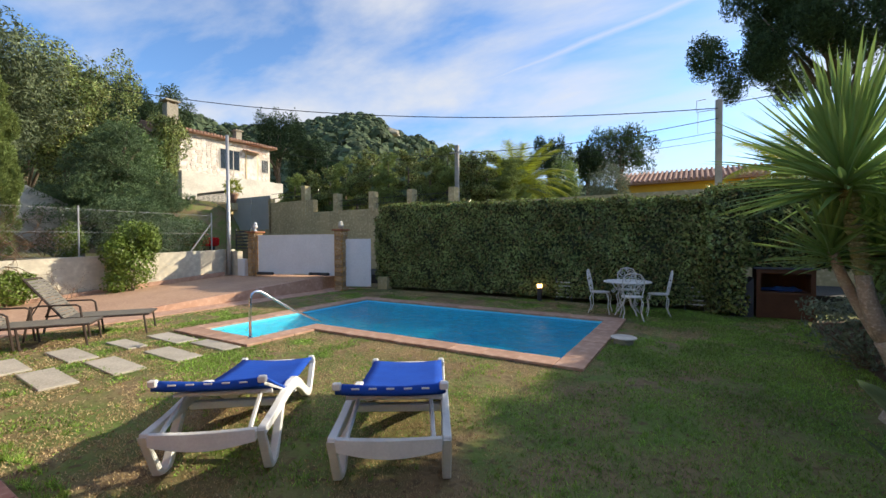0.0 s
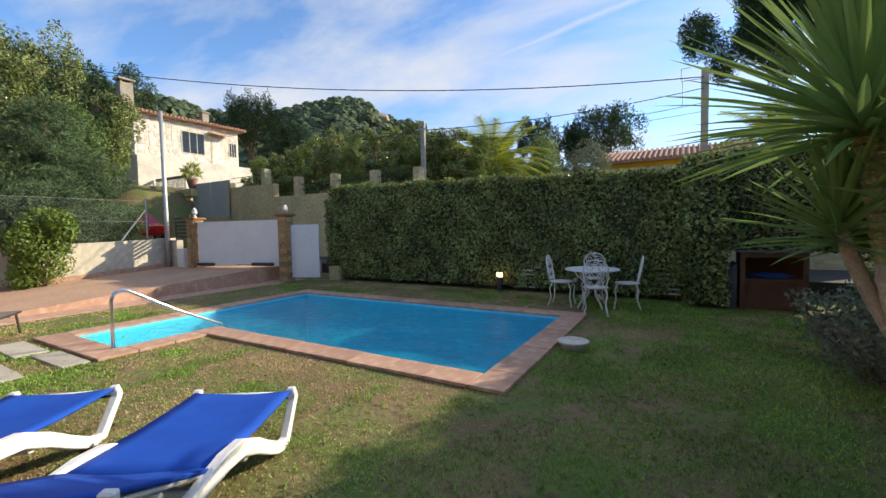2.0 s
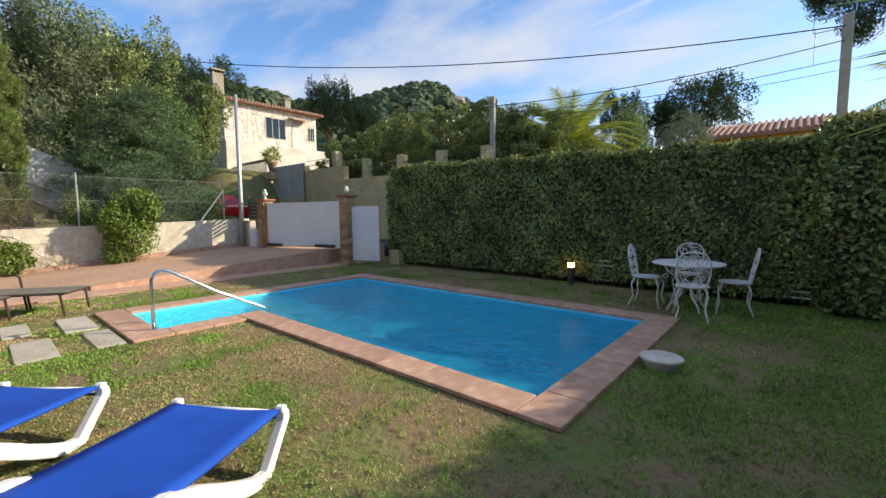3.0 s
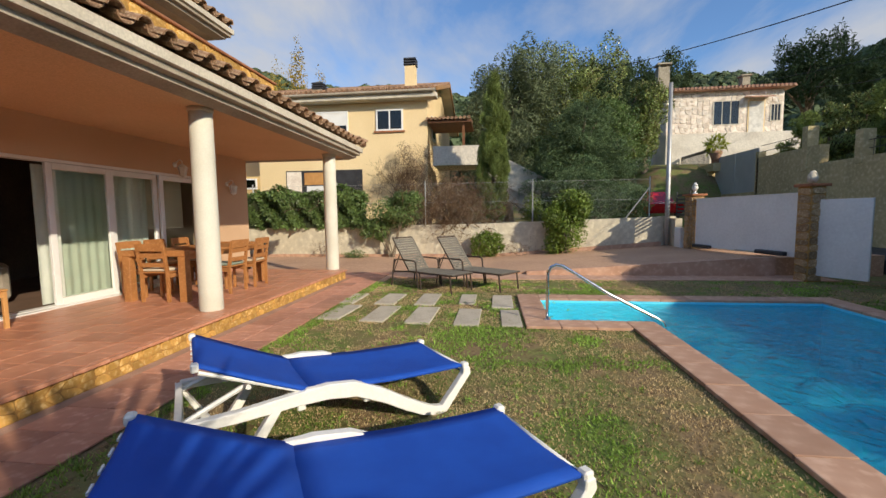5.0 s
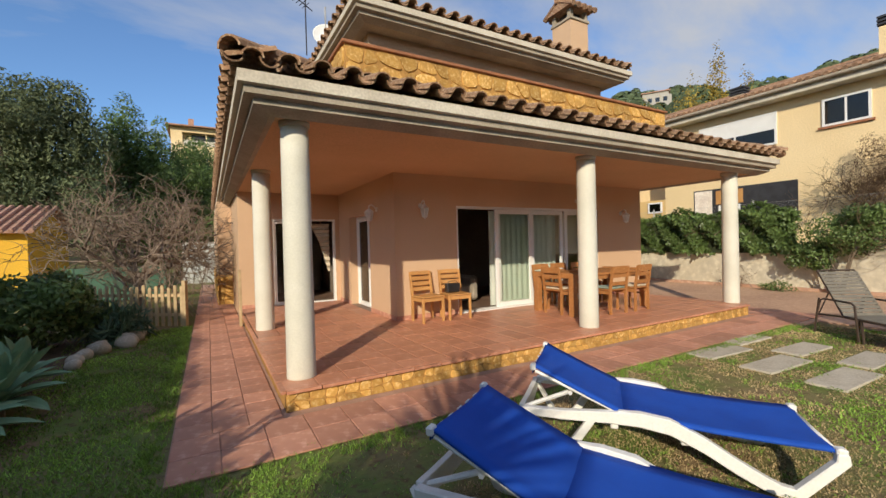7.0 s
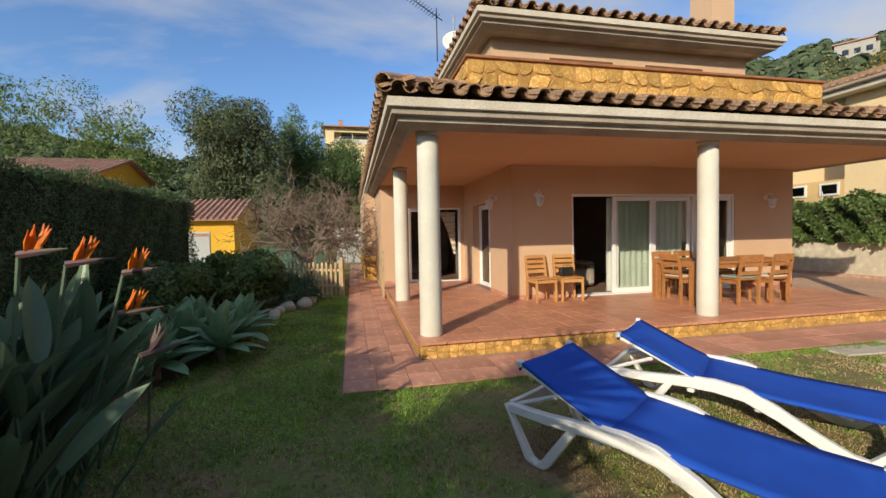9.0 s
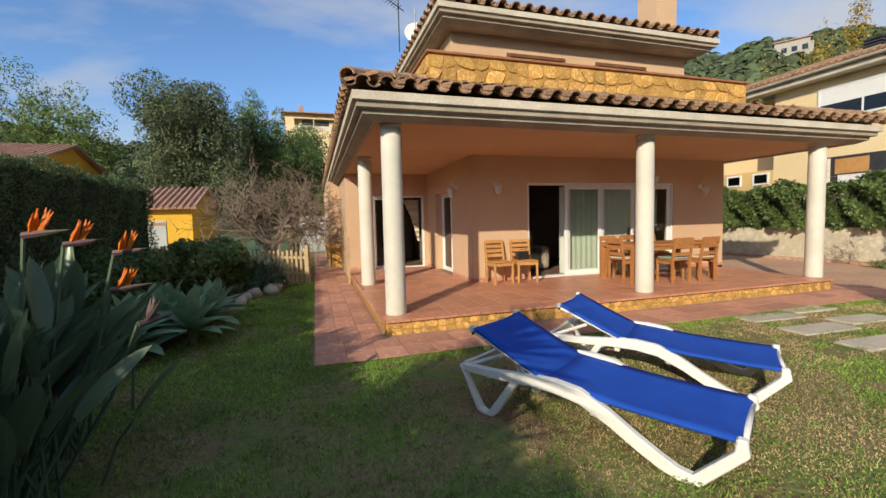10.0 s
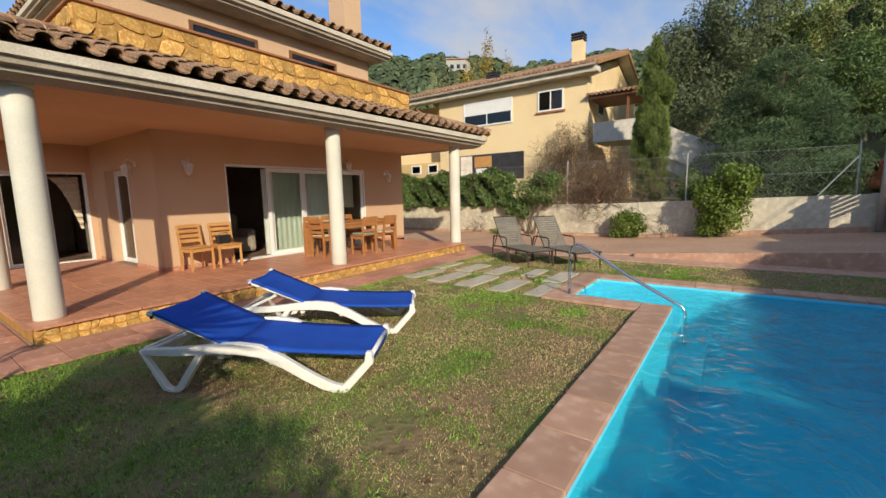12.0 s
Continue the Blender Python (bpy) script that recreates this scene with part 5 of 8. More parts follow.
# ---- yellow neighbour house in the west ----
def neighbour_house():
    t = thing("neighbour_house", pose(-18.7, 0, 1.0), "two-storey pale yellow neighbouring house with a clay-tiled roof", "house")
    part("wall", boxes((-9.5, -7.2, -0.3, 0, 0.75, 5.75), (-9.5, -12.0, -0.3, -1.6, -7.2, 5.7)), STUCCO_YELLOW, t)
    part("gable_wall", prism(B(), [(-9.5, 5.75), (0, 5.75), (-4.75, 7.25)], "y", 0.45, 0.748), STUCCO_YELLOW, t)
    part("lower_wall", boxes((-1.6, -14.0, -0.3, 0.0, -7.2, 2.35)), STUCCO_OCHRE2, t)
    bm = B()
    prism(bm, [(0.55, 5.72), (0.62, 5.80), (-4.75, 7.50), (-10.1, 5.80), (-10.0, 5.72), (-4.75, 7.36)], "y", -12.0, 1.25)
    part("roof", bm, CORNICE_LIGHT, t, "pale eaves and clay-tiled slopes")
    bm = B()
    for i in range(57):
        y = -11.9 + i * 0.232
        tube(bm, [(0.70, y, 5.82), (-4.75, y, 7.54)], 0.085, 6)
    tube(bm, [(-4.75, -12, 7.58), (-4.75, 1.3, 7.58)], 0.11, 6)
    part("roof_tiles", bm, ROOF_REST, t, "", "stuff")
    bm = B()
    prism(bm, [(0.62, 5.70), (0.66, 5.86), (-4.75, 7.58), (-10.1, 5.86), (-10.0, 5.70), (-4.75, 7.40)], "y", 1.25, 1.33)
    part("bargeboard", bm, BOARD, t, "orange-brown verge board")
    part("gutter", tube(B(), [(0.68, -12, 5.72), (0.68, 1.2, 5.72)], 0.06, 8), CORNICE, t)
    # windows of the front
    part("fascia", boxes((0.002, -12.0, 5.47, 0.56, 1.24, 5.715), bevel=0.02), CORNICE_LIGHT, t, "deep pale boxed eaves")
    w = part("window", frame_y(-5.62, -2.85, 3.95, 5.15), WHITE_ALU, t)
    part("pane", boxes((0.02, -5.55, 4.02, 0.03, -4.28, 4.52)), GLASS_DARK, w)
    part("pane", boxes((0.02, -4.22, 4.02, 0.03, -2.92, 4.52)), GLASS_DARK, w)
    part("mullion", boxes((0.02, -4.28, 4.0, 0.04, -4.22, 4.52)), WHITE_ALU, w)
    part("shutter", boxes((0.0, -5.57, 4.52, 0.035, -2.90, 5.10)), WHITE_ALU, w, "white roller shutter half down")
    w = part("window", frame_y(-1.55, -0.33, 4.22, 5.15), WHITE_ALU, t)
    part("pane", boxes((0.02, -1.49, 4.28, 0.03, -0.97, 5.09)), GLASS_DARK, w)
    part("pane", boxes((0.02, -0.91, 4.28, 0.03, -0.39, 5.09)), GLASS_DARK, w)
    part("mullion", boxes((0.02, -0.97, 4.25, 0.04, -0.91, 5.1)), WHITE_ALU, w)
    part("sill", boxes((0.0, -1.65, 4.14, 0.08, -0.25, 4.21)), BRICKCAP, w)
    # thin dark sheet on the solid wall, painted shade of the opening
    g = part("garage_opening", boxes((0.004, -5.9, 1.25, 0.02, -2.25, 2.55)), GREY_DARK, t, "flat dark panel standing for the shaded garage recess")
    part("shutter", boxes((0.022, -5.0, 1.9, 0.04, -4.0, 2.45)), WOOD_LIGHT, g)
    part("panel", boxes((0.022, -5.85, 1.3, 0.05, -5.15, 2.5)), RUBBLE, g)
    part("white_panel", boxes((0.022, -4.9, 1.3, 0.045, -4.1, 1.85)), WHITE_ALU, g)
    for y in (-7.7, -8.9):
        w = part("window", frame_y(y - 0.35, y + 0.35, 1.75, 2.25), WHITE_ALU, t)
        part("pane", boxes((0.02, y - 0.28, 1.82, 0.03, y + 0.28, 2.18)), GLASS_DARK, w)
    # side window, chimneys
    w = part("window", boxes((-2.3, 0.75, 4.0, -1.3, 0.80, 5.1)), WHITE_ALU, t)
    part("pane", boxes((-2.2, 0.80, 4.1, -1.4, 0.81, 5.0)), GLASS_DARK, w)
    c = part("chimney", boxes((-2.1, -0.55, 6.2, -1.6, -0.05, 7.55)), STUCCO_YELLOW, t)
    for i in range(3):
        part("cowl_ring", boxes((-2.14, -0.59, 7.60 + i * 0.12, -1.56, -0.01, 7.67 + i * 0.12)), GREY_DARK, c)
    part("cowl_core", boxes((-2.0, -0.45, 7.55, -1.7, -0.15, 7.9)), GREY_DARK, c)
    c = part("chimney", boxes((-2.4, -5.3, 6.3, -1.9, -4.8, 6.75)), CORNICE, t)
    for i in range(3):
        part("cowl_ring", boxes((-2.44, -5.34, 6.78 + i * 0.12, -1.86, -4.76, 6.85 + i * 0.12)), GREY_DARK, c)
    part("cowl_core", boxes((-2.3, -5.2, 6.75, -2.0, -4.9, 7.1)), GREY_DARK, c)


def frame_y(y0, y1, z0, z1, w=0.07):
    return boxes((-0.03, y0, z0, 0.05, y0 + w, z1), (-0.03, y1 - w, z0, 0.05, y1, z1), (-0.03, y0 + w, z0, 0.05, y1 - w, z0 + w), (-0.03, y0 + w, z1 - w, 0.05, y1 - w, z1))


STUCCO_OCHRE2 = mat("warm_ochre_stucco", (0.66, 0.46, 0.20), (0.58, 0.40, 0.18), rough=0.9, scale=0.8, fine=30, bump=0.2)
BOARD = mat("orange_brown_board", (0.42, 0.24, 0.10), rough=0.6, scale=3, fine=40, bump=0.1)
neighbour_house()
st = thing("neighbour_stair", pose(-18.9, 0.8, 1.0), "white parapet stair and balcony under a wooden canopy", "stair")
part("balcony", boxes((-2.0, 0.2, 2.62, 0.3, 2.2, 2.75), (0.2, 0.2, 2.75, 0.3, 2.2, 3.45)), CEMENT_PALE, st)
part("parapet", prism(B(), [(2.2, 2.2), (2.2, 3.45), (5.6, 1.7), (5.6, 0.6)], "x", 0.2, 0.3), CEMENT_PALE, st)
part("stringer", prism(B(), [(2.2, 1.9), (2.2, 2.75), (5.6, 0.7), (5.6, -0.3)], "x", -0.9, 0.2), CONCRETE, st)
part("post", boxes((0.1, 1.5, 2.75, 0.2, 1.6, 4.6)), WOOD_BROWN, st)
bm = B()
for i in range(11):
    tube(bm, [(0.5, 0.0 + i * 0.18, 4.62), (-2.0, 0.0 + i * 0.18, 4.95)], 0.07, 6)
part("canopy", bm, ROOF_REST, st, "small canopy of clay tiles")
part("beam", boxes((-2.0, 0.0, 4.45, 0.35, 1.9, 4.54)), WOOD_BROWN, st)


# ---- blue loungers ----
def blue_lounger():
    """Head end at -y, foot end at +y, on the ground at z 0."""
    t = thing("sun_lounger", None, "white resin sun lounger with a royal blue sling, its back raised", "sun lounger", "blue sun loungers")
    W = 0.352

    def side(s):
        bm = B()
        # the long rail: rear corner, hinge, down to the front foot and up to the foot end
        pts = [(-0.90, 0.335), (-0.62, 0.335), (-0.30, 0.355), (-0.12, 0.36), (0.06, 0.335), (0.25, 0.245), (0.42, 0.14), (0.55, 0.07), (0.64, 0.035), (0.72, 0.03)]
        w = [0.055, 0.065, 0.08, 0.095, 0.10, 0.10, 0.095, 0.088, 0.07, 0.05]
        up = [(y, z + h / 2) for (y, z), h in zip(pts, w)]
        dn = [(y, z - h / 2) for (y, z), h in zip(pts, w)][::-1]
        prism(bm, up + dn, "x", s * W - 0.028, s * W + 0.028)
        prism(bm, [(0.66, 0.01), (0.745, 0.0), (0.965, 0.245), (0.955, 0.300), (0.90, 0.300), (0.895, 0.255), (0.70, 0.05)], "x", s * W - 0.027, s * W + 0.027)
        # back leg, a bent triangle
        prism(bm, [(-0.93, 0.355), (-0.885, 0.315), (-0.72, 0.045), (-0.62, 0.0), (-0.70, 0.0), (-0.76, 0.02)], "x", s * W - 0.029, s * W + 0.029)
        prism(bm, [(-0.70, 0.0), (-0.62, 0.0), (-0.58, 0.03), (-0.385, 0.33), (-0.44, 0.34), (-0.635, 0.06)], "x", s * W - 0.0285, s * W + 0.0285)
        bmesh.ops.bevel(bm, geom=bm.edges[:], offset=0.006, segments=1, affect="EDGES")
        p = part("side_rail", bm, WHITE_PLASTIC, t)
        for y in (-0.66, 0.69):
            part("foot_cap", boxes((s * W - 0.028, y - 0.035, 0.0, s * W + 0.028, y + 0.035, 0.022), bevel=0.006), WHITE_PLASTIC, p)
        return p

    side(-1), side(1)
    # sagging rear cross panel
    n = 10
    a = [(-W + 0.03 + (2 * W - 0.06) * i / n) for i in range(n + 1)]
    ol = [(x, 0.365 - 0.012 * math.sin(math.pi * (x + W) / (2 * W))) for x in a] + [(x, 0.29 - 0.055 * math.sin(math.pi * (x + W) / (2 * W))) for x in a[::-1]]
    bm = prism(B(), ol, "y", -0.925, -0.885)
    bmesh.ops.bevel(bm, geom=bm.edges[:], offset=0.004, segments=1, affect="EDGES")
    part("cross_panel", bm, WHITE_PLASTIC, t)
    part("cross_bar", boxes((-W, -0.30, 0.27, W, -0.25, 0.33), bevel=0.008), WHITE_PLASTIC, t)
    part("cross_bar", boxes((-W, 0.12, 0.22, W, 0.17, 0.27), bevel=0.008), WHITE_PLASTIC, t)
    part("foot_bar", tube(B(), [(-W, 0.93, 0.275), (W, 0.93, 0.275)], 0.02, 8), WHITE_PLASTIC, t, smooth=True)
    # the sling: seat part and raised back, sagging a little across
    def sling(name, prof, mat_, drop=0.0):
        bm = B()
        nx = 8
        g = []
        for k, (y, z) in enumerate(prof):
            row = []
            for i in range(nx + 1):
                u = i / nx * 2 - 1
                ripple = 0.004 * math.sin(k * 2.1 + u * 3) * (1 - u * u)
                row.append(bm.verts.new((u * (W - 0.004), y, z - 0.018 * (1 - u * u) + ripple - drop)))
            g.append(row)
        for k in range(len(g) - 1):
            for i in range(nx):
                bm.faces.new((g[k][i], g[k][i + 1], g[k + 1][i + 1], g[k + 1][i]))
        r = bmesh.ops.extrude_face_region(bm, geom=bm.faces[:])
        bmesh.ops.translate(bm, verts=[v for v in r["geom"] if isinstance(v, bmesh.types.BMVert)], vec=(0, 0, -0.02))
        bmesh.ops.recalc_face_normals(bm, faces=bm.faces)
        return part(name, bm, mat_, t, smooth=True)
    seat = sling("seat_sling", [(0.945, 0.255), (0.94, 0.295), (0.90, 0.317), (0.7, 0.322), (0.5, 0.33), (0.3, 0.34), (0.1, 0.36), (-0.1, 0.38), (-0.22, 0.39)], BLUE)
    back = sling("back_sling", [(-0.215, 0.392), (-0.3, 0.428), (-0.42, 0.482), (-0.55, 0.543), (-0.68, 0.606), (-0.79, 0.660), (-0.815, 0.657), (-0.82, 0.620)], BLUE)
    for s in (-1, 1):
        bm = tube(B(), [(s * (W - 0.02), -0.20, 0.362), (s * (W - 0.02), -0.80, 0.618)], 0.012, 6)
        part("back_rail", bm, WHITE_PLASTIC, t)
        part("corner_cap", boxes((s * (W - 0.015) - 0.028, -0.835, 0.626, s * (W - 0.015) + 0.028, -0.795, 0.672), bevel=0.008), WHITE_PLASTIC, t)
        part("corner_cap", boxes((s * (W - 0.01) - 0.03, 0.90, 0.255, s * (W - 0.01) + 0.03, 0.955, 0.328), bevel=0.01), WHITE_PLASTIC, t)
        part("hinge", boxes((s * W - 0.03, -0.26, 0.345, s * W + 0.026, -0.16, 0.405), bevel=0.012), WHITE_PLASTIC, t)
        part("prop", tube(B(), [(s * 0.25, -0.56, 0.47), (s * 0.27, -0.885, 0.330)], 0.016, 6), WHITE_PLASTIC, t)
    part("back_bar", tube(B(), [(-W + 0.02, -0.56, 0.480), (W - 0.02, -0.56, 0.480)], 0.016, 6), WHITE_PLASTIC, t)
    for i in range(5):
        x = -0.22 + i * 0.11
        part("lace", boxes((x - 0.025, -0.829, 0.630, x + 0.025, -0.821, 0.639)), WHITE_PLASTIC, back)
    return t


l0 = blue_lounger()
l0.matrix_basis = pose(-3.05, 2.46, 0.0, 0, 0, 39.0)
l1 = copy_thing(l0, pose(-1.89, 3.05, 0.0, 0, 0, 32.5))


# ---- grey strap loungers ----
def grey_lounger():
    t = thing("strap_lounger", None, "brown metal lounger with grey straps and raised back on the grass", "sun lounger", "grey strap loungers")
    W = 0.30
    for s in (-1, 1):
        p = part("side_frame", tube(B(), [(s * W, -0.25, 0.33), (s * W, 0.92, 0.33)], 0.017, 6), BRONZE, t)
        part("leg", tube(B(), [(s * W, 0.86, 0.33), (s * W, 0.90, 0.0)], 0.016, 6), BRONZE, t)
        part("leg", tube(B(), [(s * W, 0.08, 0.33), (s * W, 0.12, 0.0)], 0.016, 6), BRONZE, t)
        part("leg", tube(B(), [(s * (W + 0.02), -0.62, 0.56), (s * (W + 0.02), -0.72, 0.0)], 0.016, 6), BRONZE, t)
        part("armrest", tube(B(), [(s * (W + 0.02), -0.67, 0.30), (s * (W + 0.02), -0.60, 0.53), (s * (W + 0.02), -0.52, 0.56), (s * (W + 0.02), -0.05, 0.555), (s * (W + 0.02), 0.0, 0.52), (s * (W + 0.02), 0.06, 0.02)], 0.016, 6), BRONZE, t)
        part("back_frame", tube(B(), [(s * (W - 0.03), -0.25, 0.34), (s * (W - 0.03), -0.72, 0.98)], 0.015, 6), BRONZE, t)
        part("prop", tube(B(), [(s * (W - 0.03), -0.50, 0.66), (s * (W - 0.02), -0.68, 0.30)], 0.010, 6), BRONZE, t)
        part("side_frame", tube(B(), [(s * W, -0.25, 0.33), (s * W, -0.68, 0.30)], 0.016, 6), BRONZE, t)
    part("end_bar", tube(B(), [(-W, 0.92, 0.33), (W, 0.92, 0.33)], 0.017, 6), BRONZE, t)
    part("top_bar", tube(B(), [(-W + 0.03, -0.72, 0.98), (W - 0.03, -0.72, 0.98)], 0.015, 6), BRONZE, t)
    for i in range(19):
        y = -0.20 + i * 0.0595
        part("strap", boxes((-W, y, 0.345, W, y + 0.05, 0.351)), STRAP, t)
    d = Vector((0, -0.47, 0.64)).normalized()
    for i in range(13):
        o = Vector((0, -0.27, 0.375)) + d * (i * 0.0595)
        q = part("strap", boxes((-W + 0.02, 0, 0.014, W - 0.02, 0.05, 0.020)), STRAP, t)
        q.matrix_basis = Matrix.Translation(o) @ Matrix.Rotation(math.atan2(d.z, d.y), 4, "X") @ Matrix.Rotation(math.pi, 4, "X")
    return t


s0 = grey_lounger()
s0.matrix_basis = pose(-8.46, 2.30, 0.0, 0, 0, -35)
copy_thing(s0, pose(-8.68, 3.20, 0.0, 0, 0, -36))


# ---- white iron table and chairs ----
def scroll(c, r, turns, a0, s=1, n=22, plane="xz", y=0.0):
    out = []
    for i in range(n + 1):
        u = i / n
        a = a0 + s * u * turns * 2 * math.pi
        q = r * (1 - 0.78 * u)
        out.append((c[0] + q * math.cos(a), y, c[1] + q * math.sin(a)))
    return out


def iron_chair():
    t = thing("iron_chair", None, "white wrought-iron garden chair with a scrolled back", "chair", "white iron chairs")
    seat = lathe(B(), [(0.19, 0.44), (0.205, 0.445), (0.205, 0.46), (0.17, 0.463)], 20)
    part("seat", seat, WHITE_IRON, t)
    for sx in (-1, 1):
        part("leg", tube(B(), [(sx * 0.15, 0.15, 0.44), (sx * 0.20, 0.20, 0.34), (sx * 0.17, 0.18, 0.16), (sx * 0.21, 0.22, 0.0)], 0.011, 6), WHITE_IRON, t)
        part("leg", tube(B(), [(sx * 0.14, -0.14, 0.44), (sx * 0.18, -0.18, 0.34), (sx * 0.15, -0.16, 0.16), (sx * 0.19, -0.22, 0.0)], 0.011, 6), WHITE_IRON, t)
        part("leg_scroll", tube(B(), [(x + sx * 0.1, 0.16 + 0.0 * z, z) for x, _, z in scroll((0, 0.37), 0.05, 1.2, 0, sx)], 0.006, 4), WHITE_IRON, t)
    bp = thing("backrest", None)
    bm = tube(B(), [(-0.15, -0.17, 0.45), (-0.19, -0.20, 0.62), (-0.19, -0.235, 0.80), (-0.13, -0.25, 0.90), (0, -0.255, 0.935), (0.13, -0.25, 0.90), (0.19, -0.235, 0.80), (0.19, -0.20, 0.62), (0.15, -0.17, 0.45)], 0.012, 6)
    bpart = part("backrest", bm, WHITE_IRON, t)
    bpy.data.objects.remove(bp)
    k = 0
    for c, r, s in (((-0.085, 0.80), 0.075, 1), ((0.085, 0.80), 0.075, -1), ((-0.09, 0.645), 0.08, -1), ((0.09, 0.645), 0.08, 1), ((-0.07, 0.52), 0.05, 1), ((0.07, 0.52), 0.05, -1), ((0, 0.875), 0.045, 1)):
        pts = [(x, -0.17 - (z - 0.45) * 0.17, z) for x, _, z in scroll(c, r, 1.4, math.pi / 2 * (k % 3), s)]
        part("scroll", tube(B(), pts, 0.008, 5), WHITE_IRON, bpart)
        k += 1
    return t


def iron_table():
    t = thing("iron_table", pose(-1.02, 9.80, 0), "round white wrought-iron garden table on the lawn", "table")
    part("tabletop", lathe(B(), [(0.45, 0.675), (0.47, 0.68), (0.475, 0.695), (0.46, 0.705), (0.2, 0.706)], 40), WHITE_IRON, t)
    for i in range(4):
        a = math.pi / 4 + i * math.pi / 2
        c, s = math.cos(a), math.sin(a)
        pts = [(0.36, 0.675), (0.30, 0.58), (0.16, 0.48), (0.07, 0.36), (0.10, 0.22), (0.24, 0.10), (0.30, 0.0)]
        leg = part("leg", tube(B(), [(r * c, r * s, z) for r, z in pts], 0.014, 6), WHITE_IRON, t)
        for (r0, z0, q, w) in ((0.22, 0.62, 0.055, 1), (0.2, 0.22, 0.06, -1), (0.33, 0.52, 0.05, -1)):
            sp = scroll((r0, z0), q, 1.3, 0.3, w)
            part("scroll", tube(B(), [(x * c, x * s, z) for x, _, z in sp], 0.008, 5), WHITE_IRON, leg)
    part("hub", lathe(B(), [(0.05, 0.34), (0.085, 0.345), (0.085, 0.355), (0.05, 0.36)], 16), WHITE_IRON, t)


iron_table()
ic = iron_chair()
ic.matrix_basis = pose(-1.56, 9.76, 0, 0, 0, -88)
copy_thing(ic, pose(-0.45, 9.95, 0, 0, 0, 98))
copy_thing(ic, pose(-0.86, 9.22, 0, 0, 0, 12))
copy_thing(ic, pose(-1.12, 10.45, 0, 0, 0, 186))


# ---- terrace furniture ----
def dining_table():
    t = thing("dining_table", pose(-6.76, -1.28, TZ), "teak outdoor dining table under the porch", "table")
    for i in range(7):
        y = -0.5 + i * 0.143
        part("board", boxes((-0.93, y, 0.70, 0.93, y + 0.138, 0.74), bevel=0.003), WOOD, t)
    part("apron", boxes((-0.93, 0.44, 0.62, 0.93, 0.465, 0.70)), WOOD, t)
    part("apron", boxes((-0.93, -0.465, 0.62, 0.93, -0.44, 0.70)), WOOD, t)
    for x in (-1, 1):
        for y in (-1, 1):
            part("leg", boxes((x * 0.98 - 0.055, y * 0.445 - 0.06, 0, x * 0.98 + 0.055, y * 0.445 + 0.06, 0.67), bevel=0.006), WOOD, t)
        part("end_rail", boxes((x * 0.98 - 0.055, -0.505, 0.671, x * 0.98 + 0.055, 0.505, 0.76), bevel=0.006), WOOD, t)


dining_table()


def dining_chair(wood, cushion, armless=True, rails=3):
    """Seat faces +y."""
    t = thing("dining_chair", None, "", "chair", "teak dining chairs")
    for x in (-0.2, 0.2):
        part("leg", boxes((x - 0.02, 0.17, 0, x + 0.02, 0.21, 0.43), bevel=0.004), wood, t)
        part("back_leg", prism(B(), [(-0.20, 0), (-0.16, 0), (-0.155, 0.43), (-0.23, 0.86), (-0.265, 0.86), (-0.2, 0.43)], "x", x - 0.018, x + 0.018), wood, t)
        part("side_rail", boxes((x - 0.012, -0.16, 0.36, x + 0.012, 0.17, 0.42)), wood, t)
    part("seat", boxes((-0.225, -0.19, 0.43, 0.225, 0.225, 0.452), bevel=0.005), wood, t)
    part("front_rail", boxes((-0.18, 0.18, 0.36, 0.18, 0.2, 0.42)), wood, t)
    for i in range(rails):
        z = 0.55 + i * 0.28 / max(1, rails - 1)
        y = -0.175 - (z - 0.43) * 0.165
        e = 0.075 if armless and i == rails - 1 and rails == 3 else 0.03
        part("slat", prism(B(), [(y - 0.012, z - e), (y + 0.008, z - e), (y - 0.004, z + 0.035), (y - 0.024, z + 0.035)], "x", -0.185, 0.185), wood, t)
    if cushion:
        bm = boxes((-0.20, -0.17, 0.454, 0.20, 0.20, 0.492), bevel=0.015)
        part("cushion", bm, cushion, t)
    return t


dc = dining_chair(WOOD, CUSHION)
tagged(dc, "teak chair with cream seat cushion at the end of the table")
dc.matrix_basis = pose(-5.90, -1.27, TZ, 0, 0, 92)
for x, y, a in ((-7.24, -0.72, 183), (-6.25, -1.92, 0), (-6.8, -1.95, 2), (-7.36, -1.93, 3)):
    o = copy_thing(dc, pose(x, y, TZ, 0, 0, a))
    tagged(o, "teak chair with cream seat cushion drawn up to the table")
dg = dining_chair(WOOD, CUSHION_G)
tagged(dg, "teak chair with grey-green seat cushion drawn up to the table")
dg.matrix_basis = pose(-6.62, -0.74, TZ, 0, 0, 178)
dp = dining_chair(WOOD_LIGHT, None, rails=4)
tagged(dp, "light pine ladder-back chair standing against the stucco wall")
dp["group"] = "pine wall chairs"
dp.matrix_basis = pose(-3.55, -2.08, TZ, 0, 0, 4)
dp2 = copy_thing(dp, pose(-4.10, -2.06, TZ, 0, 0, -5))
tagged(dp2, "light pine ladder-back chair carrying a small black bag")
bag = thing("shoulder_bag", pose(-4.09, -2.14, TZ + 0.453), "small black leather bag lying on a pine chair", "bag")
part("body", boxes((-0.13, -0.06, 0, 0.13, 0.07, 0.17), bevel=0.025), BLACK, bag)
part("flap", boxes((-0.125, 0.071, 0.07, 0.125, 0.078, 0.165), bevel=0.003), BLACK, bag)
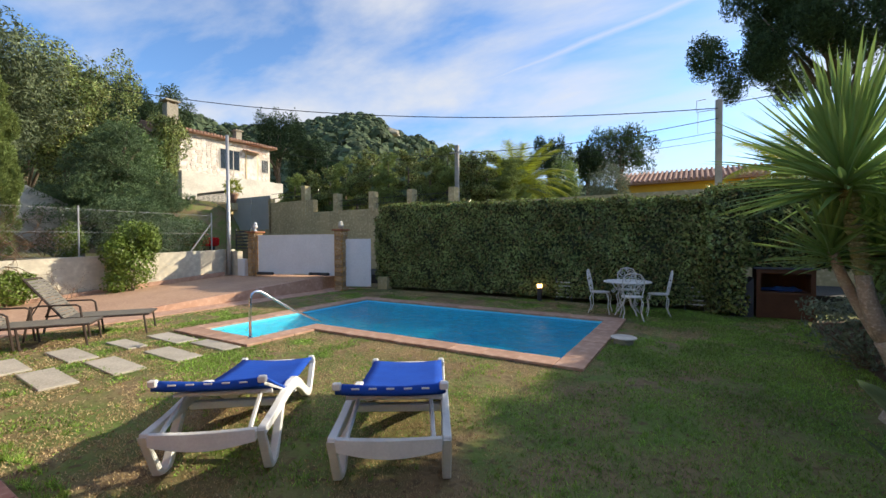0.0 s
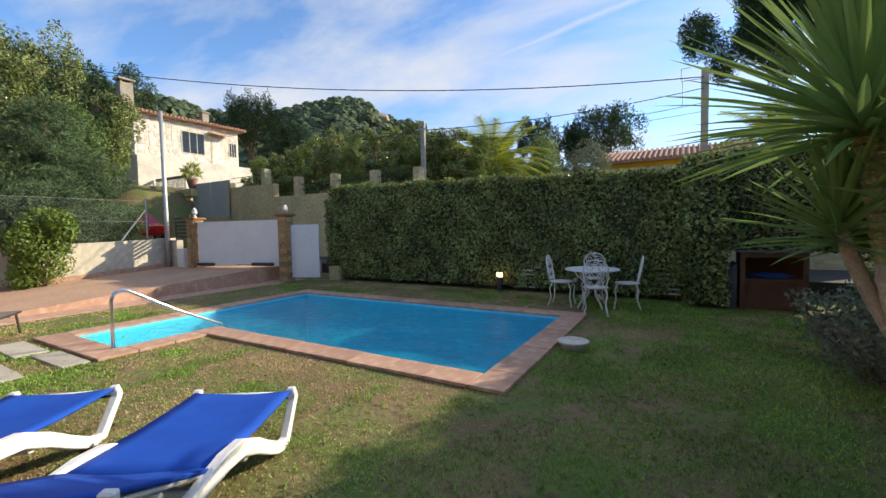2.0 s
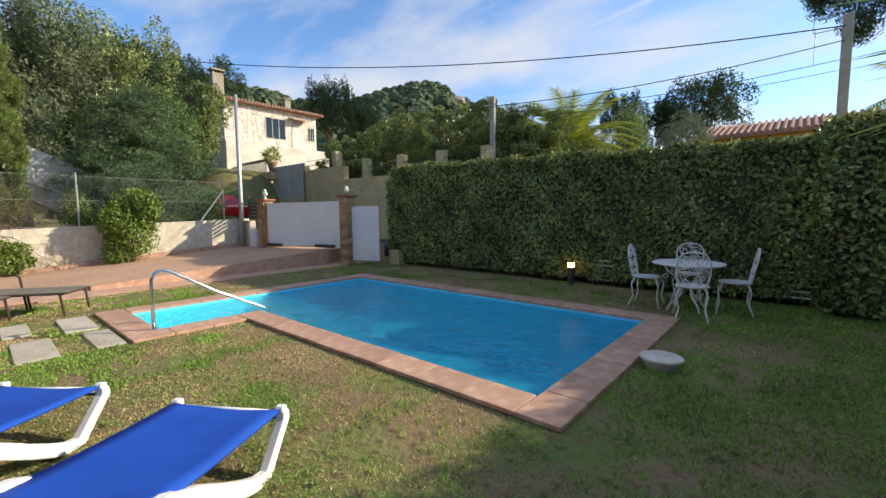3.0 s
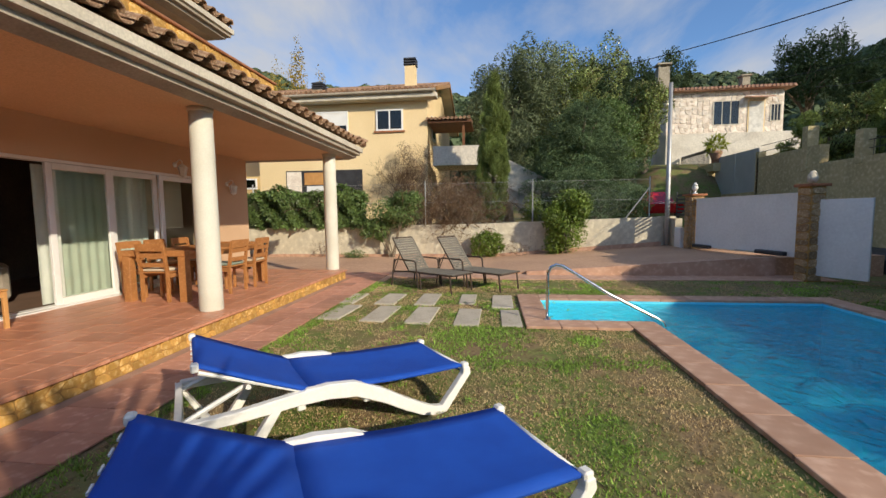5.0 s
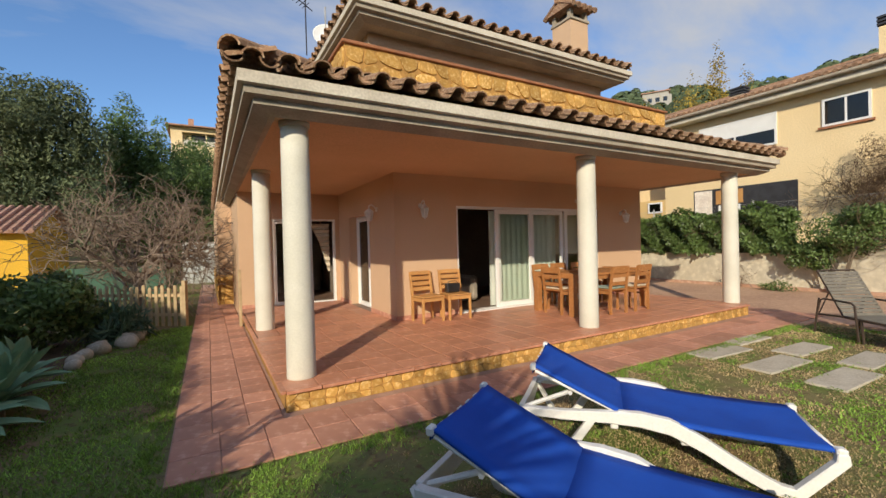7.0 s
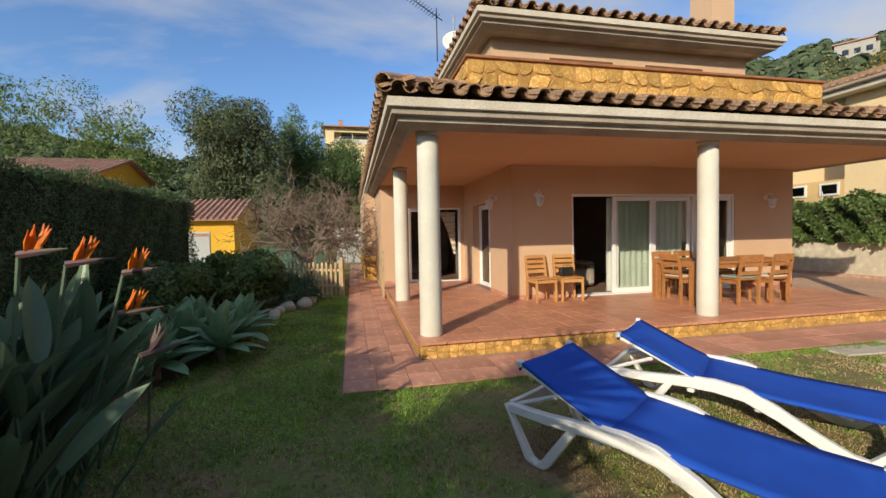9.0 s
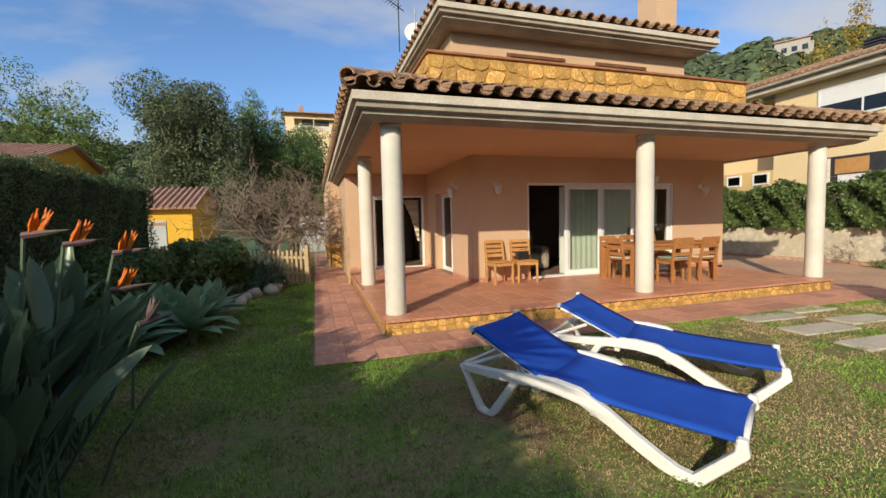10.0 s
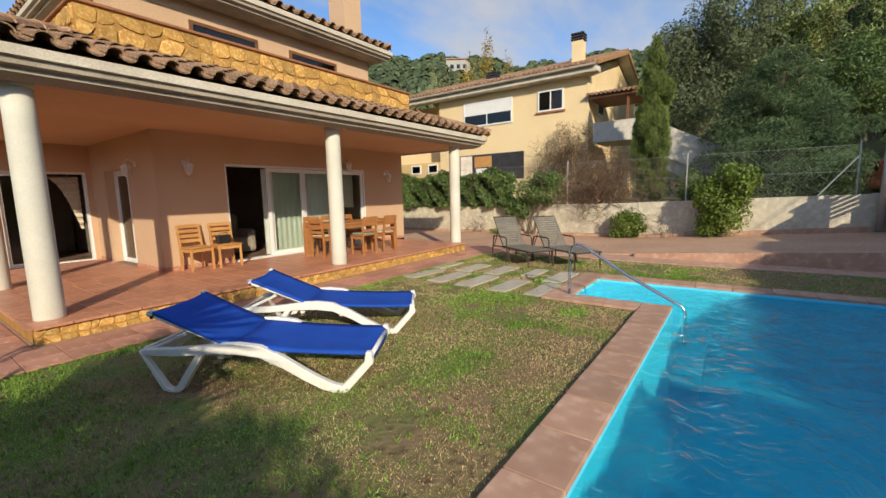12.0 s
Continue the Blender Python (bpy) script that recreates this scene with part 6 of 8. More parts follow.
part("strap", tube(B(), [(-0.12, 0.02, 0.15), (-0.07, 0.03, 0.21), (0.07, 0.03, 0.21), (0.12, 0.02, 0.15)], 0.006, 5), BLACK, bag)
ac = thing("armchair", pose(-5.05, -3.85, TZ), "beige upholstered armchair standing inside the open door", "armchair")
part("base", boxes((-0.4, -0.4, 0.05, 0.4, 0.4, 0.42), bevel=0.05), ARMCHAIR, ac)
part("backrest", boxes((-0.42, -0.45, 0.2, 0.42, -0.2, 0.95), bevel=0.07), ARMCHAIR, ac)
for s in (-1, 1):
    part("arm", boxes((s * 0.42 - 0.1, -0.4, 0.05, s * 0.42 + 0.1, 0.42, 0.6), bevel=0.06), ARMCHAIR, ac)


def wall_lantern(m, label="white iron wall lantern with clear panes"):
    """Fixed to a wall at y 0, standing out to +y."""
    t = thing("wall_lantern", m, label, "wall lamp", "wall lanterns")
    part("rose", lathe(B(), [(0.05, 0), (0.05, 0.012), (0.03, 0.02)], 12), WHITE_IRON, t).matrix_basis = pose(0, 0, 0, -90)
    part("arm", tube(B(), [(0, 0.01, 0.0), (0, 0.06, 0.06), (0, 0.11, 0.09), (0, 0.16, 0.06), (0, 0.16, 0.0)], 0.010, 6), WHITE_IRON, t)
    part("cap", lathe(B(), [(0.012, 0.02), (0.03, 0.0), (0.055, -0.02), (0.09, -0.05), (0.095, -0.06), (0.07, -0.062)], 6, (0, 0.16, 0)), WHITE_IRON, t)
    bm = lathe(B(), [(0.078, -0.062), (0.05, -0.20)], 6, (0, 0.16, 0))
    g = part("glazing", bm, LAMPGLASS, t)
    for i in range(6):
        a = i * math.pi / 3
        part("bar", tube(B(), [(0.082 * math.cos(a), 0.16 + 0.082 * math.sin(a), -0.062), (0.054 * math.cos(a), 0.16 + 0.054 * math.sin(a), -0.20)], 0.005, 4), WHITE_IRON, g)
    part("base", lathe(B(), [(0.06, -0.20), (0.06, -0.212), (0.02, -0.235), (0.012, -0.25)], 6, (0, 0.16, 0)), WHITE_IRON, t)
    return t


wl = wall_lantern(pose(-3.62, -2.40, 2.26))
copy_thing(wl, pose(-9.15, -2.40, 2.20))
copy_thing(wl, pose(-3.10, -3.25, 2.26, 0, 0, -90))
copy_thing(wl, pose(-7.62, -2.40, 2.46))
pb = thing("folded_gate", pose(-0.80, -4.9, 0.0), "weathered brown board gate standing at the terrace end", "gate")
part("board", boxes((0, -0.10, 0.02, 0.05, -0.005, 1.12), bevel=0.005), WOOD_PICKET, pb)
part("board", boxes((0, 0.005, 0.02, 0.05, 0.10, 1.15), bevel=0.005), WOOD_PICKET, pb)
for i in range(2):
    sk = thing("clothes_hook", pose(-0.80 + i * 0.33 * 0 , -7.6 - i * 0.4, 2.25), "small dark metal hook on the side wall", "hook")
    part("hook", tube(B(), [(-0.03, 0, 0), (0.1, 0, 0), (0.12, 0, 0.06)], 0.008, 5), GREY_DARK, sk)

# ---- small garden things ----
bl = thing("bollard_light", pose(-3.26, 10.84, 0), "short grey bollard garden light, lit", "garden light")
part("post", boxes((-0.055, -0.055, 0, 0.055, 0.055, 0.34), bevel=0.005), GREY_DARK, bl)
part("lamp", boxes((-0.05, -0.05, 0.341, 0.05, 0.05, 0.44)), LAMP_LIT, bl, "glowing lamp glass")
part("cap", boxes((-0.06, -0.06, 0.441, 0.06, 0.06, 0.465), bevel=0.005), GREY_DARK, bl)
ts = thing("round_plinth", pose(-0.72, 7.02, 0), "squat round concrete block with a white disc beside the pool", "plinth")
part("block", lathe(B(), [(0.13, 0), (0.14, 0.03), (0.13, 0.08), (0.11, 0.085)], 20), CONCRETE, ts, smooth=True)
part("disc", lathe(B(), [(0.17, 0.086), (0.185, 0.092), (0.185, 0.108), (0.17, 0.114)], 28), CEMENT_PALE, ts)
SLABS = ((-7.62, 1.03, -6.78, 1.34, -2), (-6.66, 1.16, -5.74, 1.50, -4), (-7.62, 1.70, -6.76, 2.04, -3), (-6.62, 1.82, -5.68, 2.16, -3), (-7.66, 2.36, -6.74, 2.69, -1), (-6.58, 2.44, -5.62, 2.79, -2), (-7.62, 3.06, -6.86, 3.33, 0), (-6.50, 3.10, -5.56, 3.44, -1), (-7.58, 3.60, -6.60, 3.93, -1), (-6.46, 3.72, -5.56, 3.99, 0))
for i, (a, b2, c, d, r) in enumerate(SLABS):
    s = thing("stepping_slab", pose((a + c) / 2, (b2 + d) / 2, 0, 0, 0, r), "pale rough limestone stepping slab sunk in the grass", "stepping stone", "stepping slabs")
    bm = boxes((-(c - a) / 2, -(d - b2) / 2, -0.03, (c - a) / 2, (d - b2) / 2, 0.022), bevel=0.007)
    for v in bm.verts:
        v.co.x += 0.012 * noise.noise(v.co * 5 + Vector((i, 0, 0)))
        v.co.y += 0.012 * noise.noise(v.co * 5 + Vector((0, i, 0)))
    part("slab", bm, SLAB, s)

ph = thing("kennel", pose(1.25, 10.9, 0), "low wooden hutch with a glazed upper half beside grey canvas", "hutch")
part("side_canvas", prism(B(), [(-0.42, 0.0), (-0.04, 0.0), (-0.04, 0.78), (-0.22, 0.62)], "y", -0.25, 0.5), CANVAS, ph)
WOOD_HUT = mat("reddish_hutch_wood", (0.13, 0.055, 0.027), (0.10, 0.042, 0.02), rough=0.6, scale=5, fine=40, bump=0.15)
part("frame", boxes((0, -0.3, 0, 0.07, -0.22, 0.98), (0.83, -0.3, 0, 0.90, -0.22, 0.98), (0.07, -0.3, 0.90, 0.83, -0.22, 0.98), (0.07, -0.3, 0.47, 0.83, -0.22, 0.53)), WOOD_HUT, ph)
part("lower_panel", boxes((0.07, -0.27, 0.02, 0.83, -0.24, 0.47)), WOOD_HUT, ph)
part("back", boxes((0, 0.4, 0, 0.9, 0.43, 0.98), (0, -0.22, 0, 0.03, 0.4, 0.98), (0.87, -0.22, 0, 0.9, 0.4, 0.98)), WOOD_BROWN, ph)
part("roof", boxes((-0.05, -0.34, 0.981, 0.95, 0.46, 1.01), bevel=0.005), CANVAS, ph)
bt = thing("blue_tarpaulin", pose(1.35, 10.75, 0.55), "crumpled bright blue cloth lying in the hutch", "cloth")
bm = B()
bmesh.ops.create_icosphere(bm, subdivisions=3, radius=0.2)
for v in bm.verts:
    v.co = Vector((v.co.x * 1.7, v.co.y * 0.5, max(-0.01, v.co.z * 0.35))) + v.co.normalized() * 0.05 * noise.noise(v.co * 9)
    v.co.z = max(v.co.z, -0.02)
bt.location = (1.68, 10.9, 0.55)
part("cloth", bm, BLUE_THING, bt)
part("shelf", boxes((0.04, -0.20, 0.50, 0.86, 0.39, 0.525)), WOOD_BROWN, ph)
for x0, x1, z0, y in ((0.02, 0.40, 0.12, 11.03), (-2.9, -2.5, 0.10, 11.05)):
    ld = thing("low_lattice_fence", pose((x0 + x1) / 2, y, 0), "low weathered white slatted panel showing through the hedge", "fence panel")
    w = (x1 - x0) / 2
    for i in range(5):
        part("slat", boxes((-w, 0, z0 + i * 0.095, w, 0.02, z0 + i * 0.095 + 0.022)), WHITE_IRON, ld)
    for s in (-1, 1):
        part("upright", boxes((s * w - 0.02, 0.021, 0, s * w + 0.02, 0.045, z0 + 0.5)), GREY_DARK, ld)

# ---- picket fence ----
pf = thing("picket_fence", pose(0.22, -5.62, 0, 0, 0, math.degrees(math.atan2(-1.5, 1.96))), "weathered wooden picket fence along the flower bed", "fence")
for i in range(17):
    h = 0.84 + 0.03 * math.sin(i * 2.3)
    w = 0.07
    bm = prism(B(), [(0, 0.02), (w, 0.02), (w, h - 0.03), (w * 0.75, h), (w * 0.25, h), (0, h - 0.03)], "y", 0.0, 0.02)
    p = part("picket", bm, WOOD_PICKET, pf)
    p.matrix_basis = pose(i * 0.145, 0.0, 0, 0, 0.6 * math.sin(i * 3.1), 0)
for z in (0.22, 0.62):
    part("rail", boxes((-0.02, -0.035, z, 2.45, -0.003, z + 0.06)), WOOD_PICKET, pf)
for x in (-0.05, 2.46):
    part("post", boxes((x, -0.06, 0, x + 0.08, 0.02, 0.95), bevel=0.005), WOOD_PICKET, pf)


# ---- outbuildings behind the garden ----
def shed(name, m, w, d, h, rise, label, door_=True):
    """Front at y 0 facing +y, from x 0 to w; ridge along x."""
    t = thing(name, m, label, "shed")
    part("wall", boxes((0, -d, 0, w, 0, h)), STUCCO_OCHRE, t)
    bm = prism(B(), [(0, h), (-d, h), (-d / 2, h + rise)], "x", 0.0, w)
    for v in bm.verts:
        pass
    part("gable", bm, STUCCO_OCHRE, t)
    bm = prism(B(), [(0.35, h - 0.10), (0.35, h - 0.04), (-d / 2, h + rise + 0.08), (-d - 0.35, h - 0.04), (-d - 0.35, h - 0.10), (-d / 2, h + rise + 0.01)], "x", -0.2, w + 0.2)
    part("roof_deck", bm, ROOF_PINK, t)
    bm = B()
    k = int((w + 0.4) / 0.24)
    for i in range(k + 1):
        x = -0.2 + i * 0.24
        tube(bm, [(x, 0.38, h - 0.03), (x, -d / 2, h + rise + 0.11)], 0.07, 6)
        tube(bm, [(x, -d - 0.38, h - 0.03), (x, -d / 2, h + rise + 0.11)], 0.07, 6)
    part("roof_tiles", bm, ROOF_PINK, t, "", "stuff")
    if door_:
        g = part("garage_door", boxes((0.95, 0.002, 0.02, w - 0.7, 0.03, h - 0.55)), GATE_GREY, t, "grey roller garage door")
        for i in range(10):
            part("slat", boxes((0.97, 0.032, 0.05 + i * 0.16, w - 0.72, 0.042, 0.17 + i * 0.16)), GATE_GREY, g)
        part("sign", boxes((1.0, 0.032, h - 0.75, 1.5, 0.05, h - 0.62)), ROOF_PINK, t)
    return t


shed("garden_shed", pose(4.85, -14.0, 0.0), 4.6, 4.5, 2.35, 0.85, "ochre garage with a pink tiled roof behind the garden")
shed("ochre_house", pose(10.6, -15.0, 0.0), 7.0, 6.0, 4.25, 1.05, "ochre house with a tiled roof behind the hedge", False)
gs = thing("greenhouse_gate", pose(-0.55, -18.2, 0.0), "pale grey metal and glass panels closing the path", "gate")
for j in range(3):
    for i in range(4):
        part("panel", boxes((0.02 + j * 0.44, 0, 0.05 + i * 0.46, 0.43 + j * 0.44, 0.03, 0.47 + i * 0.46), bevel=0.004), GATE_GREY, gs)
part("frame", boxes((-0.03, -0.04, 0, 1.36, -0.002, 1.95)), CONCRETE, gs)
gf = thing("green_fence", pose(1.0, -12.0, 0.0), "low green mesh fence along the bed", "fence")
GATE_GREEN = mat("green_mesh", (0.06, 0.14, 0.09), rough=0.6, bump=0.1)
for i in range(6):
    part("post", tube(B(), [(i * 0.5, 0, 0), (i * 0.5, 0, 1.2)], 0.02, 6), GATE_GREEN, gf)
part("mesh", boxes((0, 0.021, 0.05, 2.5, 0.03, 1.1)), GATE_GREEN, gf)
fh = thing("hillside_house", pose(0.5, -45.0, 11.4), "far ochre house with an arched loggia among the trees", "house")
part("wall", boxes((-3.5, -6, -6, 2.2, -0.6, 2.7), (1.2, -0.6, -6, 2.2, 0, 2.7), (-3.5, -0.6, 2.2, 1.2, 0, 2.7), (-3.5, -0.6, -6, 1.2, 0, 0.9)), STUCCO_YELLOW, fh)
part("balcony_rail", boxes((-3.4, 0.01, 0.9, 1.1, 0.06, 1.4)), CEMENT_PALE, fh)
# dark sheet on the back wall darkens the loggia like deep shade
part("loggia_shade", boxes((-2.6, -0.598, 0.9, 0.4, -0.55, 2.1)), GREY_DARK, fh, "dark panel standing for the shade inside the loggia")
part("awning_pole", tube(B(), [(-0.9, 0.03, 0.9), (-0.9, 0.03, 2.2)], 0.05, 6), STUCCO_YELLOW, fh)
part("roof", prism(B(), [(0.6, 2.7), (0.6, 2.82), (-3, 3.3), (-6.6, 2.82), (-6.6, 2.7)], "x", -4, 2.6), ROOF_PINK, fh)
part("chimney", boxes((0.2, -2, 3, 0.7, -1.5, 4.0)), ROOF_PINK, fh)
vh = thing("hilltop_villa", pose(-166.4, -105.3, 60.5, 0, 0, 123.7), "far pale villa with dark windows on the wooded hilltop", "house")
part("wall", boxes((-8, 0, -6, 8, 6, 1.6), (-3, 0.3, 1.6, 7, 6, 3.2)), CONCRETE, vh)
for i in range(5):
    part("window", boxes((-6.8 + i * 2.9, -0.06, -0.9, -5.2 + i * 2.9, -0.01, 0.9)), GLASS_DARK, vh)
part("roof", boxes((-3.6, -0.3, 3.2, 7.6, 6.6, 3.6)), ROOF_PINK, vh)
oh = thing("valley_house", pose(-3.2, 25.0, 2.4), "ochre house with a ribbed clay roof seen over the hedge", "house")
part("wall", boxes((0, 0, -1, 6, 5, 2.2)), STUCCO_OCHRE, oh)
part("roof", prism(B(), [(-0.4, 2.15), (-0.4, 2.25), (2.5, 3.1), (5.4, 2.25), (5.4, 2.15)], "x", -0.4, 6.4), ROOF_PINK, oh)
bm = B()
for i in range(29):
    tube(bm, [(-0.35 + i * 0.24, -0.45, 2.27), (-0.35 + i * 0.24, 2.5, 3.15)], 0.07, 6)
part("roof_tiles", bm, ROOF_PINK, oh, "", "stuff")
car = thing("parked_car", pose(-21.5, 10.9, 1.05, 0, 0, 10), "red car parked behind the neighbour's hedge", "car")
bm = prism(B(), [(-1.9, 0.35), (1.9, 0.35), (1.95, 0.75), (1.2, 0.9), (0.6, 1.35), (-1.0, 1.38), (-1.7, 0.95), (-1.95, 0.85)], "y", -0.8, 0.8)
bmesh.ops.bevel(bm, geom=bm.edges[:], offset=0.06, segments=2, affect="EDGES")
part("body", bm, RED, car, smooth=False)
for x in (-1.2, 1.2):
    for y in (-0.75, 0.75):
        w = part("wheel", tube(B(), [(x, y - 0.1, 0.32), (x, y + 0.1, 0.32)], 0.32, 20), GREY_DARK, car)
        part("rim", tube(B(), [(x, y - 0.11, 0.32), (x, y + 0.11, 0.32)], 0.18, 14), GALV, w)
part("windscreen", boxes((-0.9, -0.82, 0.95, 0.5, 0.82, 1.27), bevel=0.02), GLASS_DARK, car)


# ---- hedges ----
LUMP = [0.07]


def face_points(x0, y0, z0, x1, y1, z1, n, rng, faces="xXyYZ"):
    """Points with normals on the faces of a block, with soft lumps."""
    dx, dy, dz = x1 - x0, y1 - y0, z1 - z0
    area = {"x": dy * dz, "X": dy * dz, "y": dx * dz, "Y": dx * dz, "Z": dx * dy}
    tot = sum(area[f] for f in faces)
    PP, NN = [], []
    for f in faces:
        k = int(n * area[f] / tot)
        u, v = rng.uniform(0, 1, k), rng.uniform(0, 1, k)
        if f in "xX":
            P = np.stack([np.full(k, x0 if f == "x" else x1), y0 + dy * u, z0 + dz * v], 1)
            N = np.tile([(-1.0 if f == "x" else 1.0), 0, 0.15], (k, 1))
        elif f in "yY":
            P = np.stack([x0 + dx * u, np.full(k, y0 if f == "y" else y1), z0 + dz * v], 1)
            N = np.tile([0, (-1.0 if f == "y" else 1.0), 0.15], (k, 1))
        else:
            P = np.stack([x0 + dx * u, y0 + dy * v, np.full(k, z1)], 1)
            N = np.tile([0, 0, 1.0], (k, 1))
        PP.append(P)
        NN.append(N)
    P, N = np.concatenate(PP), np.concatenate(NN)
    w = LUMP[0] * (np.sin(P[:, 0] * 3.1 + P[:, 2] * 2.3) * np.sin(P[:, 1] * 2.7 + P[:, 2] * 3.7 + 1) + 0.6 * np.sin(P[:, 0] * 7.3 + P[:, 1] * 8.1 + P[:, 2] * 6.1))
    P = P + N * (w + np.where(rng.uniform(0, 1, len(P)) < 0.06, 0.05, 0) - np.abs(rng.normal(0, 0.07, len(P))))[:, None]
    return P, N


def hedge(name, label, blk, n, ln, wd, material, seed, faces="xXyYZ", spread=0.55, up=0.0, tilt=0.0, group=""):
    rng = np.random.default_rng(seed)
    x0, y0, z0, x1, y1, z1 = blk
    t = thing(name, pose(0, 0, 0), label, "hedge", group)
    P, N = face_points(*blk, n, rng, faces)
    k = (P[:, 0] - x0) / (x1 - x0)
    P[:, 2] *= 1 + tilt * (1 - k)
    V, F = leaves_at(P, N, ln, wd, rng, up, spread)
    finish("foliage", np_mesh("foliage", V, F), material, t)
    # dark block behind the leaves stands in for the hedge's inner shade
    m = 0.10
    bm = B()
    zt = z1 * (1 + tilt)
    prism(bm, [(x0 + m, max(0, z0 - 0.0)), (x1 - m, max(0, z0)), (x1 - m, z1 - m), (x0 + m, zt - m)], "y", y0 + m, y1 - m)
    part("shade_core", bm, L_HEDGE_CORE, t)
    return t


hedge("laurel_hedge", "tall clipped dark green laurel hedge behind the pool", (-8.75, 11.0, 0.12, 0.75, 12.1, 2.50), 56000, 0.09, 0.046, L_HEDGE, 11, "xyZ", tilt=0.11)
hedge("corner_hedge", "dark ivy-grown hedge in the corner of the lawn", (0.42, 10.45, 0.08, 1.05, 11.9, 2.62), 11000, 0.085, 0.05, L_HEDGE, 12, "xXyZ")
hedge("ivy_canopy", "dark ivy mass hanging over the wooden hutch", (1.0, 10.75, 1.0, 3.4, 12.0, 2.75), 12000, 0.085, 0.05, L_HEDGE, 13, "xyZ")
hedge("boundary_hedge", "dark mixed hedge along the side of the lawn", (3.0, 3.6, 0.05, 3.9, 7.9, 2.30), 13000, 0.09, 0.045, L_SHRUB, 14, "xyYZ")
# height of this stretch is set to cast the wanted shade on the lawn
LUMP[0] = 0.16
hedge("boundary_hedge", "taller overgrown dark hedge near the lawn corner, raised to shade it", (3.05, 7.9, 0.05, 4.0, 11.5, 2.90), 14000, 0.10, 0.05, L_SHRUB, 18, "xyYZ")
LUMP[0] = 0.07
hedge("conifer_hedge", "tall clipped green conifer hedge beside the flower bed", (3.55, -5.6, 0.05, 4.6, 3.5, 2.45), 46000, 0.085, 0.02, L_CONIFER, 15, "xyYZ", up=0.35)
LUMP[0] = 0.2
hedge("ivy_hedge", "leafy ivy spilling over the cream retaining wall", (-14.95, -9.5, 1.05, -14.35, -0.9, 2.25), 22000, 0.13, 0.085, L_SHRUB, 16, "XyYZ", 0.6)
LUMP[0] = 0.07
hedge("laurel_hedge_end", "rounded bulging end of the laurel hedge at the side gate", (-9.02, 11.05, 0.35, -8.6, 12.0, 2.35), 5200, 0.075, 0.042, L_HEDGE, 17, "xyYZ")


def shrub(name, label, x, y, z, blobs, n, ln, wd, material, seed, stems=5, category="shrub", spread=0.7, per=6, size=0.45, group=""):
    rng = np.random.default_rng(seed)
    t = thing(name, pose(x, y, z), label, category, group)
    bm = B()
    for i in range(stems):
        a = rng.uniform(0, 6.28)
        b2 = blobs[rng.integers(len(blobs))]
        e = Vector((b2[0] + rng.normal() * b2[3] * 0.3, b2[1] + rng.normal() * b2[4] * 0.3, b2[2]))
        tube(bm, [(0.05 * math.cos(a), 0.05 * math.sin(a), -0.05), (e.x * 0.4, e.y * 0.4, e.z * 0.5), e], [0.02, 0.014, 0.006], 5)
    part("stems", bm, BARK, t)
    crown("foliage", clumps(blobs, per, rng, size) + list(blobs), n, ln, wd, material, t, rng, spread, 0.1, 0.3)
    return t


shrub("wall_shrub", "small round bright green shrub at the foot of the wall", -14.1, 3.35, 0.05, [(0, 0, 0.42, 0.36, 0.50, 0.42)], 2600, 0.09, 0.05, L_BRIGHT, 21)
shrub("tall_wall_shrub", "tall loose yellow-green shrub against the cream wall", -13.95, 5.95, 0.15, [(0, 0, 0.75, 0.5, 0.66, 0.75), (-0.1, 0.1, 1.55, 0.45, 0.55, 0.55), (0, -0.35, 1.1, 0.4, 0.45, 0.5)], 8200, 0.10, 0.055, L_BRIGHT, 22)
shrub("dwarf_shrub", "very small green cushion plant at the wall", -13.9, -1.0, 0.02, [(0, 0, 0.12, 0.2, 0.4, 0.16)], 600, 0.06, 0.03, L_SHRUB, 23)
shrub("climbing_shrub", "straggling green climber on the cream wall", -14.1, 0.2, 0.0, [(0, 0.1, 1.55, 0.45, 1.0, 0.55), (0, -0.5, 1.0, 0.3, 0.5, 0.4), (0, 0.6, 1.9, 0.4, 0.5, 0.35)], 7500, 0.085, 0.05, L_SHRUB, 24, 12)
shrub("gold_shrub", "yellow-green shrub behind the chain-link fence", -15.4, 5.0, 1.05, [(0, 0, 0.6, 0.4, 0.35, 0.6)], 1500, 0.09, 0.04, L_BRIGHT, 25)
shrub("brush_shrub", "tangled green brush behind the chain-link fence", -15.4, 7.4, 1.05, [(0, 0, 0.6, 0.6, 1.5, 0.7), (-0.3, 1.0, 0.9, 0.5, 0.8, 0.6), (0, -1.2, 1.0, 0.5, 0.6, 0.9)], 9000, 0.10, 0.03, L_CONIFER, 26, 9)
shrub("spotted_shrub", "low grey-green variegated shrub at the lawn's edge", 1.95, 7.2, 0.0, [(0, 0, 0.45, 0.6, 0.9, 0.45), (0.2, -1.2, 0.4, 0.45, 0.7, 0.4)], 4600, 0.06, 0.035, L_GREY, 27, 9)
shrub("dark_shrub", "dark evergreen shrub in the bed behind the yucca", 2.6, 5.6, 0.0, [(0, 0, 0.8, 0.6, 1.5, 0.9)], 6000, 0.09, 0.05, L_SHRUB, 28, 9)
shrub("rounded_shrub", "rounded dark green shrub by the picket fence", 2.35, -4.55, 0.0, [(0, 0, 0.62, 0.85, 0.95, 0.62), (-0.35, -0.3, 0.9, 0.45, 0.5, 0.4)], 9500, 0.10, 0.06, L_SHRUB, 29, 9)
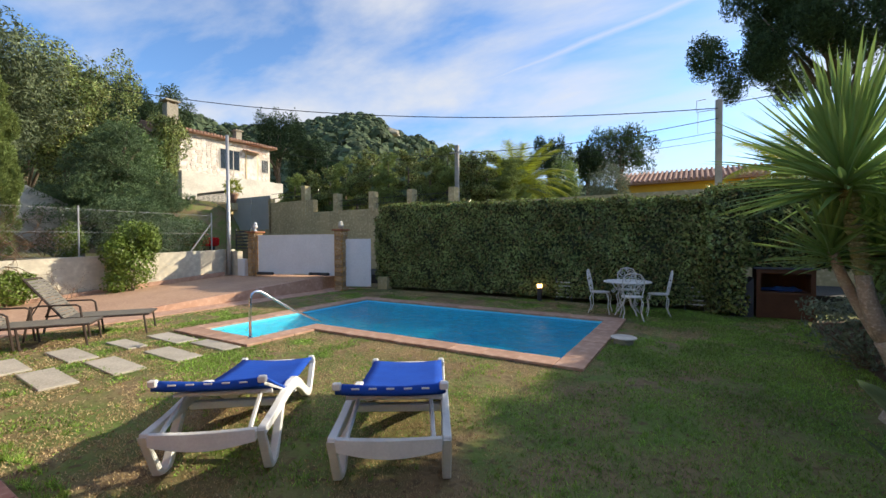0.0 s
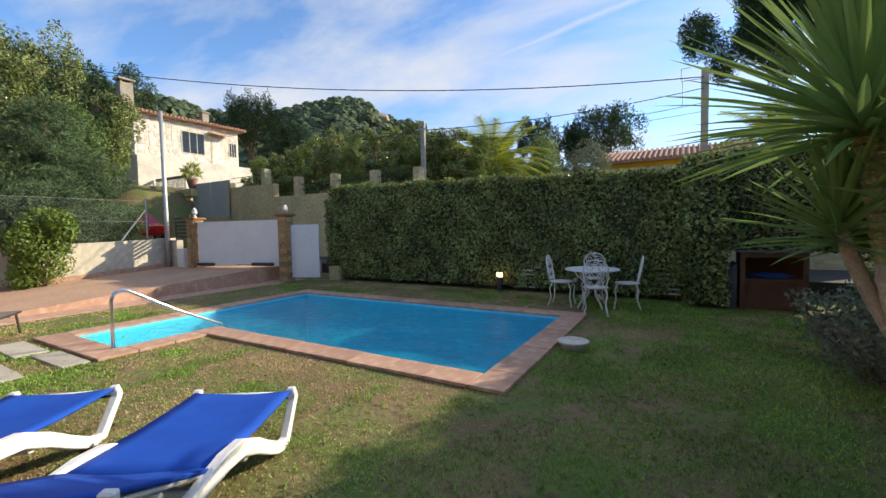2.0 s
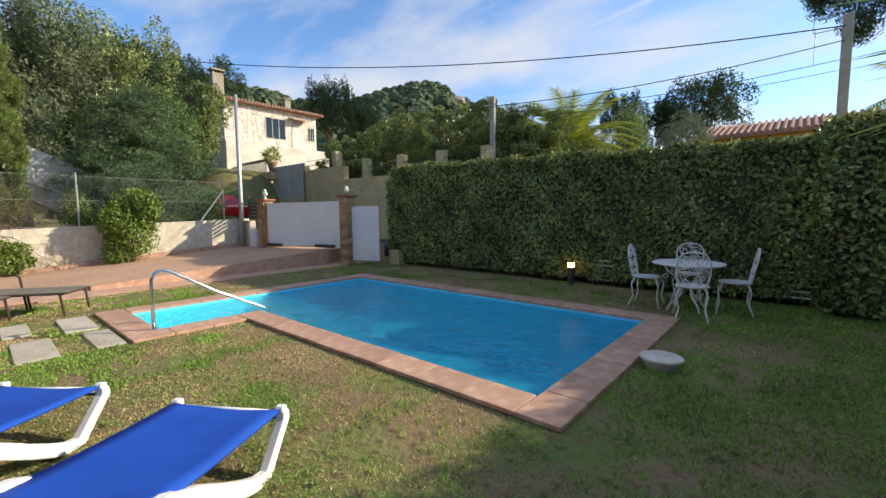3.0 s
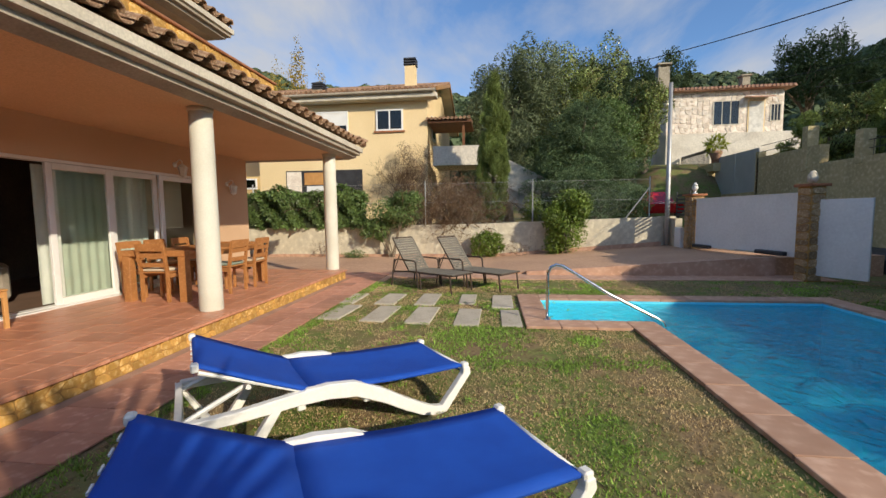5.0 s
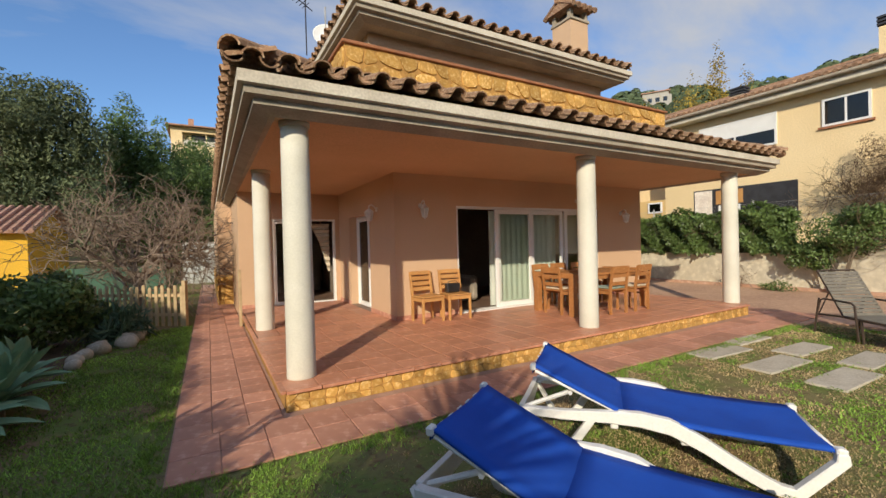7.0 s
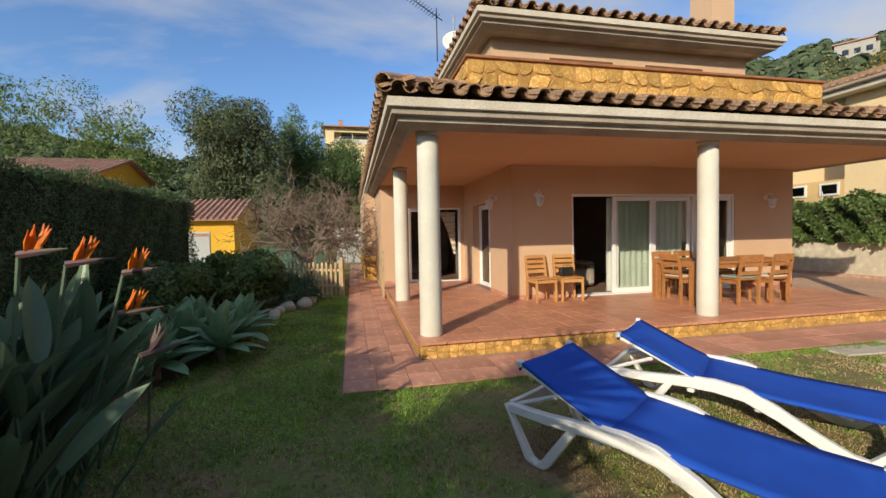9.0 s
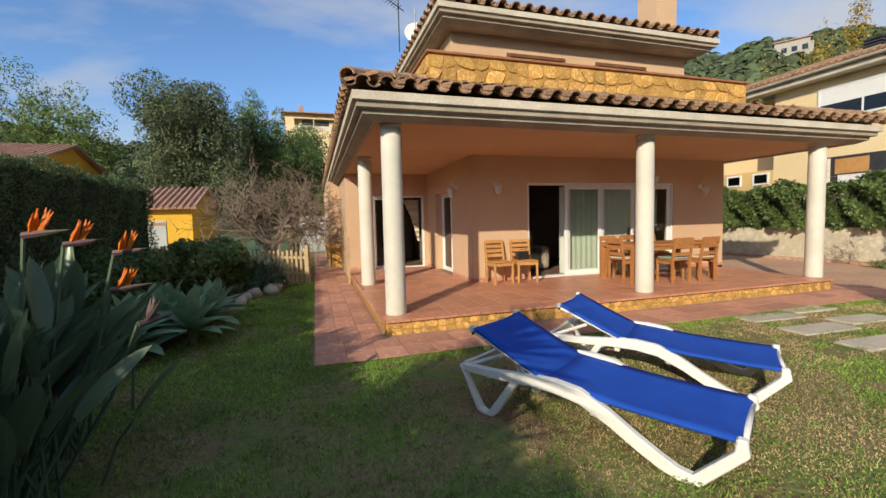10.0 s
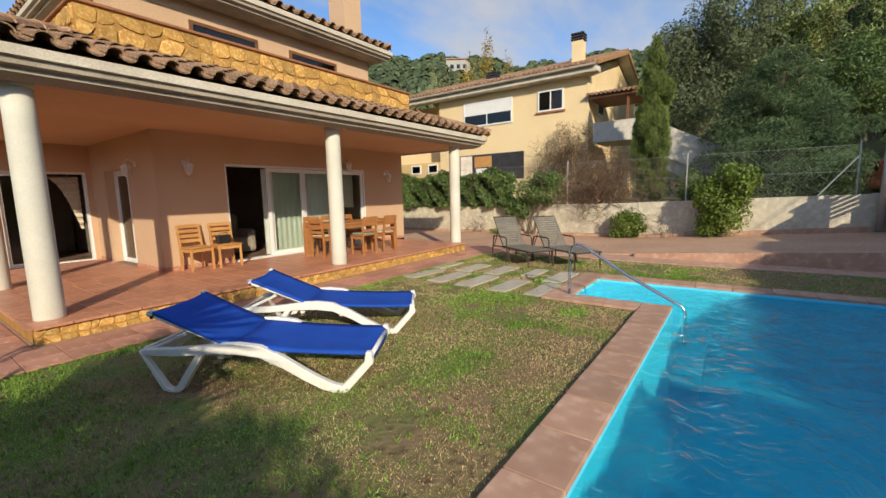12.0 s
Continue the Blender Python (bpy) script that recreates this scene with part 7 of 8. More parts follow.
shrub("leafy_plant", "glossy dark strap-leaved plant by the picket fence", 1.15, -4.9, 0.0, [(0, 0, 0.25, 0.4, 0.4, 0.28)], 700, 0.30, 0.05, L_STREL, 30, 4)
shrub("leafy_shrub", "dark green shrub against the conifer hedge", 3.1, -2.6, 0.0, [(0, 0, 0.55, 0.55, 1.2, 0.6)], 6500, 0.09, 0.05, L_SHRUB, 31, 7)


# ---- bare twigs ----
def twigs(bm, start, direction, length, r, depth, rng, curl=0.5, sides=3, forks=3):
    p, d = Vector(start), Vector(direction).normalized()
    pts = [p.copy()]
    k = 4
    for i in range(k):
        d = (d + Vector(rng.normal(0, curl * 0.35, 3))).normalized()
        p = p + d * (length / k)
        pts.append(p.copy())
    tube(bm, pts, [r * (1 - 0.15 * i) for i in range(k + 1)], sides if depth < 3 else 5)
    if depth > 0:
        for j in range(forks):
            q = pts[int(rng.integers(2, k + 1))]
            nd = (d + Vector(rng.normal(0, 0.75, 3))).normalized()
            twigs(bm, q, nd, length * rng.uniform(0.6, 0.85), r * 0.6, depth - 1, rng, curl, sides, forks)


def bare(name, label, x, y, z, stems, length, r, depth, seed, material, curl=0.5, forks=3, lean=(0, 0, 1), category="bare tree", wide=0.7, span=0.1):
    rng = np.random.default_rng(seed)
    t = thing(name, pose(x, y, z), label, category)
    bm = B()
    for i in range(stems):
        d = Vector(lean) + Vector((rng.normal() * wide, rng.normal() * wide, 0))
        twigs(bm, (rng.normal() * span * 0.3, rng.normal() * span, 0), d, length, r, depth, rng, curl, 3, forks)
    part("stem_tangle", bm, material, t, "", "stuff")
    return t


bt_ = thing("bare_fig_tree", pose(1.25, -8.2, 0), "leafless spreading tree with a dense crown of pale twigs", "bare tree")
rng_b = np.random.default_rng(5)
part("trunk", tube(B(), [(0, 0, -0.1), (0.02, 0, 0.4), (-0.02, 0.03, 0.9)], [0.13, 0.10, 0.09], 9), BARE, bt_)
for i in range(9):
    a = i * 0.7 + rng_b.uniform(-0.2, 0.2)
    bm = B()
    twigs(bm, (0, 0.02, 0.75 + 0.02 * i), (math.cos(a) * 1.0, math.sin(a) * 1.0, 0.95), 1.30, 0.055, 4, rng_b, 0.7, 3, 4)
    part("limb", bm, BARE, bt_)
bare("bougainvillea", "leafless brown tangle of climbing stems on the fence", -15.0, 1.9, 1.0, 80, 1.0, 0.018, 3, 6, L_BROWN, 1.0, 3, (0.1, 0, 0.9), "climber", 0.8, 1.0)
bare("dry_climber", "dry brown creeper growing up the yellow house", -18.45, -0.2, 2.2, 40, 1.0, 0.018, 3, 7, L_BROWN, 0.8, 3, (-0.05, 0, 1.0), "climber", 0.5, 0.5)
shrub("brown_thicket", "dense brown thicket behind the fence", -15.9, 1.8, 1.0, [(0, 0, 0.7, 0.5, 1.6, 0.8), (-0.5, 0.3, 1.5, 0.5, 1.1, 0.8), (-2.3, -1.6, 2.4, 0.4, 1.0, 1.2)], 8200, 0.10, 0.025, L_BROWN, 32, 9)
bare("bare_wall_shrub", "small leafless shrub against the cream wall", -14.1, 4.5, 0.05, 9, 0.42, 0.009, 2, 8, BARE, 0.7, 3, (0.0, 0, 1), "shrub", 0.55, 0.1)
bare("bare_wall_climber", "thin leafless climber on the cream wall", -14.2, -2.5, 0.05, 8, 0.42, 0.010, 2, 9, BARE, 0.7, 3, (0.0, 0, 1), "climber", 0.6, 0.5)
bare("bare_ash", "leafless pale shrub tops over the fence", -15.0, -2.0, 1.6, 24, 0.5, 0.010, 2, 10, BARE, 0.7, 3, (0.0, 0, 1), "shrub", 0.6, 1.6)


# ---- trees ----
def columns_of(h, r, k=7):
    return [(0, 0, h * (0.08 + 0.84 * i / (k - 1)), r * (1 - 0.55 * abs(i / (k - 1) - 0.35) ** 1.3 * 1.6), r * (1 - 0.55 * abs(i / (k - 1) - 0.35) ** 1.3 * 1.6), h * 0.11) for i in range(k)]


tree("column_cypress", -16.5, 3.66, 1.0, 5.55, 0.10, [(0, 0, 1.0, 0.46, 0.46, 0.9), (0, 0, 2.2, 0.56, 0.56, 1.4), (0, 0, 3.4, 0.50, 0.50, 1.3), (0, 0, 4.5, 0.34, 0.34, 1.0), (0, 0, 5.1, 0.17, 0.17, 0.6)], 46000, 0.16, 0.024, L_CYPRESS, "slim upright green cypress beside the fence", per=34, size=0.24, up=1.1, spread=0.4, seed=41)
ced = []
for i in range(8):
    z = 0.6 + i * 0.58
    rr = 2.25 * (1 - (i / 8.6) ** 1.6) * (0.85 if i == 0 else 1)
    for j in range(6):
        a = j * 1.047 + i * 0.5
        ced.append((rr * 0.62 * math.cos(a), rr * 0.68 * math.sin(a), z, rr * 0.46, rr * 0.5, 0.36))
tree("spreading_conifer", -18.0, 7.2, 1.0, 5.4, 0.16, ced, 46000, 0.17, 0.03, L_CONIFER, "broad feathery green conifer behind the fence", per=5, size=0.55, seed=42)


def broad(name, label, x, y, z, h, rx, n, mat_, seed, ln=0.16, wd=0.09, low=0.35, ry=None, per=10, group=""):
    rng = np.random.default_rng(seed)
    ry = ry or rx
    bl_ = []
    for i in range(9):
        a = rng.uniform(0, 6.28)
        q = rng.uniform(0, 0.62)
        zz = h * rng.uniform(low + 0.12, 0.86)
        s = rng.uniform(0.38, 0.55)
        bl_.append((rx * q * math.cos(a), ry * q * math.sin(a), zz, rx * s, ry * s, h * (1 - low) * 0.28))
    bl_.append((0, 0, h * 0.78, rx * 0.5, ry * 0.5, h * 0.2))
    return tree(name, x, y, z, h, 0.035 * h, bl_, n, ln, wd, mat_, label, per=per, size=0.4, seed=seed, trunk_to=0.6, group=group)


def umbrella(name, label, x, y, z, h, rx, n, seed, thick=0.2, ln=0.3, wd=0.05, lean=(0, 0), group="stone pines", mat_=None):
    rng = np.random.default_rng(seed)
    t = thing(name, pose(x, y, z), label, "pine tree", group)
    bl_ = []
    for i in range(11):
        a = i * 2.4
        q = rx * math.sqrt((i + 0.5) / 11) * 0.78
        bl_.append((lean[0] + q * math.cos(a), lean[1] + q * math.sin(a), h * (0.90 - 0.11 * (q / rx) ** 2) + rng.normal() * 0.03 * h, rx * 0.34, rx * 0.34, h * thick * 0.42))
    bm = B()
    limbs(bm, (0, 0, 0), (lean[0], lean[1], h * 0.72), 0.028 * h, [b2[:3] for b2 in bl_[:9]], rng)
    part("trunk", bm, BARK, t, smooth=True)
    crown("crown", clumps(bl_, 9, rng, 0.42), n, ln, wd, mat_ or L_PINE, t, rng, 0.75, 0.35, 0.3)
    return t


def ground_z(x, y):
    return float(height(np.array([x]), np.array([y]))[0]) - 0.2


P_L = "umbrella-crowned pine with a dark green head"
umbrella("stone_pine", "large umbrella-crowned pine rising beyond the corner of the garden", 33.0, 132.0, 0.0, 64.5, 25.0, 90000, 51, 0.52, 1.15, 0.30, (-6.2, -1.4))
for x, y, h, r, sd in ((-6.3, 46.0, 9.3, 3.4, 61), (-9.6, 47.0, 8.0, 2.4, 62), (-14.5, 49.0, 8.8, 2.4, 63), (-19.0, 48.0, 8.6, 2.2, 64), (-35.0, 12.5, 8.4, 2.7, 65), (-37.0, 17.0, 8.8, 3.0, 66), (-33.5, 8.5, 8.0, 2.4, 67), (-36.5, 28.0, 10.3, 3.2, 68), (-33.5, 30.0, 9.5, 2.4, 69), (-41.0, 3.5, 9.0, 3.4, 70)):
    umbrella("stone_pine", P_L + " standing on the slope", x, y, ground_z(x, y), h * 0.93, r, 7500, sd, 0.62, 0.34, 0.09)
broad("holm_oak", "tall dense grey-green oak behind the fence", -22.5, 4.4, 1.0, 9.0, 3.3, 34000, L_OAK, 71, 0.17, 0.07, 0.12)
broad("holm_oak", "dense dark green oak rising on the slope", -26.0, 8.2, 3.2, 7.8, 3.2, 24000, L_HEDGE, 72, 0.17, 0.08, 0.1)
broad("holm_oak", "dark rounded oak before the stone house", -25.6, 12.3, 3.4, 5.4, 1.6, 15000, L_HEDGE, 73, 0.15, 0.07, 0.25)
broad("holm_oak", "dense green oak on the bank above the conifer", -24.5, 10.3, 3.4, 4.4, 2.0, 11000, L_SHRUB, 74, 0.15, 0.07, 0.1)
for x, y, h, r, m_, sd in ((-36.5, 21.5, 6.5, 2.6, L_BROWN, 75), (-37.5, 24.5, 5.6, 2.2, L_AUTUMN, 76), (-30.0, -12.2, 12.0, 1.1, L_AUTUMN, 77), (-30.5, -15.4, 10.6, 1.5, L_AUTUMN, 78), (-30.0, -10.4, 11.4, 1.0, L_AUTUMN, 79), (-31.0, -9.0, 11.0, 1.0, L_AUTUMN, 88), (-31.0, -13.8, 11.0, 1.0, L_AUTUMN, 89)):
    t_ = broad("autumn_tree", "sparse tree with yellow-brown autumn leaves", x, y, ground_z(x, y), h, r, 2600, m_, sd, 0.16, 0.09, 0.1)
broad("bay_tree", "large rounded grey-green tree behind the yellow garage", 7.2, -22.0, 0.0, 10.2, 3.9, 34000, L_OAK, 80, 0.20, 0.09, 0.1)
broad("bay_tree", "dark green leafy tree beside the hillside house", 3.4, -25.5, 0.0, 9.4, 2.8, 20000, L_SHRUB, 81, 0.20, 0.09, 0.1)
broad("bay_tree", "leafy green tree below the hillside house", 0.6, -36.0, ground_z(0.6, -36.0), 9.4, 3.6, 16000, L_SHRUB, 87, 0.22, 0.09, 0.05)
broad("bay_tree", "low leafy tree at the end of the garden path", 0.2, -27.0, 0.0, 8.6, 3.4, 21000, L_SHRUB, 82, 0.20, 0.09, 0.05)
for x, y, h, r, sd in ((13.5, -24.0, 8.6, 3.6, 83), (19.0, -22.0, 9.6, 4.0, 84), (16.0, -29.0, 11.0, 4.5, 85), (25.0, -20.0, 9.5, 4.5, 86)):
    broad("willow_tree", "loose light green tree on the slope behind the garages", x, y, ground_z(x, y), h, r, 13000, L_WILLOW, sd, 0.24, 0.09, 0.05)
i = 0
for x, h in ((-20.4, 3.0), (-19.2, 3.1), (-17.9, 3.3), (-16.7, 3.6), (-15.6, 3.5), (-14.5, 3.9), (-13.3, 3.5), (-12.2, 3.7), (-11.0, 3.4), (-9.9, 3.5), (-8.8, 3.2), (-7.7, 2.9), (-6.6, 2.6)):
    tree("screen_cypress", x, 17.3 + 0.25 * math.sin(x), 2.5, h, 0.08, columns_of(h, 0.85, 6), 7000, 0.17, 0.05, L_HEDGE if i % 3 else L_CYPRESS, "dark evergreen cypress in a tall screen above the lane", per=7, size=0.45, up=0.5, seed=90 + i, group="screen cypresses")
    i += 1
for x, y, h in ((-17.2, 33.0, 7.0), (-16.5, 33.4, 6.6)):
    tree("pencil_cypress", x, y, 2.2, h, 0.08, columns_of(h, 0.42, 7), 3600, 0.2, 0.04, L_HEDGE, "thin dark pencil cypress beyond the lane", per=5, up=0.8, seed=int(h * 10), group="pencil cypresses")
broad("olive_tree", "silvery grey-green olive tree beyond the hedge", -3.3, 21.5, 2.0, 3.0, 1.7, 12000, L_GREY, 103, 0.10, 0.03, 0.2)
broad("citrus_tree", "mixed light green tree beyond the hedge", -5.6, 23.0, 2.0, 3.9, 1.3, 8000, L_WILLOW, 104, 0.12, 0.05, 0.1)


def palm(x, y, z, h, label, n=34, ln=2.3, seed=1):
    rng = np.random.default_rng(seed)
    t = thing("palm_tree", pose(x, y, z), label, "palm tree")
    part("trunk", lathe(B(), [(0.24, -0.1), (0.22, h * 0.5), (0.26, h - 0.1), (0.2, h + 0.1)], 12), BARK, t, smooth=True)
    for i in range(n):
        a = i * 2.399 + rng.uniform(-0.2, 0.2)
        e = 1.25 - 1.35 * (i / n) + rng.uniform(-0.1, 0.1)
        VV, FF, k = [], [], 0
        p = Vector((0, 0, h))
        d = Vector((math.cos(a) * math.cos(e), math.sin(a) * math.cos(e), math.sin(e)))
        side = Vector((-math.sin(a), math.cos(a), 0))
        pts = []
        for j in range(15):
            pts.append(p.copy())
            p = p + d * (ln / 14)
            d = (d + Vector((0, 0, -0.085))).normalized()
        for j in range(1, 15):
            c = pts[j]
            s2 = 0.55 * math.sin(math.pi * (j + 1.5) / 17) + 0.08
            for s in (-1, 1):
                tip = c + side * s * s2 + (pts[j] - pts[j - 1]) * 2.2 - Vector((0, 0, 0.12))
                o = (pts[j] - pts[j - 1]) * 0.22
                VV += [c - o, c + o, tip]
                FF.append((k, k + 1, k + 2))
                k += 3
                c2 = c + (pts[j] - pts[j - 1]) * 0.5
                VV += [c2 - o, c2 + o, tip + (pts[j] - pts[j - 1]) * 0.6]
                FF.append((k, k + 1, k + 2))
                k += 3
        for j in range(14):
            w = side * 0.02
            VV += [pts[j] - w, pts[j] + w, pts[j + 1]]
            FF.append((k, k + 1, k + 2))
            k += 3
        finish("frond", np_mesh("frond", [tuple(v) for v in VV], FF), L_PALM, t)


palm(-7.4, 20.0, 2.0, 2.1, "short palm with yellow-green arching fronds beyond the hedge", 64, 2.7, 4)
palm(2.4, 15.2, 0.0, 3.4, "small palm beside the utility pole", 22, 1.5, 5)


# ---- yucca ----
def blade_mesh(name, ln, wd, droop, seg=5):
    """A stiff pointed leaf along +x, folded along its middle, drooping towards its tip."""
    V, F = [], []
    for i in range(seg + 1):
        u = i / seg
        w = wd * (0.55 + 0.9 * u if u < 0.35 else 0.87 * (1 - ((u - 0.35) / 0.65) ** 1.8)) + 0.0008
        x, z = ln * u * (1 - 0.08 * droop * u), -droop * ln * 0.5 * u * u
        V += [(x, -w / 2, z + w * 0.22), (x, 0, z), (x, w / 2, z + w * 0.22)]
    for i in range(seg):
        a = i * 3
        F += [(a, a + 3, a + 4, a + 1), (a + 1, a + 4, a + 5, a + 2)]
    return np_mesh(name, V, F)


def yucca():
    t = thing("yucca", pose(1.76, 5.28, 0), "large branching yucca with pale trunks and spiky green heads", "yucca")

    def wood(name, pts, radii, sides=12):
        bm = tube(B(), pts, radii, sides)
        for v in bm.verts:
            v.co += v.co.normalized() * 0.010 * noise.noise(v.co * 14)
        part(name, bm, YUCCA_BARK, t, smooth=True)

    wood("trunk", [(0.02, 0, -0.15), (0.02, 0, -0.02), (0.01, 0, 0.07), (0.0, 0, 0.16), (-0.01, 0, 0.30), (-0.05, 0, 0.45), (-0.12, 0, 0.60), (-0.18, 0, 0.70)], [0.30, 0.25, 0.205, 0.165, 0.135, 0.118, 0.10, 0.085], 16)
    wood("branch", [(-0.15, 0, 0.64), (-0.24, 0, 0.84), (-0.30, 0, 1.06), (-0.33, 0, 1.25)], [0.078, 0.066, 0.060, 0.056])
    wood("branch", [(-0.13, 0.02, 0.58), (-0.23, 0.08, 0.76), (-0.33, 0.12, 0.98), (-0.43, 0.14, 1.22), (-0.50, 0.15, 1.46)], [0.06, 0.05, 0.045, 0.042, 0.04])
    wood("branch", [(-0.26, 0.02, 0.88), (-0.28, 0.2, 1.06), (-0.22, 0.42, 1.25), (-0.10, 0.52, 1.48)], [0.055, 0.045, 0.042, 0.04])
    wood("branch", [(0.05, 0.02, 0.14), (0.12, 0.0, 0.36), (0.07, 0, 0.62), (0.02, 0, 0.90), (-0.03, 0, 1.24), (-0.05, 0, 1.55)], [0.07, 0.055, 0.045, 0.042, 0.04, 0.04])
    wood("branch", [(0.10, 0.04, 0.10), (0.24, 0.05, 0.5), (0.40, 0.05, 1.0), (0.46, 0.05, 1.56)], [0.06, 0.05, 0.045, 0.042])
    # the old leaf scars ring the upper trunk
    for i in range(18):
        bm = B()
        c = Vector((-0.33, 0, 1.24)).lerp(Vector((-0.44, 0.04, 2.08)), i / 17)
        ring = [[bm.verts.new(c + Vector((q * math.cos(k * 0.5236 + i * 0.26) * (1 + 0.08 * (k % 2)), q * math.sin(k * 0.5236 + i * 0.26) * (1 + 0.08 * (k % 2)), z))) for k in range(12)] for q, z in ((0.046, -0.004), (0.064, 0.028), (0.067, 0.040), (0.048, 0.054))]
        for q, w in zip(ring, ring[1:]):
            for k in range(12):
                bm.faces.new((q[k], q[(k + 1) % 12], w[(k + 1) % 12], w[k]))
        part("leaf_scar_ring", bm, YUCCA_RING, t)
    heads = [((-0.44, 0.04, 2.14), 1.08, 200, 0.060), ((-0.51, 0.15, 1.50), 0.68, 80, 0.052), ((-0.08, 0.54, 1.52), 0.78, 90, 0.056), ((-0.05, -0.02, 1.60), 0.74, 80, 0.054), ((0.46, 0.05, 1.62), 0.88, 100, 0.060)]
    rng = np.random.default_rng(77)
    count = 0
    for c, ln, n, wd in heads:
        kinds = [blade_mesh("leaf", ln, wd, dr) for dr in (0.05, 0.25, 0.6)]
        for k in kinds:
            k.materials.append(L_YUCCA)
        joined_v, joined_f, off = [], [], 0
        for i in range(n):
            a = i * 2.399
            el = radians(86 - (96 if c[2] > 1.9 else 88) * (i / n) ** 0.95 + rng.uniform(-6, 6))
            kd = 0 if el > 0.5 else (1 if el > -0.15 else 2)
            q = Matrix.Translation(Vector(c) + Vector((0, 0, -0.22 * i / n + 0.05))) @ Euler((0, 0, a)).to_matrix().to_4x4() @ Euler((0, -el, 0)).to_matrix().to_4x4() @ Euler((rng.uniform(-0.5, 0.5), 0, 0)).to_matrix().to_4x4()
            s = rng.uniform(0.82, 1.12)
            q = q @ Matrix.Diagonal((s, 1, 1, 1))
            if count < 290:
                o = new("leaf", kinds[kd])
                o.parent = t
                o.matrix_basis = q
                count += 1
            else:
                me_ = kinds[kd]
                joined_v += [tuple(q @ v.co) for v in me_.vertices]
                joined_f += [tuple(off + j for j in p.vertices) for p in me_.polygons]
                off += len(me_.vertices)
        if joined_f:
            finish("leaves", np_mesh("leaves", joined_v, joined_f), L_YUCCA, t, "", "stuff")


yucca()


# ---- bird of paradise and agaves ----
def paddle(name, ln, wd, droop, seg=7):
    V, F = [], []
    for i in range(seg + 1):
        u = i / seg
        w = wd * math.sin(math.pi * min(1, (u * 0.93 + 0.07)) ** 0.85) ** 0.6 + 0.002
        x, z = ln * u, -droop * ln * 0.5 * u * u
        V += [(x, -w / 2, z + w * 0.18), (x, -w / 4, z + w * 0.05), (x, 0, z), (x, w / 4, z + w * 0.05), (x, w / 2, z + w * 0.18)]
    for i in range(seg):
        a = i * 5
        for k in range(4):
            F.append((a + k, a + 5 + k, a + 6 + k, a + 1 + k))
    return np_mesh(name, V, F)


def strelitzia(x, y, n, nf, seed, label):
    t = thing("bird_of_paradise", pose(x, y, 0), label, "flowering plant", "bird of paradise plants")
    rng = np.random.default_rng(seed)
    kinds = [paddle("leaf", 0.44, 0.12, d) for d in (0.05, 0.22, 0.55)]
    for k in kinds:
        k.materials.append(L_STREL)
    bm = B()
    for i in range(n):
        a = rng.uniform(0, 6.28)
        lean_ = rng.uniform(0.05, 0.62)
        h = rng.uniform(0.35, 0.98) * (1.05 - lean_ * 0.4)
        lean_ *= 0.9 if math.cos(a) < 0 else 1.0
        b0 = Vector((rng.normal() * 0.12, rng.normal() * 0.24, 0))
        tip = b0 + Vector((math.cos(a) * lean_ * 0.5, math.sin(a) * lean_ * 0.5, h))
        mid = b0.lerp(tip, 0.5) + Vector((0, 0, 0.06))
        tube(bm, [b0, mid, tip], [0.012, 0.01, 0.008], 5)
        el = radians(82) - lean_ * 1.1
        o = new("leaf", kinds[min(2, int(lean_ * 3.6))])
        o.parent = t
        o.matrix_basis = Matrix.Translation(tip) @ Euler((0, 0, a)).to_matrix().to_4x4() @ Euler((0, -el, 0)).to_matrix().to_4x4() @ Euler((rng.uniform(-0.9, 0.9), 0, 0)).to_matrix().to_4x4()
    part("stalk_cluster", bm, L_STREL, t, "", "stuff")
    for i, q in enumerate(nf):
        a = q[3]
        p = Vector((q[0] - x, q[1] - y, q[2]))
        st_ = tube(B(), [(p.x * 0.4, p.y * 0.4, 0.1), (p.x * 0.8, p.y * 0.8, p.z * 0.6), p], 0.011, 6)
        fl = part("flower_stem", st_, L_STREL, t)
        d = Vector((math.cos(a), math.sin(a), 0.12))
        part("bract", tube(B(), [p, p + d * 0.10, p + d * 0.22], [0.02, 0.017, 0.002], 6), PURPLE, fl)
        bm = B()
        for j in range(6):
            e = radians(55 + 12 * (j % 3))
            q = Vector((math.cos(a + (j - 2.5) * 0.3) * math.cos(e), math.sin(a + (j - 2.5) * 0.22) * math.cos(e), math.sin(e)))
            tube(bm, [p + d * 0.03 + d * j * 0.012, p + d * 0.03 + q * 0.06 + d * j * 0.012, p + d * 0.03 + q * 0.14 + d * j * 0.012], [0.006, 0.015, 0.002], 4)
        if i < 4:
            part("petals", bm, ORANGE, fl, "", "stuff")
        else:
            part("petals", bm, PURPLE, fl, "withered brown petals", "stuff")
    return t


FLOWERS = [(1.47, 2.81, 1.48, 3.0), (1.385, 2.63, 1.42, 3.3), (1.23, 2.41, 1.35, 3.0), (1.23, 2.49, 1.12, 3.4), (0.99, 2.80, 0.95, 4.0)]
strelitzia(1.66, 2.95, 120, FLOWERS, 3, "bird of paradise plant with grey-green paddle leaves and orange flowers")
strelitzia(1.80, 2.25, 90, (), 5, "bird of paradise plant without flowers beside its flowering neighbour")
strelitzia(2.2, 2.7, 34, (), 6, "bird of paradise plant in the shade of the hedge")


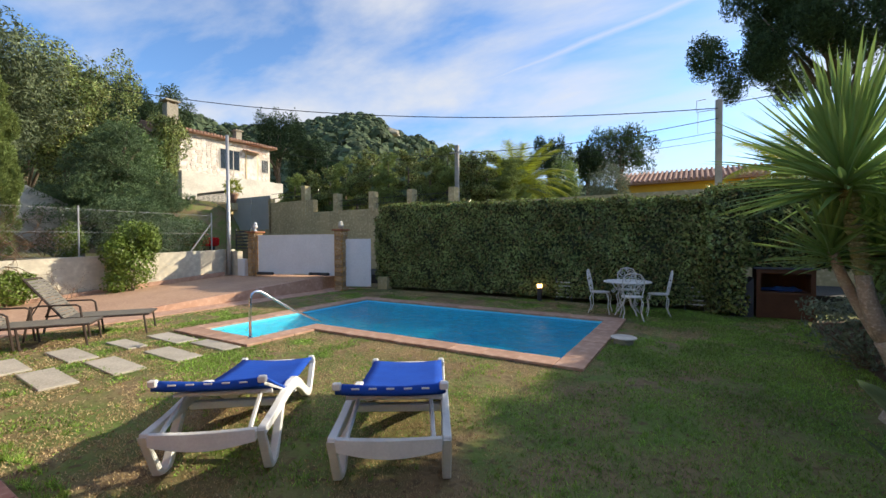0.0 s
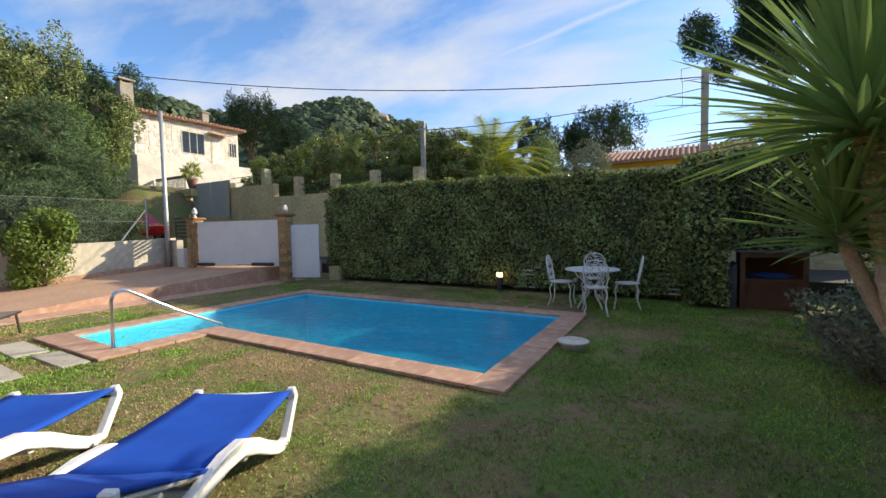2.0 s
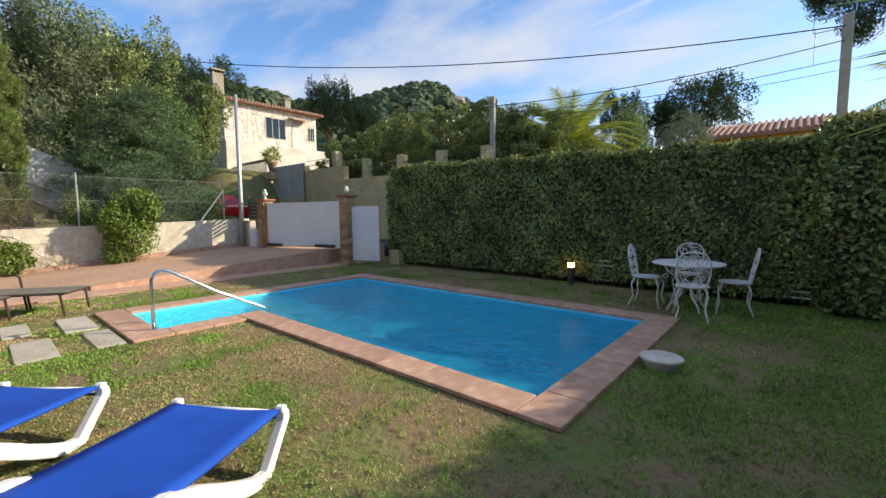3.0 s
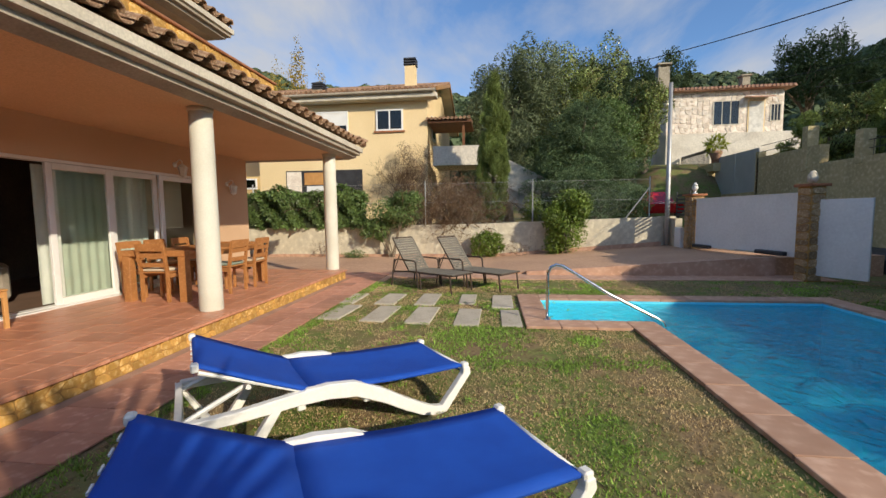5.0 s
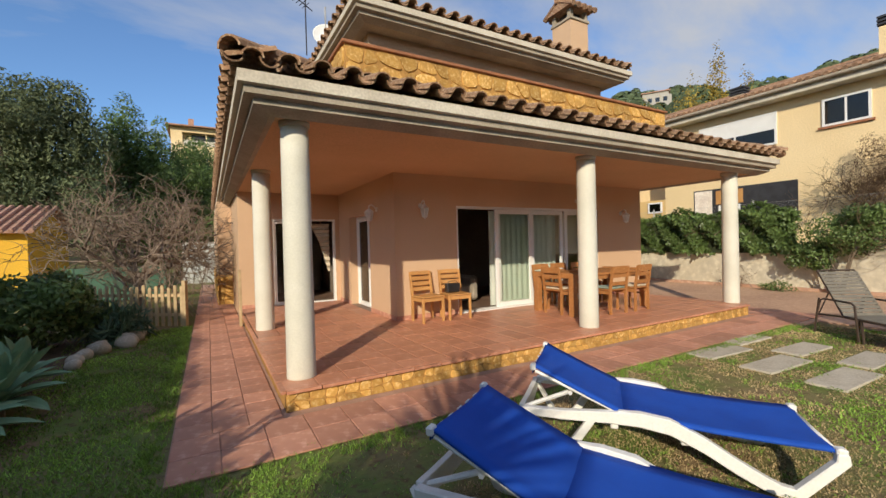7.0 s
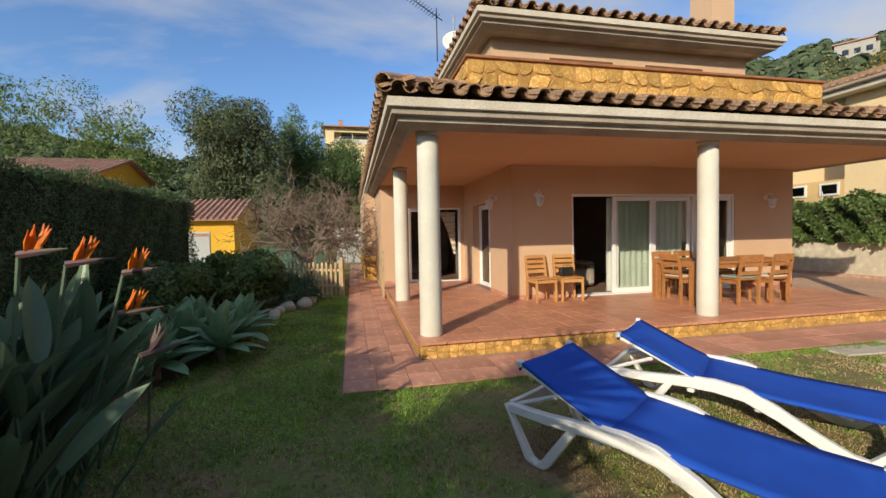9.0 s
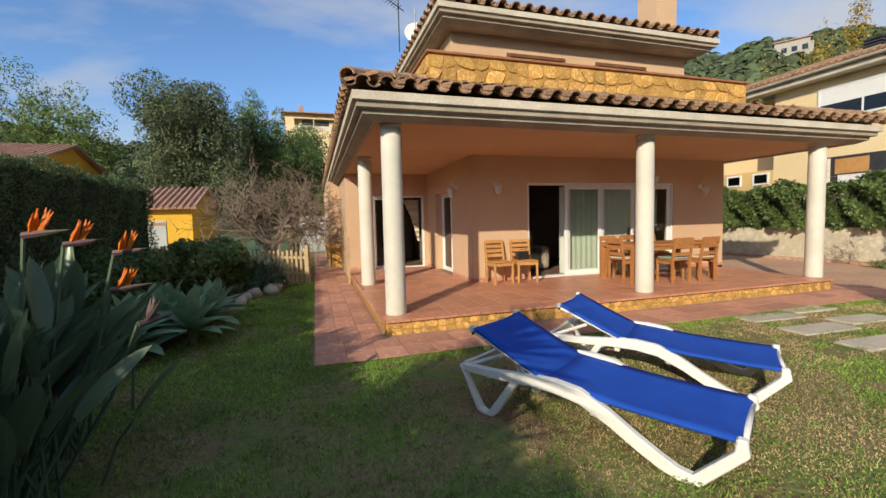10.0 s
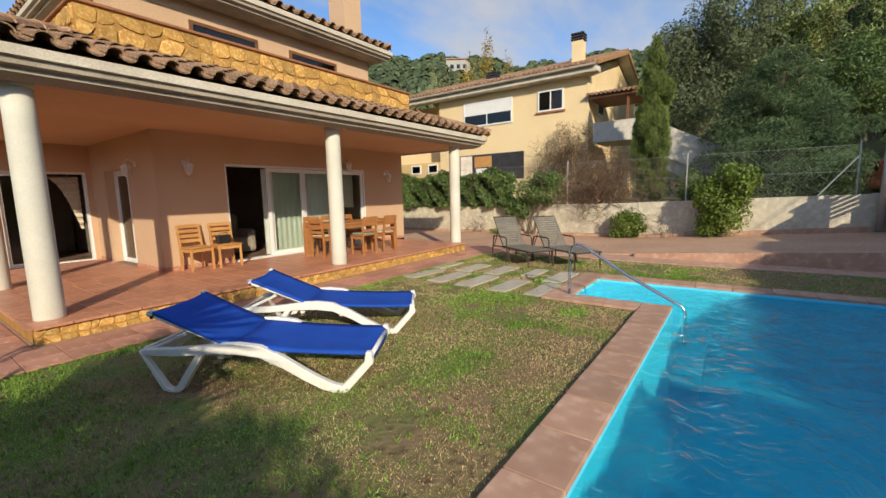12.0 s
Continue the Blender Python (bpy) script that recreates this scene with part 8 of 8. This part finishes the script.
def agave(x, y, r, n, seed):
    t = thing("agave", pose(x, y, 0.0), "pale green spineless agave rosette at the lawn's edge", "agave", "agave rosettes")
    rng = np.random.default_rng(seed)
    kinds = [paddle("leaf", r, r * 0.40, d, 6) for d in (0.1, 0.6)]
    for k in kinds:
        k.materials.append(L_AGAVE)
    part("stem", tube(B(), [(0, 0, -0.05), (0, 0, 0.22)], 0.05, 8), BARK, t)
    for i in range(n):
        a = i * 2.399
        el = radians(80 - 72 * (i / n))
        o = new("leaf", kinds[0 if el > 0.8 else 1])
        o.parent = t
        s = rng.uniform(0.8, 1.1)
        o.matrix_basis = Matrix.Translation((0, 0, 0.25 - 0.10 * i / n)) @ Euler((0, 0, a)).to_matrix().to_4x4() @ Euler((0, -el, 0)).to_matrix().to_4x4() @ Matrix.Diagonal((s, s, s, 1))


for x, y, r, n, k in ((1.55, -0.35, 0.52, 26, 1), (1.50, -1.05, 0.50, 24, 2), (2.05, -0.65, 0.55, 26, 3), (2.05, 0.15, 0.52, 24, 4), (1.55, -1.75, 0.46, 22, 5), (2.15, -1.5, 0.52, 24, 6)):
    agave(x, y, r, n, k)
rng_r = np.random.default_rng(15)
for i in range(9):
    x, y = 1.15 - 0.04 * i + rng_r.normal() * 0.05 + 0.3 * (i < 4), -3.0 - 0.28 * i
    r = rng_r.uniform(0.10, 0.16)
    k = thing("border_rock", pose(x, y, 0), "pale weathered boulder edging the flower bed", "rock", "border rocks")
    bm = B()
    bmesh.ops.create_icosphere(bm, subdivisions=2, radius=r)
    for v in bm.verts:
        v.co *= 1 + 0.3 * noise.noise(v.co * 7 + Vector((i * 3, 0, 0)))
        v.co.z = v.co.z * 0.8 + r * 0.5
        v.co.z = max(v.co.z, -0.02)
    part("rock", bm, SLAB, k, smooth=True)
structure("flower_bed", prism(B(), [(1.35, -5.6), (1.4, -3), (1.85, 0.3), (1.85, 3.0), (1.75, 4.6), (2.0, 6), (1.9, 8.5), (2.1, 10.6), (3.6, 11.5), (3.9, 11.5), (3.9, -5.6)], "z", -0.03, 0.012), SOIL, "dark soil of the flower bed")


# ---- grass ----
def patches(x, y, size, seed):
    """Soft random patches of about that size in metres, from -1 to 1."""
    g = np.random.default_rng(seed).uniform(-1, 1, (256, 256))
    u, v = x / size + 100.3, y / size + 100.7
    i, j = np.floor(u).astype(int), np.floor(v).astype(int)
    a, b = u - i, v - j
    a, b = a * a * (3 - 2 * a), b * b * (3 - 2 * b)
    q = lambda k, l: g[(i + k) % 256, (j + l) % 256]
    return (q(0, 0) * (1 - a) + q(1, 0) * a) * (1 - b) + (q(0, 1) * (1 - a) + q(1, 1) * a) * b


def grass():
    rng = np.random.default_rng(19)
    n = 800000
    x, y = rng.uniform(-9.5, 2.0, n), rng.uniform(-5.6, 10.95, n)
    # thin out with distance from the middle of the lawn walked on
    d = np.hypot(x - 0.0, y - 4.0)
    keep = rng.uniform(0, 1, n) < np.clip(1.25 - d / 11.0, 0.28, 1)
    bad = ((x < 0.08) & (y < 1.12)) | ((x > -7.62) & (x < -0.92) & (y > 5.31) & (y < 9.04)) | ((x > -7.62) & (x < -5.47) & (y > 4.0) & (y < 5.4)) | (x > 1.86 + 0.1 * np.sin(y * 2)) & (y < 4.3) | (x > 1.95)
    bad |= (x < -9.4) | ((x < -8.85) & (y < 1.3))
    for a, b, c, e, _turn in SLABS:
        bad |= (x > a) & (x < c) & (y > b) & (y < e)
    keep &= ~bad
    x, y, d = x[keep], y[keep], d[keep]
    pat = patches(x, y, 1.1, 41) * 1.1 + patches(x, y, 0.38, 42) * 0.95 + patches(x, y, 0.12, 43) * 0.3
    edge = np.exp(-((np.maximum(0, x + 0.92) + np.maximum(0, 5.31 - y)) / 0.55) ** 2) + 0.55 * np.exp(-((x + 3.6) ** 2 + (y - 3.6) ** 2) / 5.0)
    dry = rng.uniform(-0.34, 0.34, len(x)) < pat - 0.10 - 0.60 * sm(-1.8, 0.0, x) - 0.4 * (y < 0.8) + 0.50 * edge
    # worn places where the soil shows
    worn = patches(x, y, 0.55, 44) + 0.6 * patches(x, y, 0.16, 45)
    thin = rng.uniform(0, 1, len(x)) < np.clip(1.15 - 1.9 * np.clip(worn - 0.12, 0, 1), 0.06, 1)
    z0 = -0.004
    for name, sel, m_, lab in (("grass", (~dry) & thin, GRASS, "short green lawn grass"), ("dry_grass", dry & thin, GRASS_DRY, "straw-coloured dry lawn grass")):
        X, Y, D = x[sel], y[sel], d[sel]
        k = len(X)
        a = rng.uniform(0, 6.283, k)
        h = rng.uniform(0.012, 0.040, k) * (0.6 if name == "dry_grass" else 1.0)
        w = (0.0026 + 0.0011 * np.clip(D, 0, 9)) * rng.uniform(0.7, 1.3, k)
        lx, ly = rng.normal(0, 0.55, k) * h, rng.normal(0, 0.55, k) * h
        c, s = np.cos(a) * w, np.sin(a) * w
        V = np.stack([np.stack([X - c, Y - s, np.full(k, z0)], 1), np.stack([X + c, Y + s, np.full(k, z0)], 1), np.stack([X + lx, Y + ly, z0 + h], 1)], 1).reshape(-1, 3)
        F = np.arange(k * 3).reshape(-1, 3)
        finish(name, np_mesh(name, V, F), m_, None, lab, "stuff")


grass()


def tufts(x0, x1, y0, y1, n, seed, h=0.07):
    """Longer tufts along the edges of the paving and the pool."""
    rng = np.random.default_rng(seed)
    cx, cy = rng.uniform(x0, x1, n), rng.uniform(y0, y1, n)
    k = 14
    X = np.repeat(cx, k) + rng.normal(0, 0.012, n * k)
    Y = np.repeat(cy, k) + rng.normal(0, 0.012, n * k)
    H = rng.uniform(0.4, 1, n * k) * h
    lx, ly = rng.normal(0, 0.5, n * k) * H, rng.normal(0, 0.5, n * k) * H
    a = rng.uniform(0, 6.28, n * k)
    c, s = np.cos(a) * 0.003, np.sin(a) * 0.003
    V = np.stack([np.stack([X - c, Y - s, X * 0], 1), np.stack([X + c, Y + s, X * 0], 1), np.stack([X + lx, Y + ly, H], 1)], 1).reshape(-1, 3)
    return V


VV = np.concatenate([tufts(-9.0, 0.2, 1.13, 1.30, 420, 1), tufts(-7.4, 1.0, 2.0, 5.2, 260, 2, 0.05), tufts(-0.9, 1.0, 1.0, 9.5, 300, 3, 0.05), tufts(0.09, 0.25, -5.5, 1.1, 200, 4), tufts(-9.2, -7.7, 1.3, 9.0, 160, 5, 0.05)])
finish("grass_tufts", np_mesh("grass_tufts", VV, np.arange(len(VV)).reshape(-1, 3)), GRASS, None, "longer tufts of bright green grass", "stuff")

# ---- clover ----
rng_c = np.random.default_rng(29)
cx, cy = rng_c.uniform(-7.4, 1.4, 620), rng_c.uniform(1.2, 5.2, 620)
cx2, cy2 = rng_c.uniform(-0.8, 1.5, 330), rng_c.uniform(-4.5, 10.0, 330)
cx, cy = np.concatenate([cx, cx2]), np.concatenate([cy, cy2])
ok = ((patches(cx, cy, 0.9, 47) > 0.1) & ~((cx < -5.3) & (cy > 3.9))) & ~((cx < 0.1) & (cy < 1.1))
cx, cy = cx[ok], cy[ok]
k = 34
r_ = rng_c.uniform(0.03, 0.13, len(cx))
P = np.stack([np.repeat(cx, k) + rng_c.normal(0, 1, len(cx) * k) * np.repeat(r_, k), np.repeat(cy, k) + rng_c.normal(0, 1, len(cx) * k) * np.repeat(r_, k), rng_c.uniform(0.018, 0.04, len(cx) * k)], 1)
inside = (P[:, 0] > -7.62) & (P[:, 0] < -0.92) & (P[:, 1] > 5.31) & (P[:, 1] < 9.04)
for a, b, c, e, _turn in SLABS:
    inside |= (P[:, 0] > a) & (P[:, 0] < c) & (P[:, 1] > b) & (P[:, 1] < e)
P = P[~inside]
V, F = leaves_at(P, np.tile([0, 0, 1.0], (len(P), 1)), 0.022, 0.013, rng_c, 0, 0.9)
V[:, 2] = np.clip(V[:, 2], 0.004, 0.055)
finish("clover", np_mesh("clover", V, F), L_CLOVER, None, "bright green clover and weeds in the lawn", "stuff")

# ---- fallen leaves on the lawn ----
rng_l = np.random.default_rng(23)
k = 260
P = np.stack([rng_l.uniform(-5, 1.2, k), rng_l.uniform(1.2, 5.3, k), np.full(k, 0.028)], 1)
P = P[~((P[:, 0] < -5.4) & (P[:, 1] > 4))]
V, F = leaves_at(P, np.tile([0, 0, 0.1], (len(P), 1)), 0.03, 0.018, rng_l, 0, 0.95)
V[:, 2] = np.clip(V[:, 2], 0.008, 0.045)
finish("fallen_leaves", np_mesh("fallen_leaves", V, F), L_BROWN, None, "small dry leaves scattered on the lawn", "stuff")


# ---- paving tiles, pieces that share their meshes ----
def tile_mesh(w, d, h, mat_, bev=0.006, name="tile"):
    bm = B()
    a = [(bev, 0), (w - bev, 0), (w, bev), (w, d - bev), (w - bev, d), (bev, d), (0, d - bev), (0, bev)]
    lo = [bm.verts.new((p[0], p[1], 0)) for p in a]
    mi = [bm.verts.new((p[0], p[1], h - 0.003)) for p in a]
    hi = [bm.verts.new((w / 2 + (p[0] - w / 2) * (1 - 0.012 / w), d / 2 + (p[1] - d / 2) * (1 - 0.012 / d), h)) for p in a]
    for q, r in ((lo, mi), (mi, hi)):
        for i in range(8):
            bm.faces.new((q[i], q[(i + 1) % 8], r[(i + 1) % 8], r[i]))
    bm.faces.new(hi)
    me_ = bpy.data.meshes.new(name)
    bm.to_mesh(me_)
    bm.free()
    me_.materials.append(mat_)
    return me_


def lay(name, parent, x0, y0, x1, y1, z, h, step, mat_, rest_mat, limit, near, gap=0.006, skip=None, rng=np.random.default_rng(31)):
    """Tiles in a grid; the nearest ones are pieces of their own, the rest one mesh."""
    nx, ny = max(1, round((x1 - x0) / step)), max(1, round((y1 - y0) / step))
    sx, sy = (x1 - x0) / nx, (y1 - y0) / ny
    cells = [(x0 + i * sx, y0 + j * sy) for i in range(nx) for j in range(ny)]
    if skip:
        cells = [c for c in cells if not skip(c[0] + sx / 2, c[1] + sy / 2)]
    cells.sort(key=lambda c: math.hypot(c[0] - near[0], c[1] - near[1]))
    kinds = [tile_mesh(sx - gap, sy - gap, h, mat_) for _ in range(1)]
    for c in cells[:limit]:
        o = new(name, kinds[0])
        o.parent = parent
        o.matrix_basis = pose(c[0] + gap / 2, c[1] + gap / 2, z + rng.uniform(-0.0012, 0.0012), rng.normal() * 0.12, rng.normal() * 0.12, 0)
    rest = cells[limit:]
    if rest:
        V, F, k = [], [], 0
        base = [tuple(v.co) for v in kinds[0].vertices]
        fc = [tuple(p.vertices) for p in kinds[0].polygons]
        for c in rest:
            dz = rng.uniform(-0.0012, 0.0012)
            V += [(v[0] + c[0] + gap / 2, v[1] + c[1] + gap / 2, v[2] + z + dz) for v in base]
            F += [tuple(k + i for i in f) for f in fc]
            k += len(base)
        me_ = bpy.data.meshes.new(name + "s")
        me_.from_pydata(V, [], F)
        finish("far_" + name + "s", me_, rest_mat, parent, "", "stuff")


lay("tile", terrace, -9.42, -2.39, -0.835, 0.235, TZ - 0.007, 0.012, 0.305, TILE, TILE_REST, 252, (-2, 0))
lay("tile", terrace, -3.09, -5.89, -0.86, -2.39, TZ - 0.007, 0.012, 0.305, TILE, TILE_REST, 48, (-2, -2))
# the rounded nosing of the terrace edge
nm = tile_mesh(0.32, 0.05, 0.03, TILE, 0.004, "nosing_tile")
for i in range(26):
    o = new("nosing_tile", nm)
    o.parent = terrace
    o.matrix_basis = pose(-9.40 + i * 0.3295, 0.237, TZ - 0.026)
for i in range(18):
    o = new("nosing_tile", nm)
    o.parent = terrace
    o.matrix_basis = pose(-0.842, 0.255 - i * 0.33, TZ - 0.026, 0, 0, -90) @ pose(0, 0, 0)
lay("tile", path_floor, -9.42, 0.375, 0.055, 1.105, 0.013, 0.012, 0.335, TILE_PATH, TILE_REST, 60, (-1, 1))
lay("tile", path_floor, -0.80, -12.0, 0.055, 0.375, 0.013, 0.012, 0.29, TILE_PATH, TILE_REST, 132, (-0.4, 0.4))
lay("tile", path_floor, -10.38, -6.9, -9.44, 1.10, 0.013, 0.012, 0.335, TILE_PATH, TILE_REST, 60, (-9.5, 1))


def coping_run(x0, y0, x1, y1, step=0.5):
    """Coping slabs along a strip, with a rounded nose."""
    if (x1 - x0) > (y1 - y0):
        n = max(1, round((x1 - x0) / step))
        s = (x1 - x0) / n
        me_ = tile_mesh(s - 0.007, y1 - y0, 0.034, COPING, 0.008, "coping_slab")
        for i in range(n):
            o = new("coping_slab", me_)
            o.parent = coping_bed
            o.matrix_basis = pose(x0 + i * s + 0.0035, y0, 0.007 + 0.002 * math.sin(i * 2.7), 0.1 * math.sin(i * 1.7), 0, 0)
    else:
        n = max(1, round((y1 - y0) / step))
        s = (y1 - y0) / n
        me_ = tile_mesh(x1 - x0, s - 0.007, 0.034, COPING, 0.008, "coping_slab")
        for i in range(n):
            o = new("coping_slab", me_)
            o.parent = coping_bed
            o.matrix_basis = pose(x0, y0 + i * s + 0.0035, 0.007 + 0.002 * math.sin(i * 2.7), 0, 0.1 * math.sin(i * 1.7), 0)


coping_run(PX0, PY1 - CW, PX1, PY1)
coping_run(PX1 - CW, PY0, PX1, PY1 - CW - 0.007)
coping_run(PXS - CW, PY0, PX1 - CW - 0.007, PY0 + CW)
coping_run(PXS - CW, PY2, PXS, PY0 - 0.007)
coping_run(PX0, PY2, PXS - CW - 0.007, PY2 + CW)
coping_run(PX0, PY2 + CW + 0.007, PX0 + CW, PY1 - CW - 0.007)


# ---- roof tiles ----
def barrel(name, ln, r, mat_, up=True, seg=6):
    """A tapered half-round clay tile with thickness, running back from the origin along -y, open below (or above)."""
    V, F = [], []
    sg = 1 if up else -1
    for end, (y, k) in enumerate(((0, 1.0), (-ln, 0.82))):
        for rad in (r * k, r * k - 0.016):
            for i in range(seg + 1):
                a = math.pi * i / seg
                V.append((rad * math.cos(a), y, sg * rad * math.sin(a) * 0.85))
    m = seg + 1
    for i in range(seg):
        F.append((i, i + 1, 2 * m + i + 1, 2 * m + i))
        F.append((m + i, 3 * m + i, 3 * m + i + 1, m + i + 1))
        F.append((i, m + i, m + i + 1, i + 1))
    me_ = bpy.data.meshes.new(name)
    me_.from_pydata(V, [], F)
    me_.materials.append(mat_)
    return me_


COVER, CHANNEL = barrel("roof_tile", 0.46, 0.095, ROOF_TILE), barrel("channel_tile", 0.46, 0.095, ROOF_TILE, False)


def tile_roof(parent, corner, along, count, rows, z, slope, inward, hip0=0.0, hip1=0.0, pitch_step=0.29, pieces=300, row_step=0.42):
    """Rows of cover and channel tiles from an eave. corner: where the eave starts; along: unit way of the eave; inward: unit way up the slope."""
    rng = np.random.default_rng(int(abs(corner[0] * 7)) + count)
    al, inn = Vector((*along, 0)), Vector((*inward, 0))
    ang = math.degrees(math.atan2(-inn.x, inn.y)) + 180
    made = 0
    V, F, k = [], [], 0
    for r in range(rows):
        for c in range(count):
            s = (c + 0.5) * pitch_step
            up = r * row_step
            if s < hip0 * up + 0.02 or s > count * pitch_step - hip1 * up - 0.02:
                continue
            for me_, off, dz in ((COVER, 0.0, 0.055), (CHANNEL, 0.5, 0.085)):
                if off and s + pitch_step / 2 > count * pitch_step - hip1 * up:
                    continue
                p = Vector((*corner, 0)) + al * (s + off * pitch_step) + inn * (up - (0.06 if not off else 0.02))
                q = Matrix.Translation((p.x, p.y, z + up * slope + dz + 0.012 * r)) @ pose(0, 0, 0, 0, 0, ang) @ pose(0, 0, 0, -math.degrees(math.atan(slope)) + 1.5, rng.normal() * 1.0, rng.normal() * 1.6)
                if made < pieces:
                    o = new("roof_tile" if not off else "channel_tile", me_)
                    o.parent = parent
                    o.matrix_basis = q
                    made += 1
                else:
                    V += [tuple(q @ v.co) for v in me_.vertices]
                    F += [tuple(k + i for i in f.vertices) for f in me_.polygons]
                    k += len(me_.vertices)
    if F:
        me_ = bpy.data.meshes.new("far_roof_tiles")
        me_.from_pydata(V, [], F)
        finish("far_roof_tiles", me_, ROOF_REST, parent, "", "stuff")


tile_roof(roof_low, (-10.42, 0.46), (1, 0), 34, 4, 3.125, SL, (0, -1), 1, 1, 0.2926, 230)
tile_roof(roof_low, (-0.46, 0.46), (0, -1), 52, 4, 3.125, SL, (-1, 0), 1, 0, 0.2926, 60)
tile_roof(roof_low, (-10.44, -14.8), (0, 1), 52, 4, 3.125, SL, (1, 0), 0, 1, 0.2926, 0)
nw_ = int((HX1 - HX0) / 0.29)
ps = (HX1 - HX0) / nw_
tile_roof(roof_high, (HX0, HY1 + 0.02), (1, 0), nw_, 6, UZ + 0.295, SL, (0, -1), 1, 1, ps, 190)
nd = int((HY1 - UY0 + 0.5) / 0.29)
tile_roof(roof_high, (HX1 + 0.02, HY1), (0, -1), nd, 6, UZ + 0.295, SL, (-1, 0), 1, 1, (HY1 - UY0 + 0.5) / nd, 60)
tile_roof(roof_high, (HX0 - 0.02, HY1 - (HY1 - UY0 + 0.5)), (0, 1), nd, 6, UZ + 0.295, SL, (1, 0), 1, 1, (HY1 - UY0 + 0.5) / nd, 0)
# hip tiles
for (x0, y0, z0), (dx, dy), n in (((-0.44, 0.48, 3.22), (-1, -1), 4), ((-10.46, 0.48, 3.22), (1, -1), 4), ((HX1, HY1, UZ + 0.38), (-1, -1), 9), ((HX0, HY1, UZ + 0.38), (1, -1), 9)):
    for i in range(n):
        o = new("hip_tile", COVER)
        o.parent = roof_low if n == 4 else roof_high
        u = i * 0.30
        o.matrix_basis = Matrix.Translation((x0 + dx * u, y0 + dy * u, z0 + u * SL + 0.02)) @ pose(0, 0, 0, 0, 0, 45 if dx > 0 else -45) @ pose(0, 0, 0, -14, 0, 0) @ Matrix.Diagonal((1.25, 1.1, 1.25, 1))
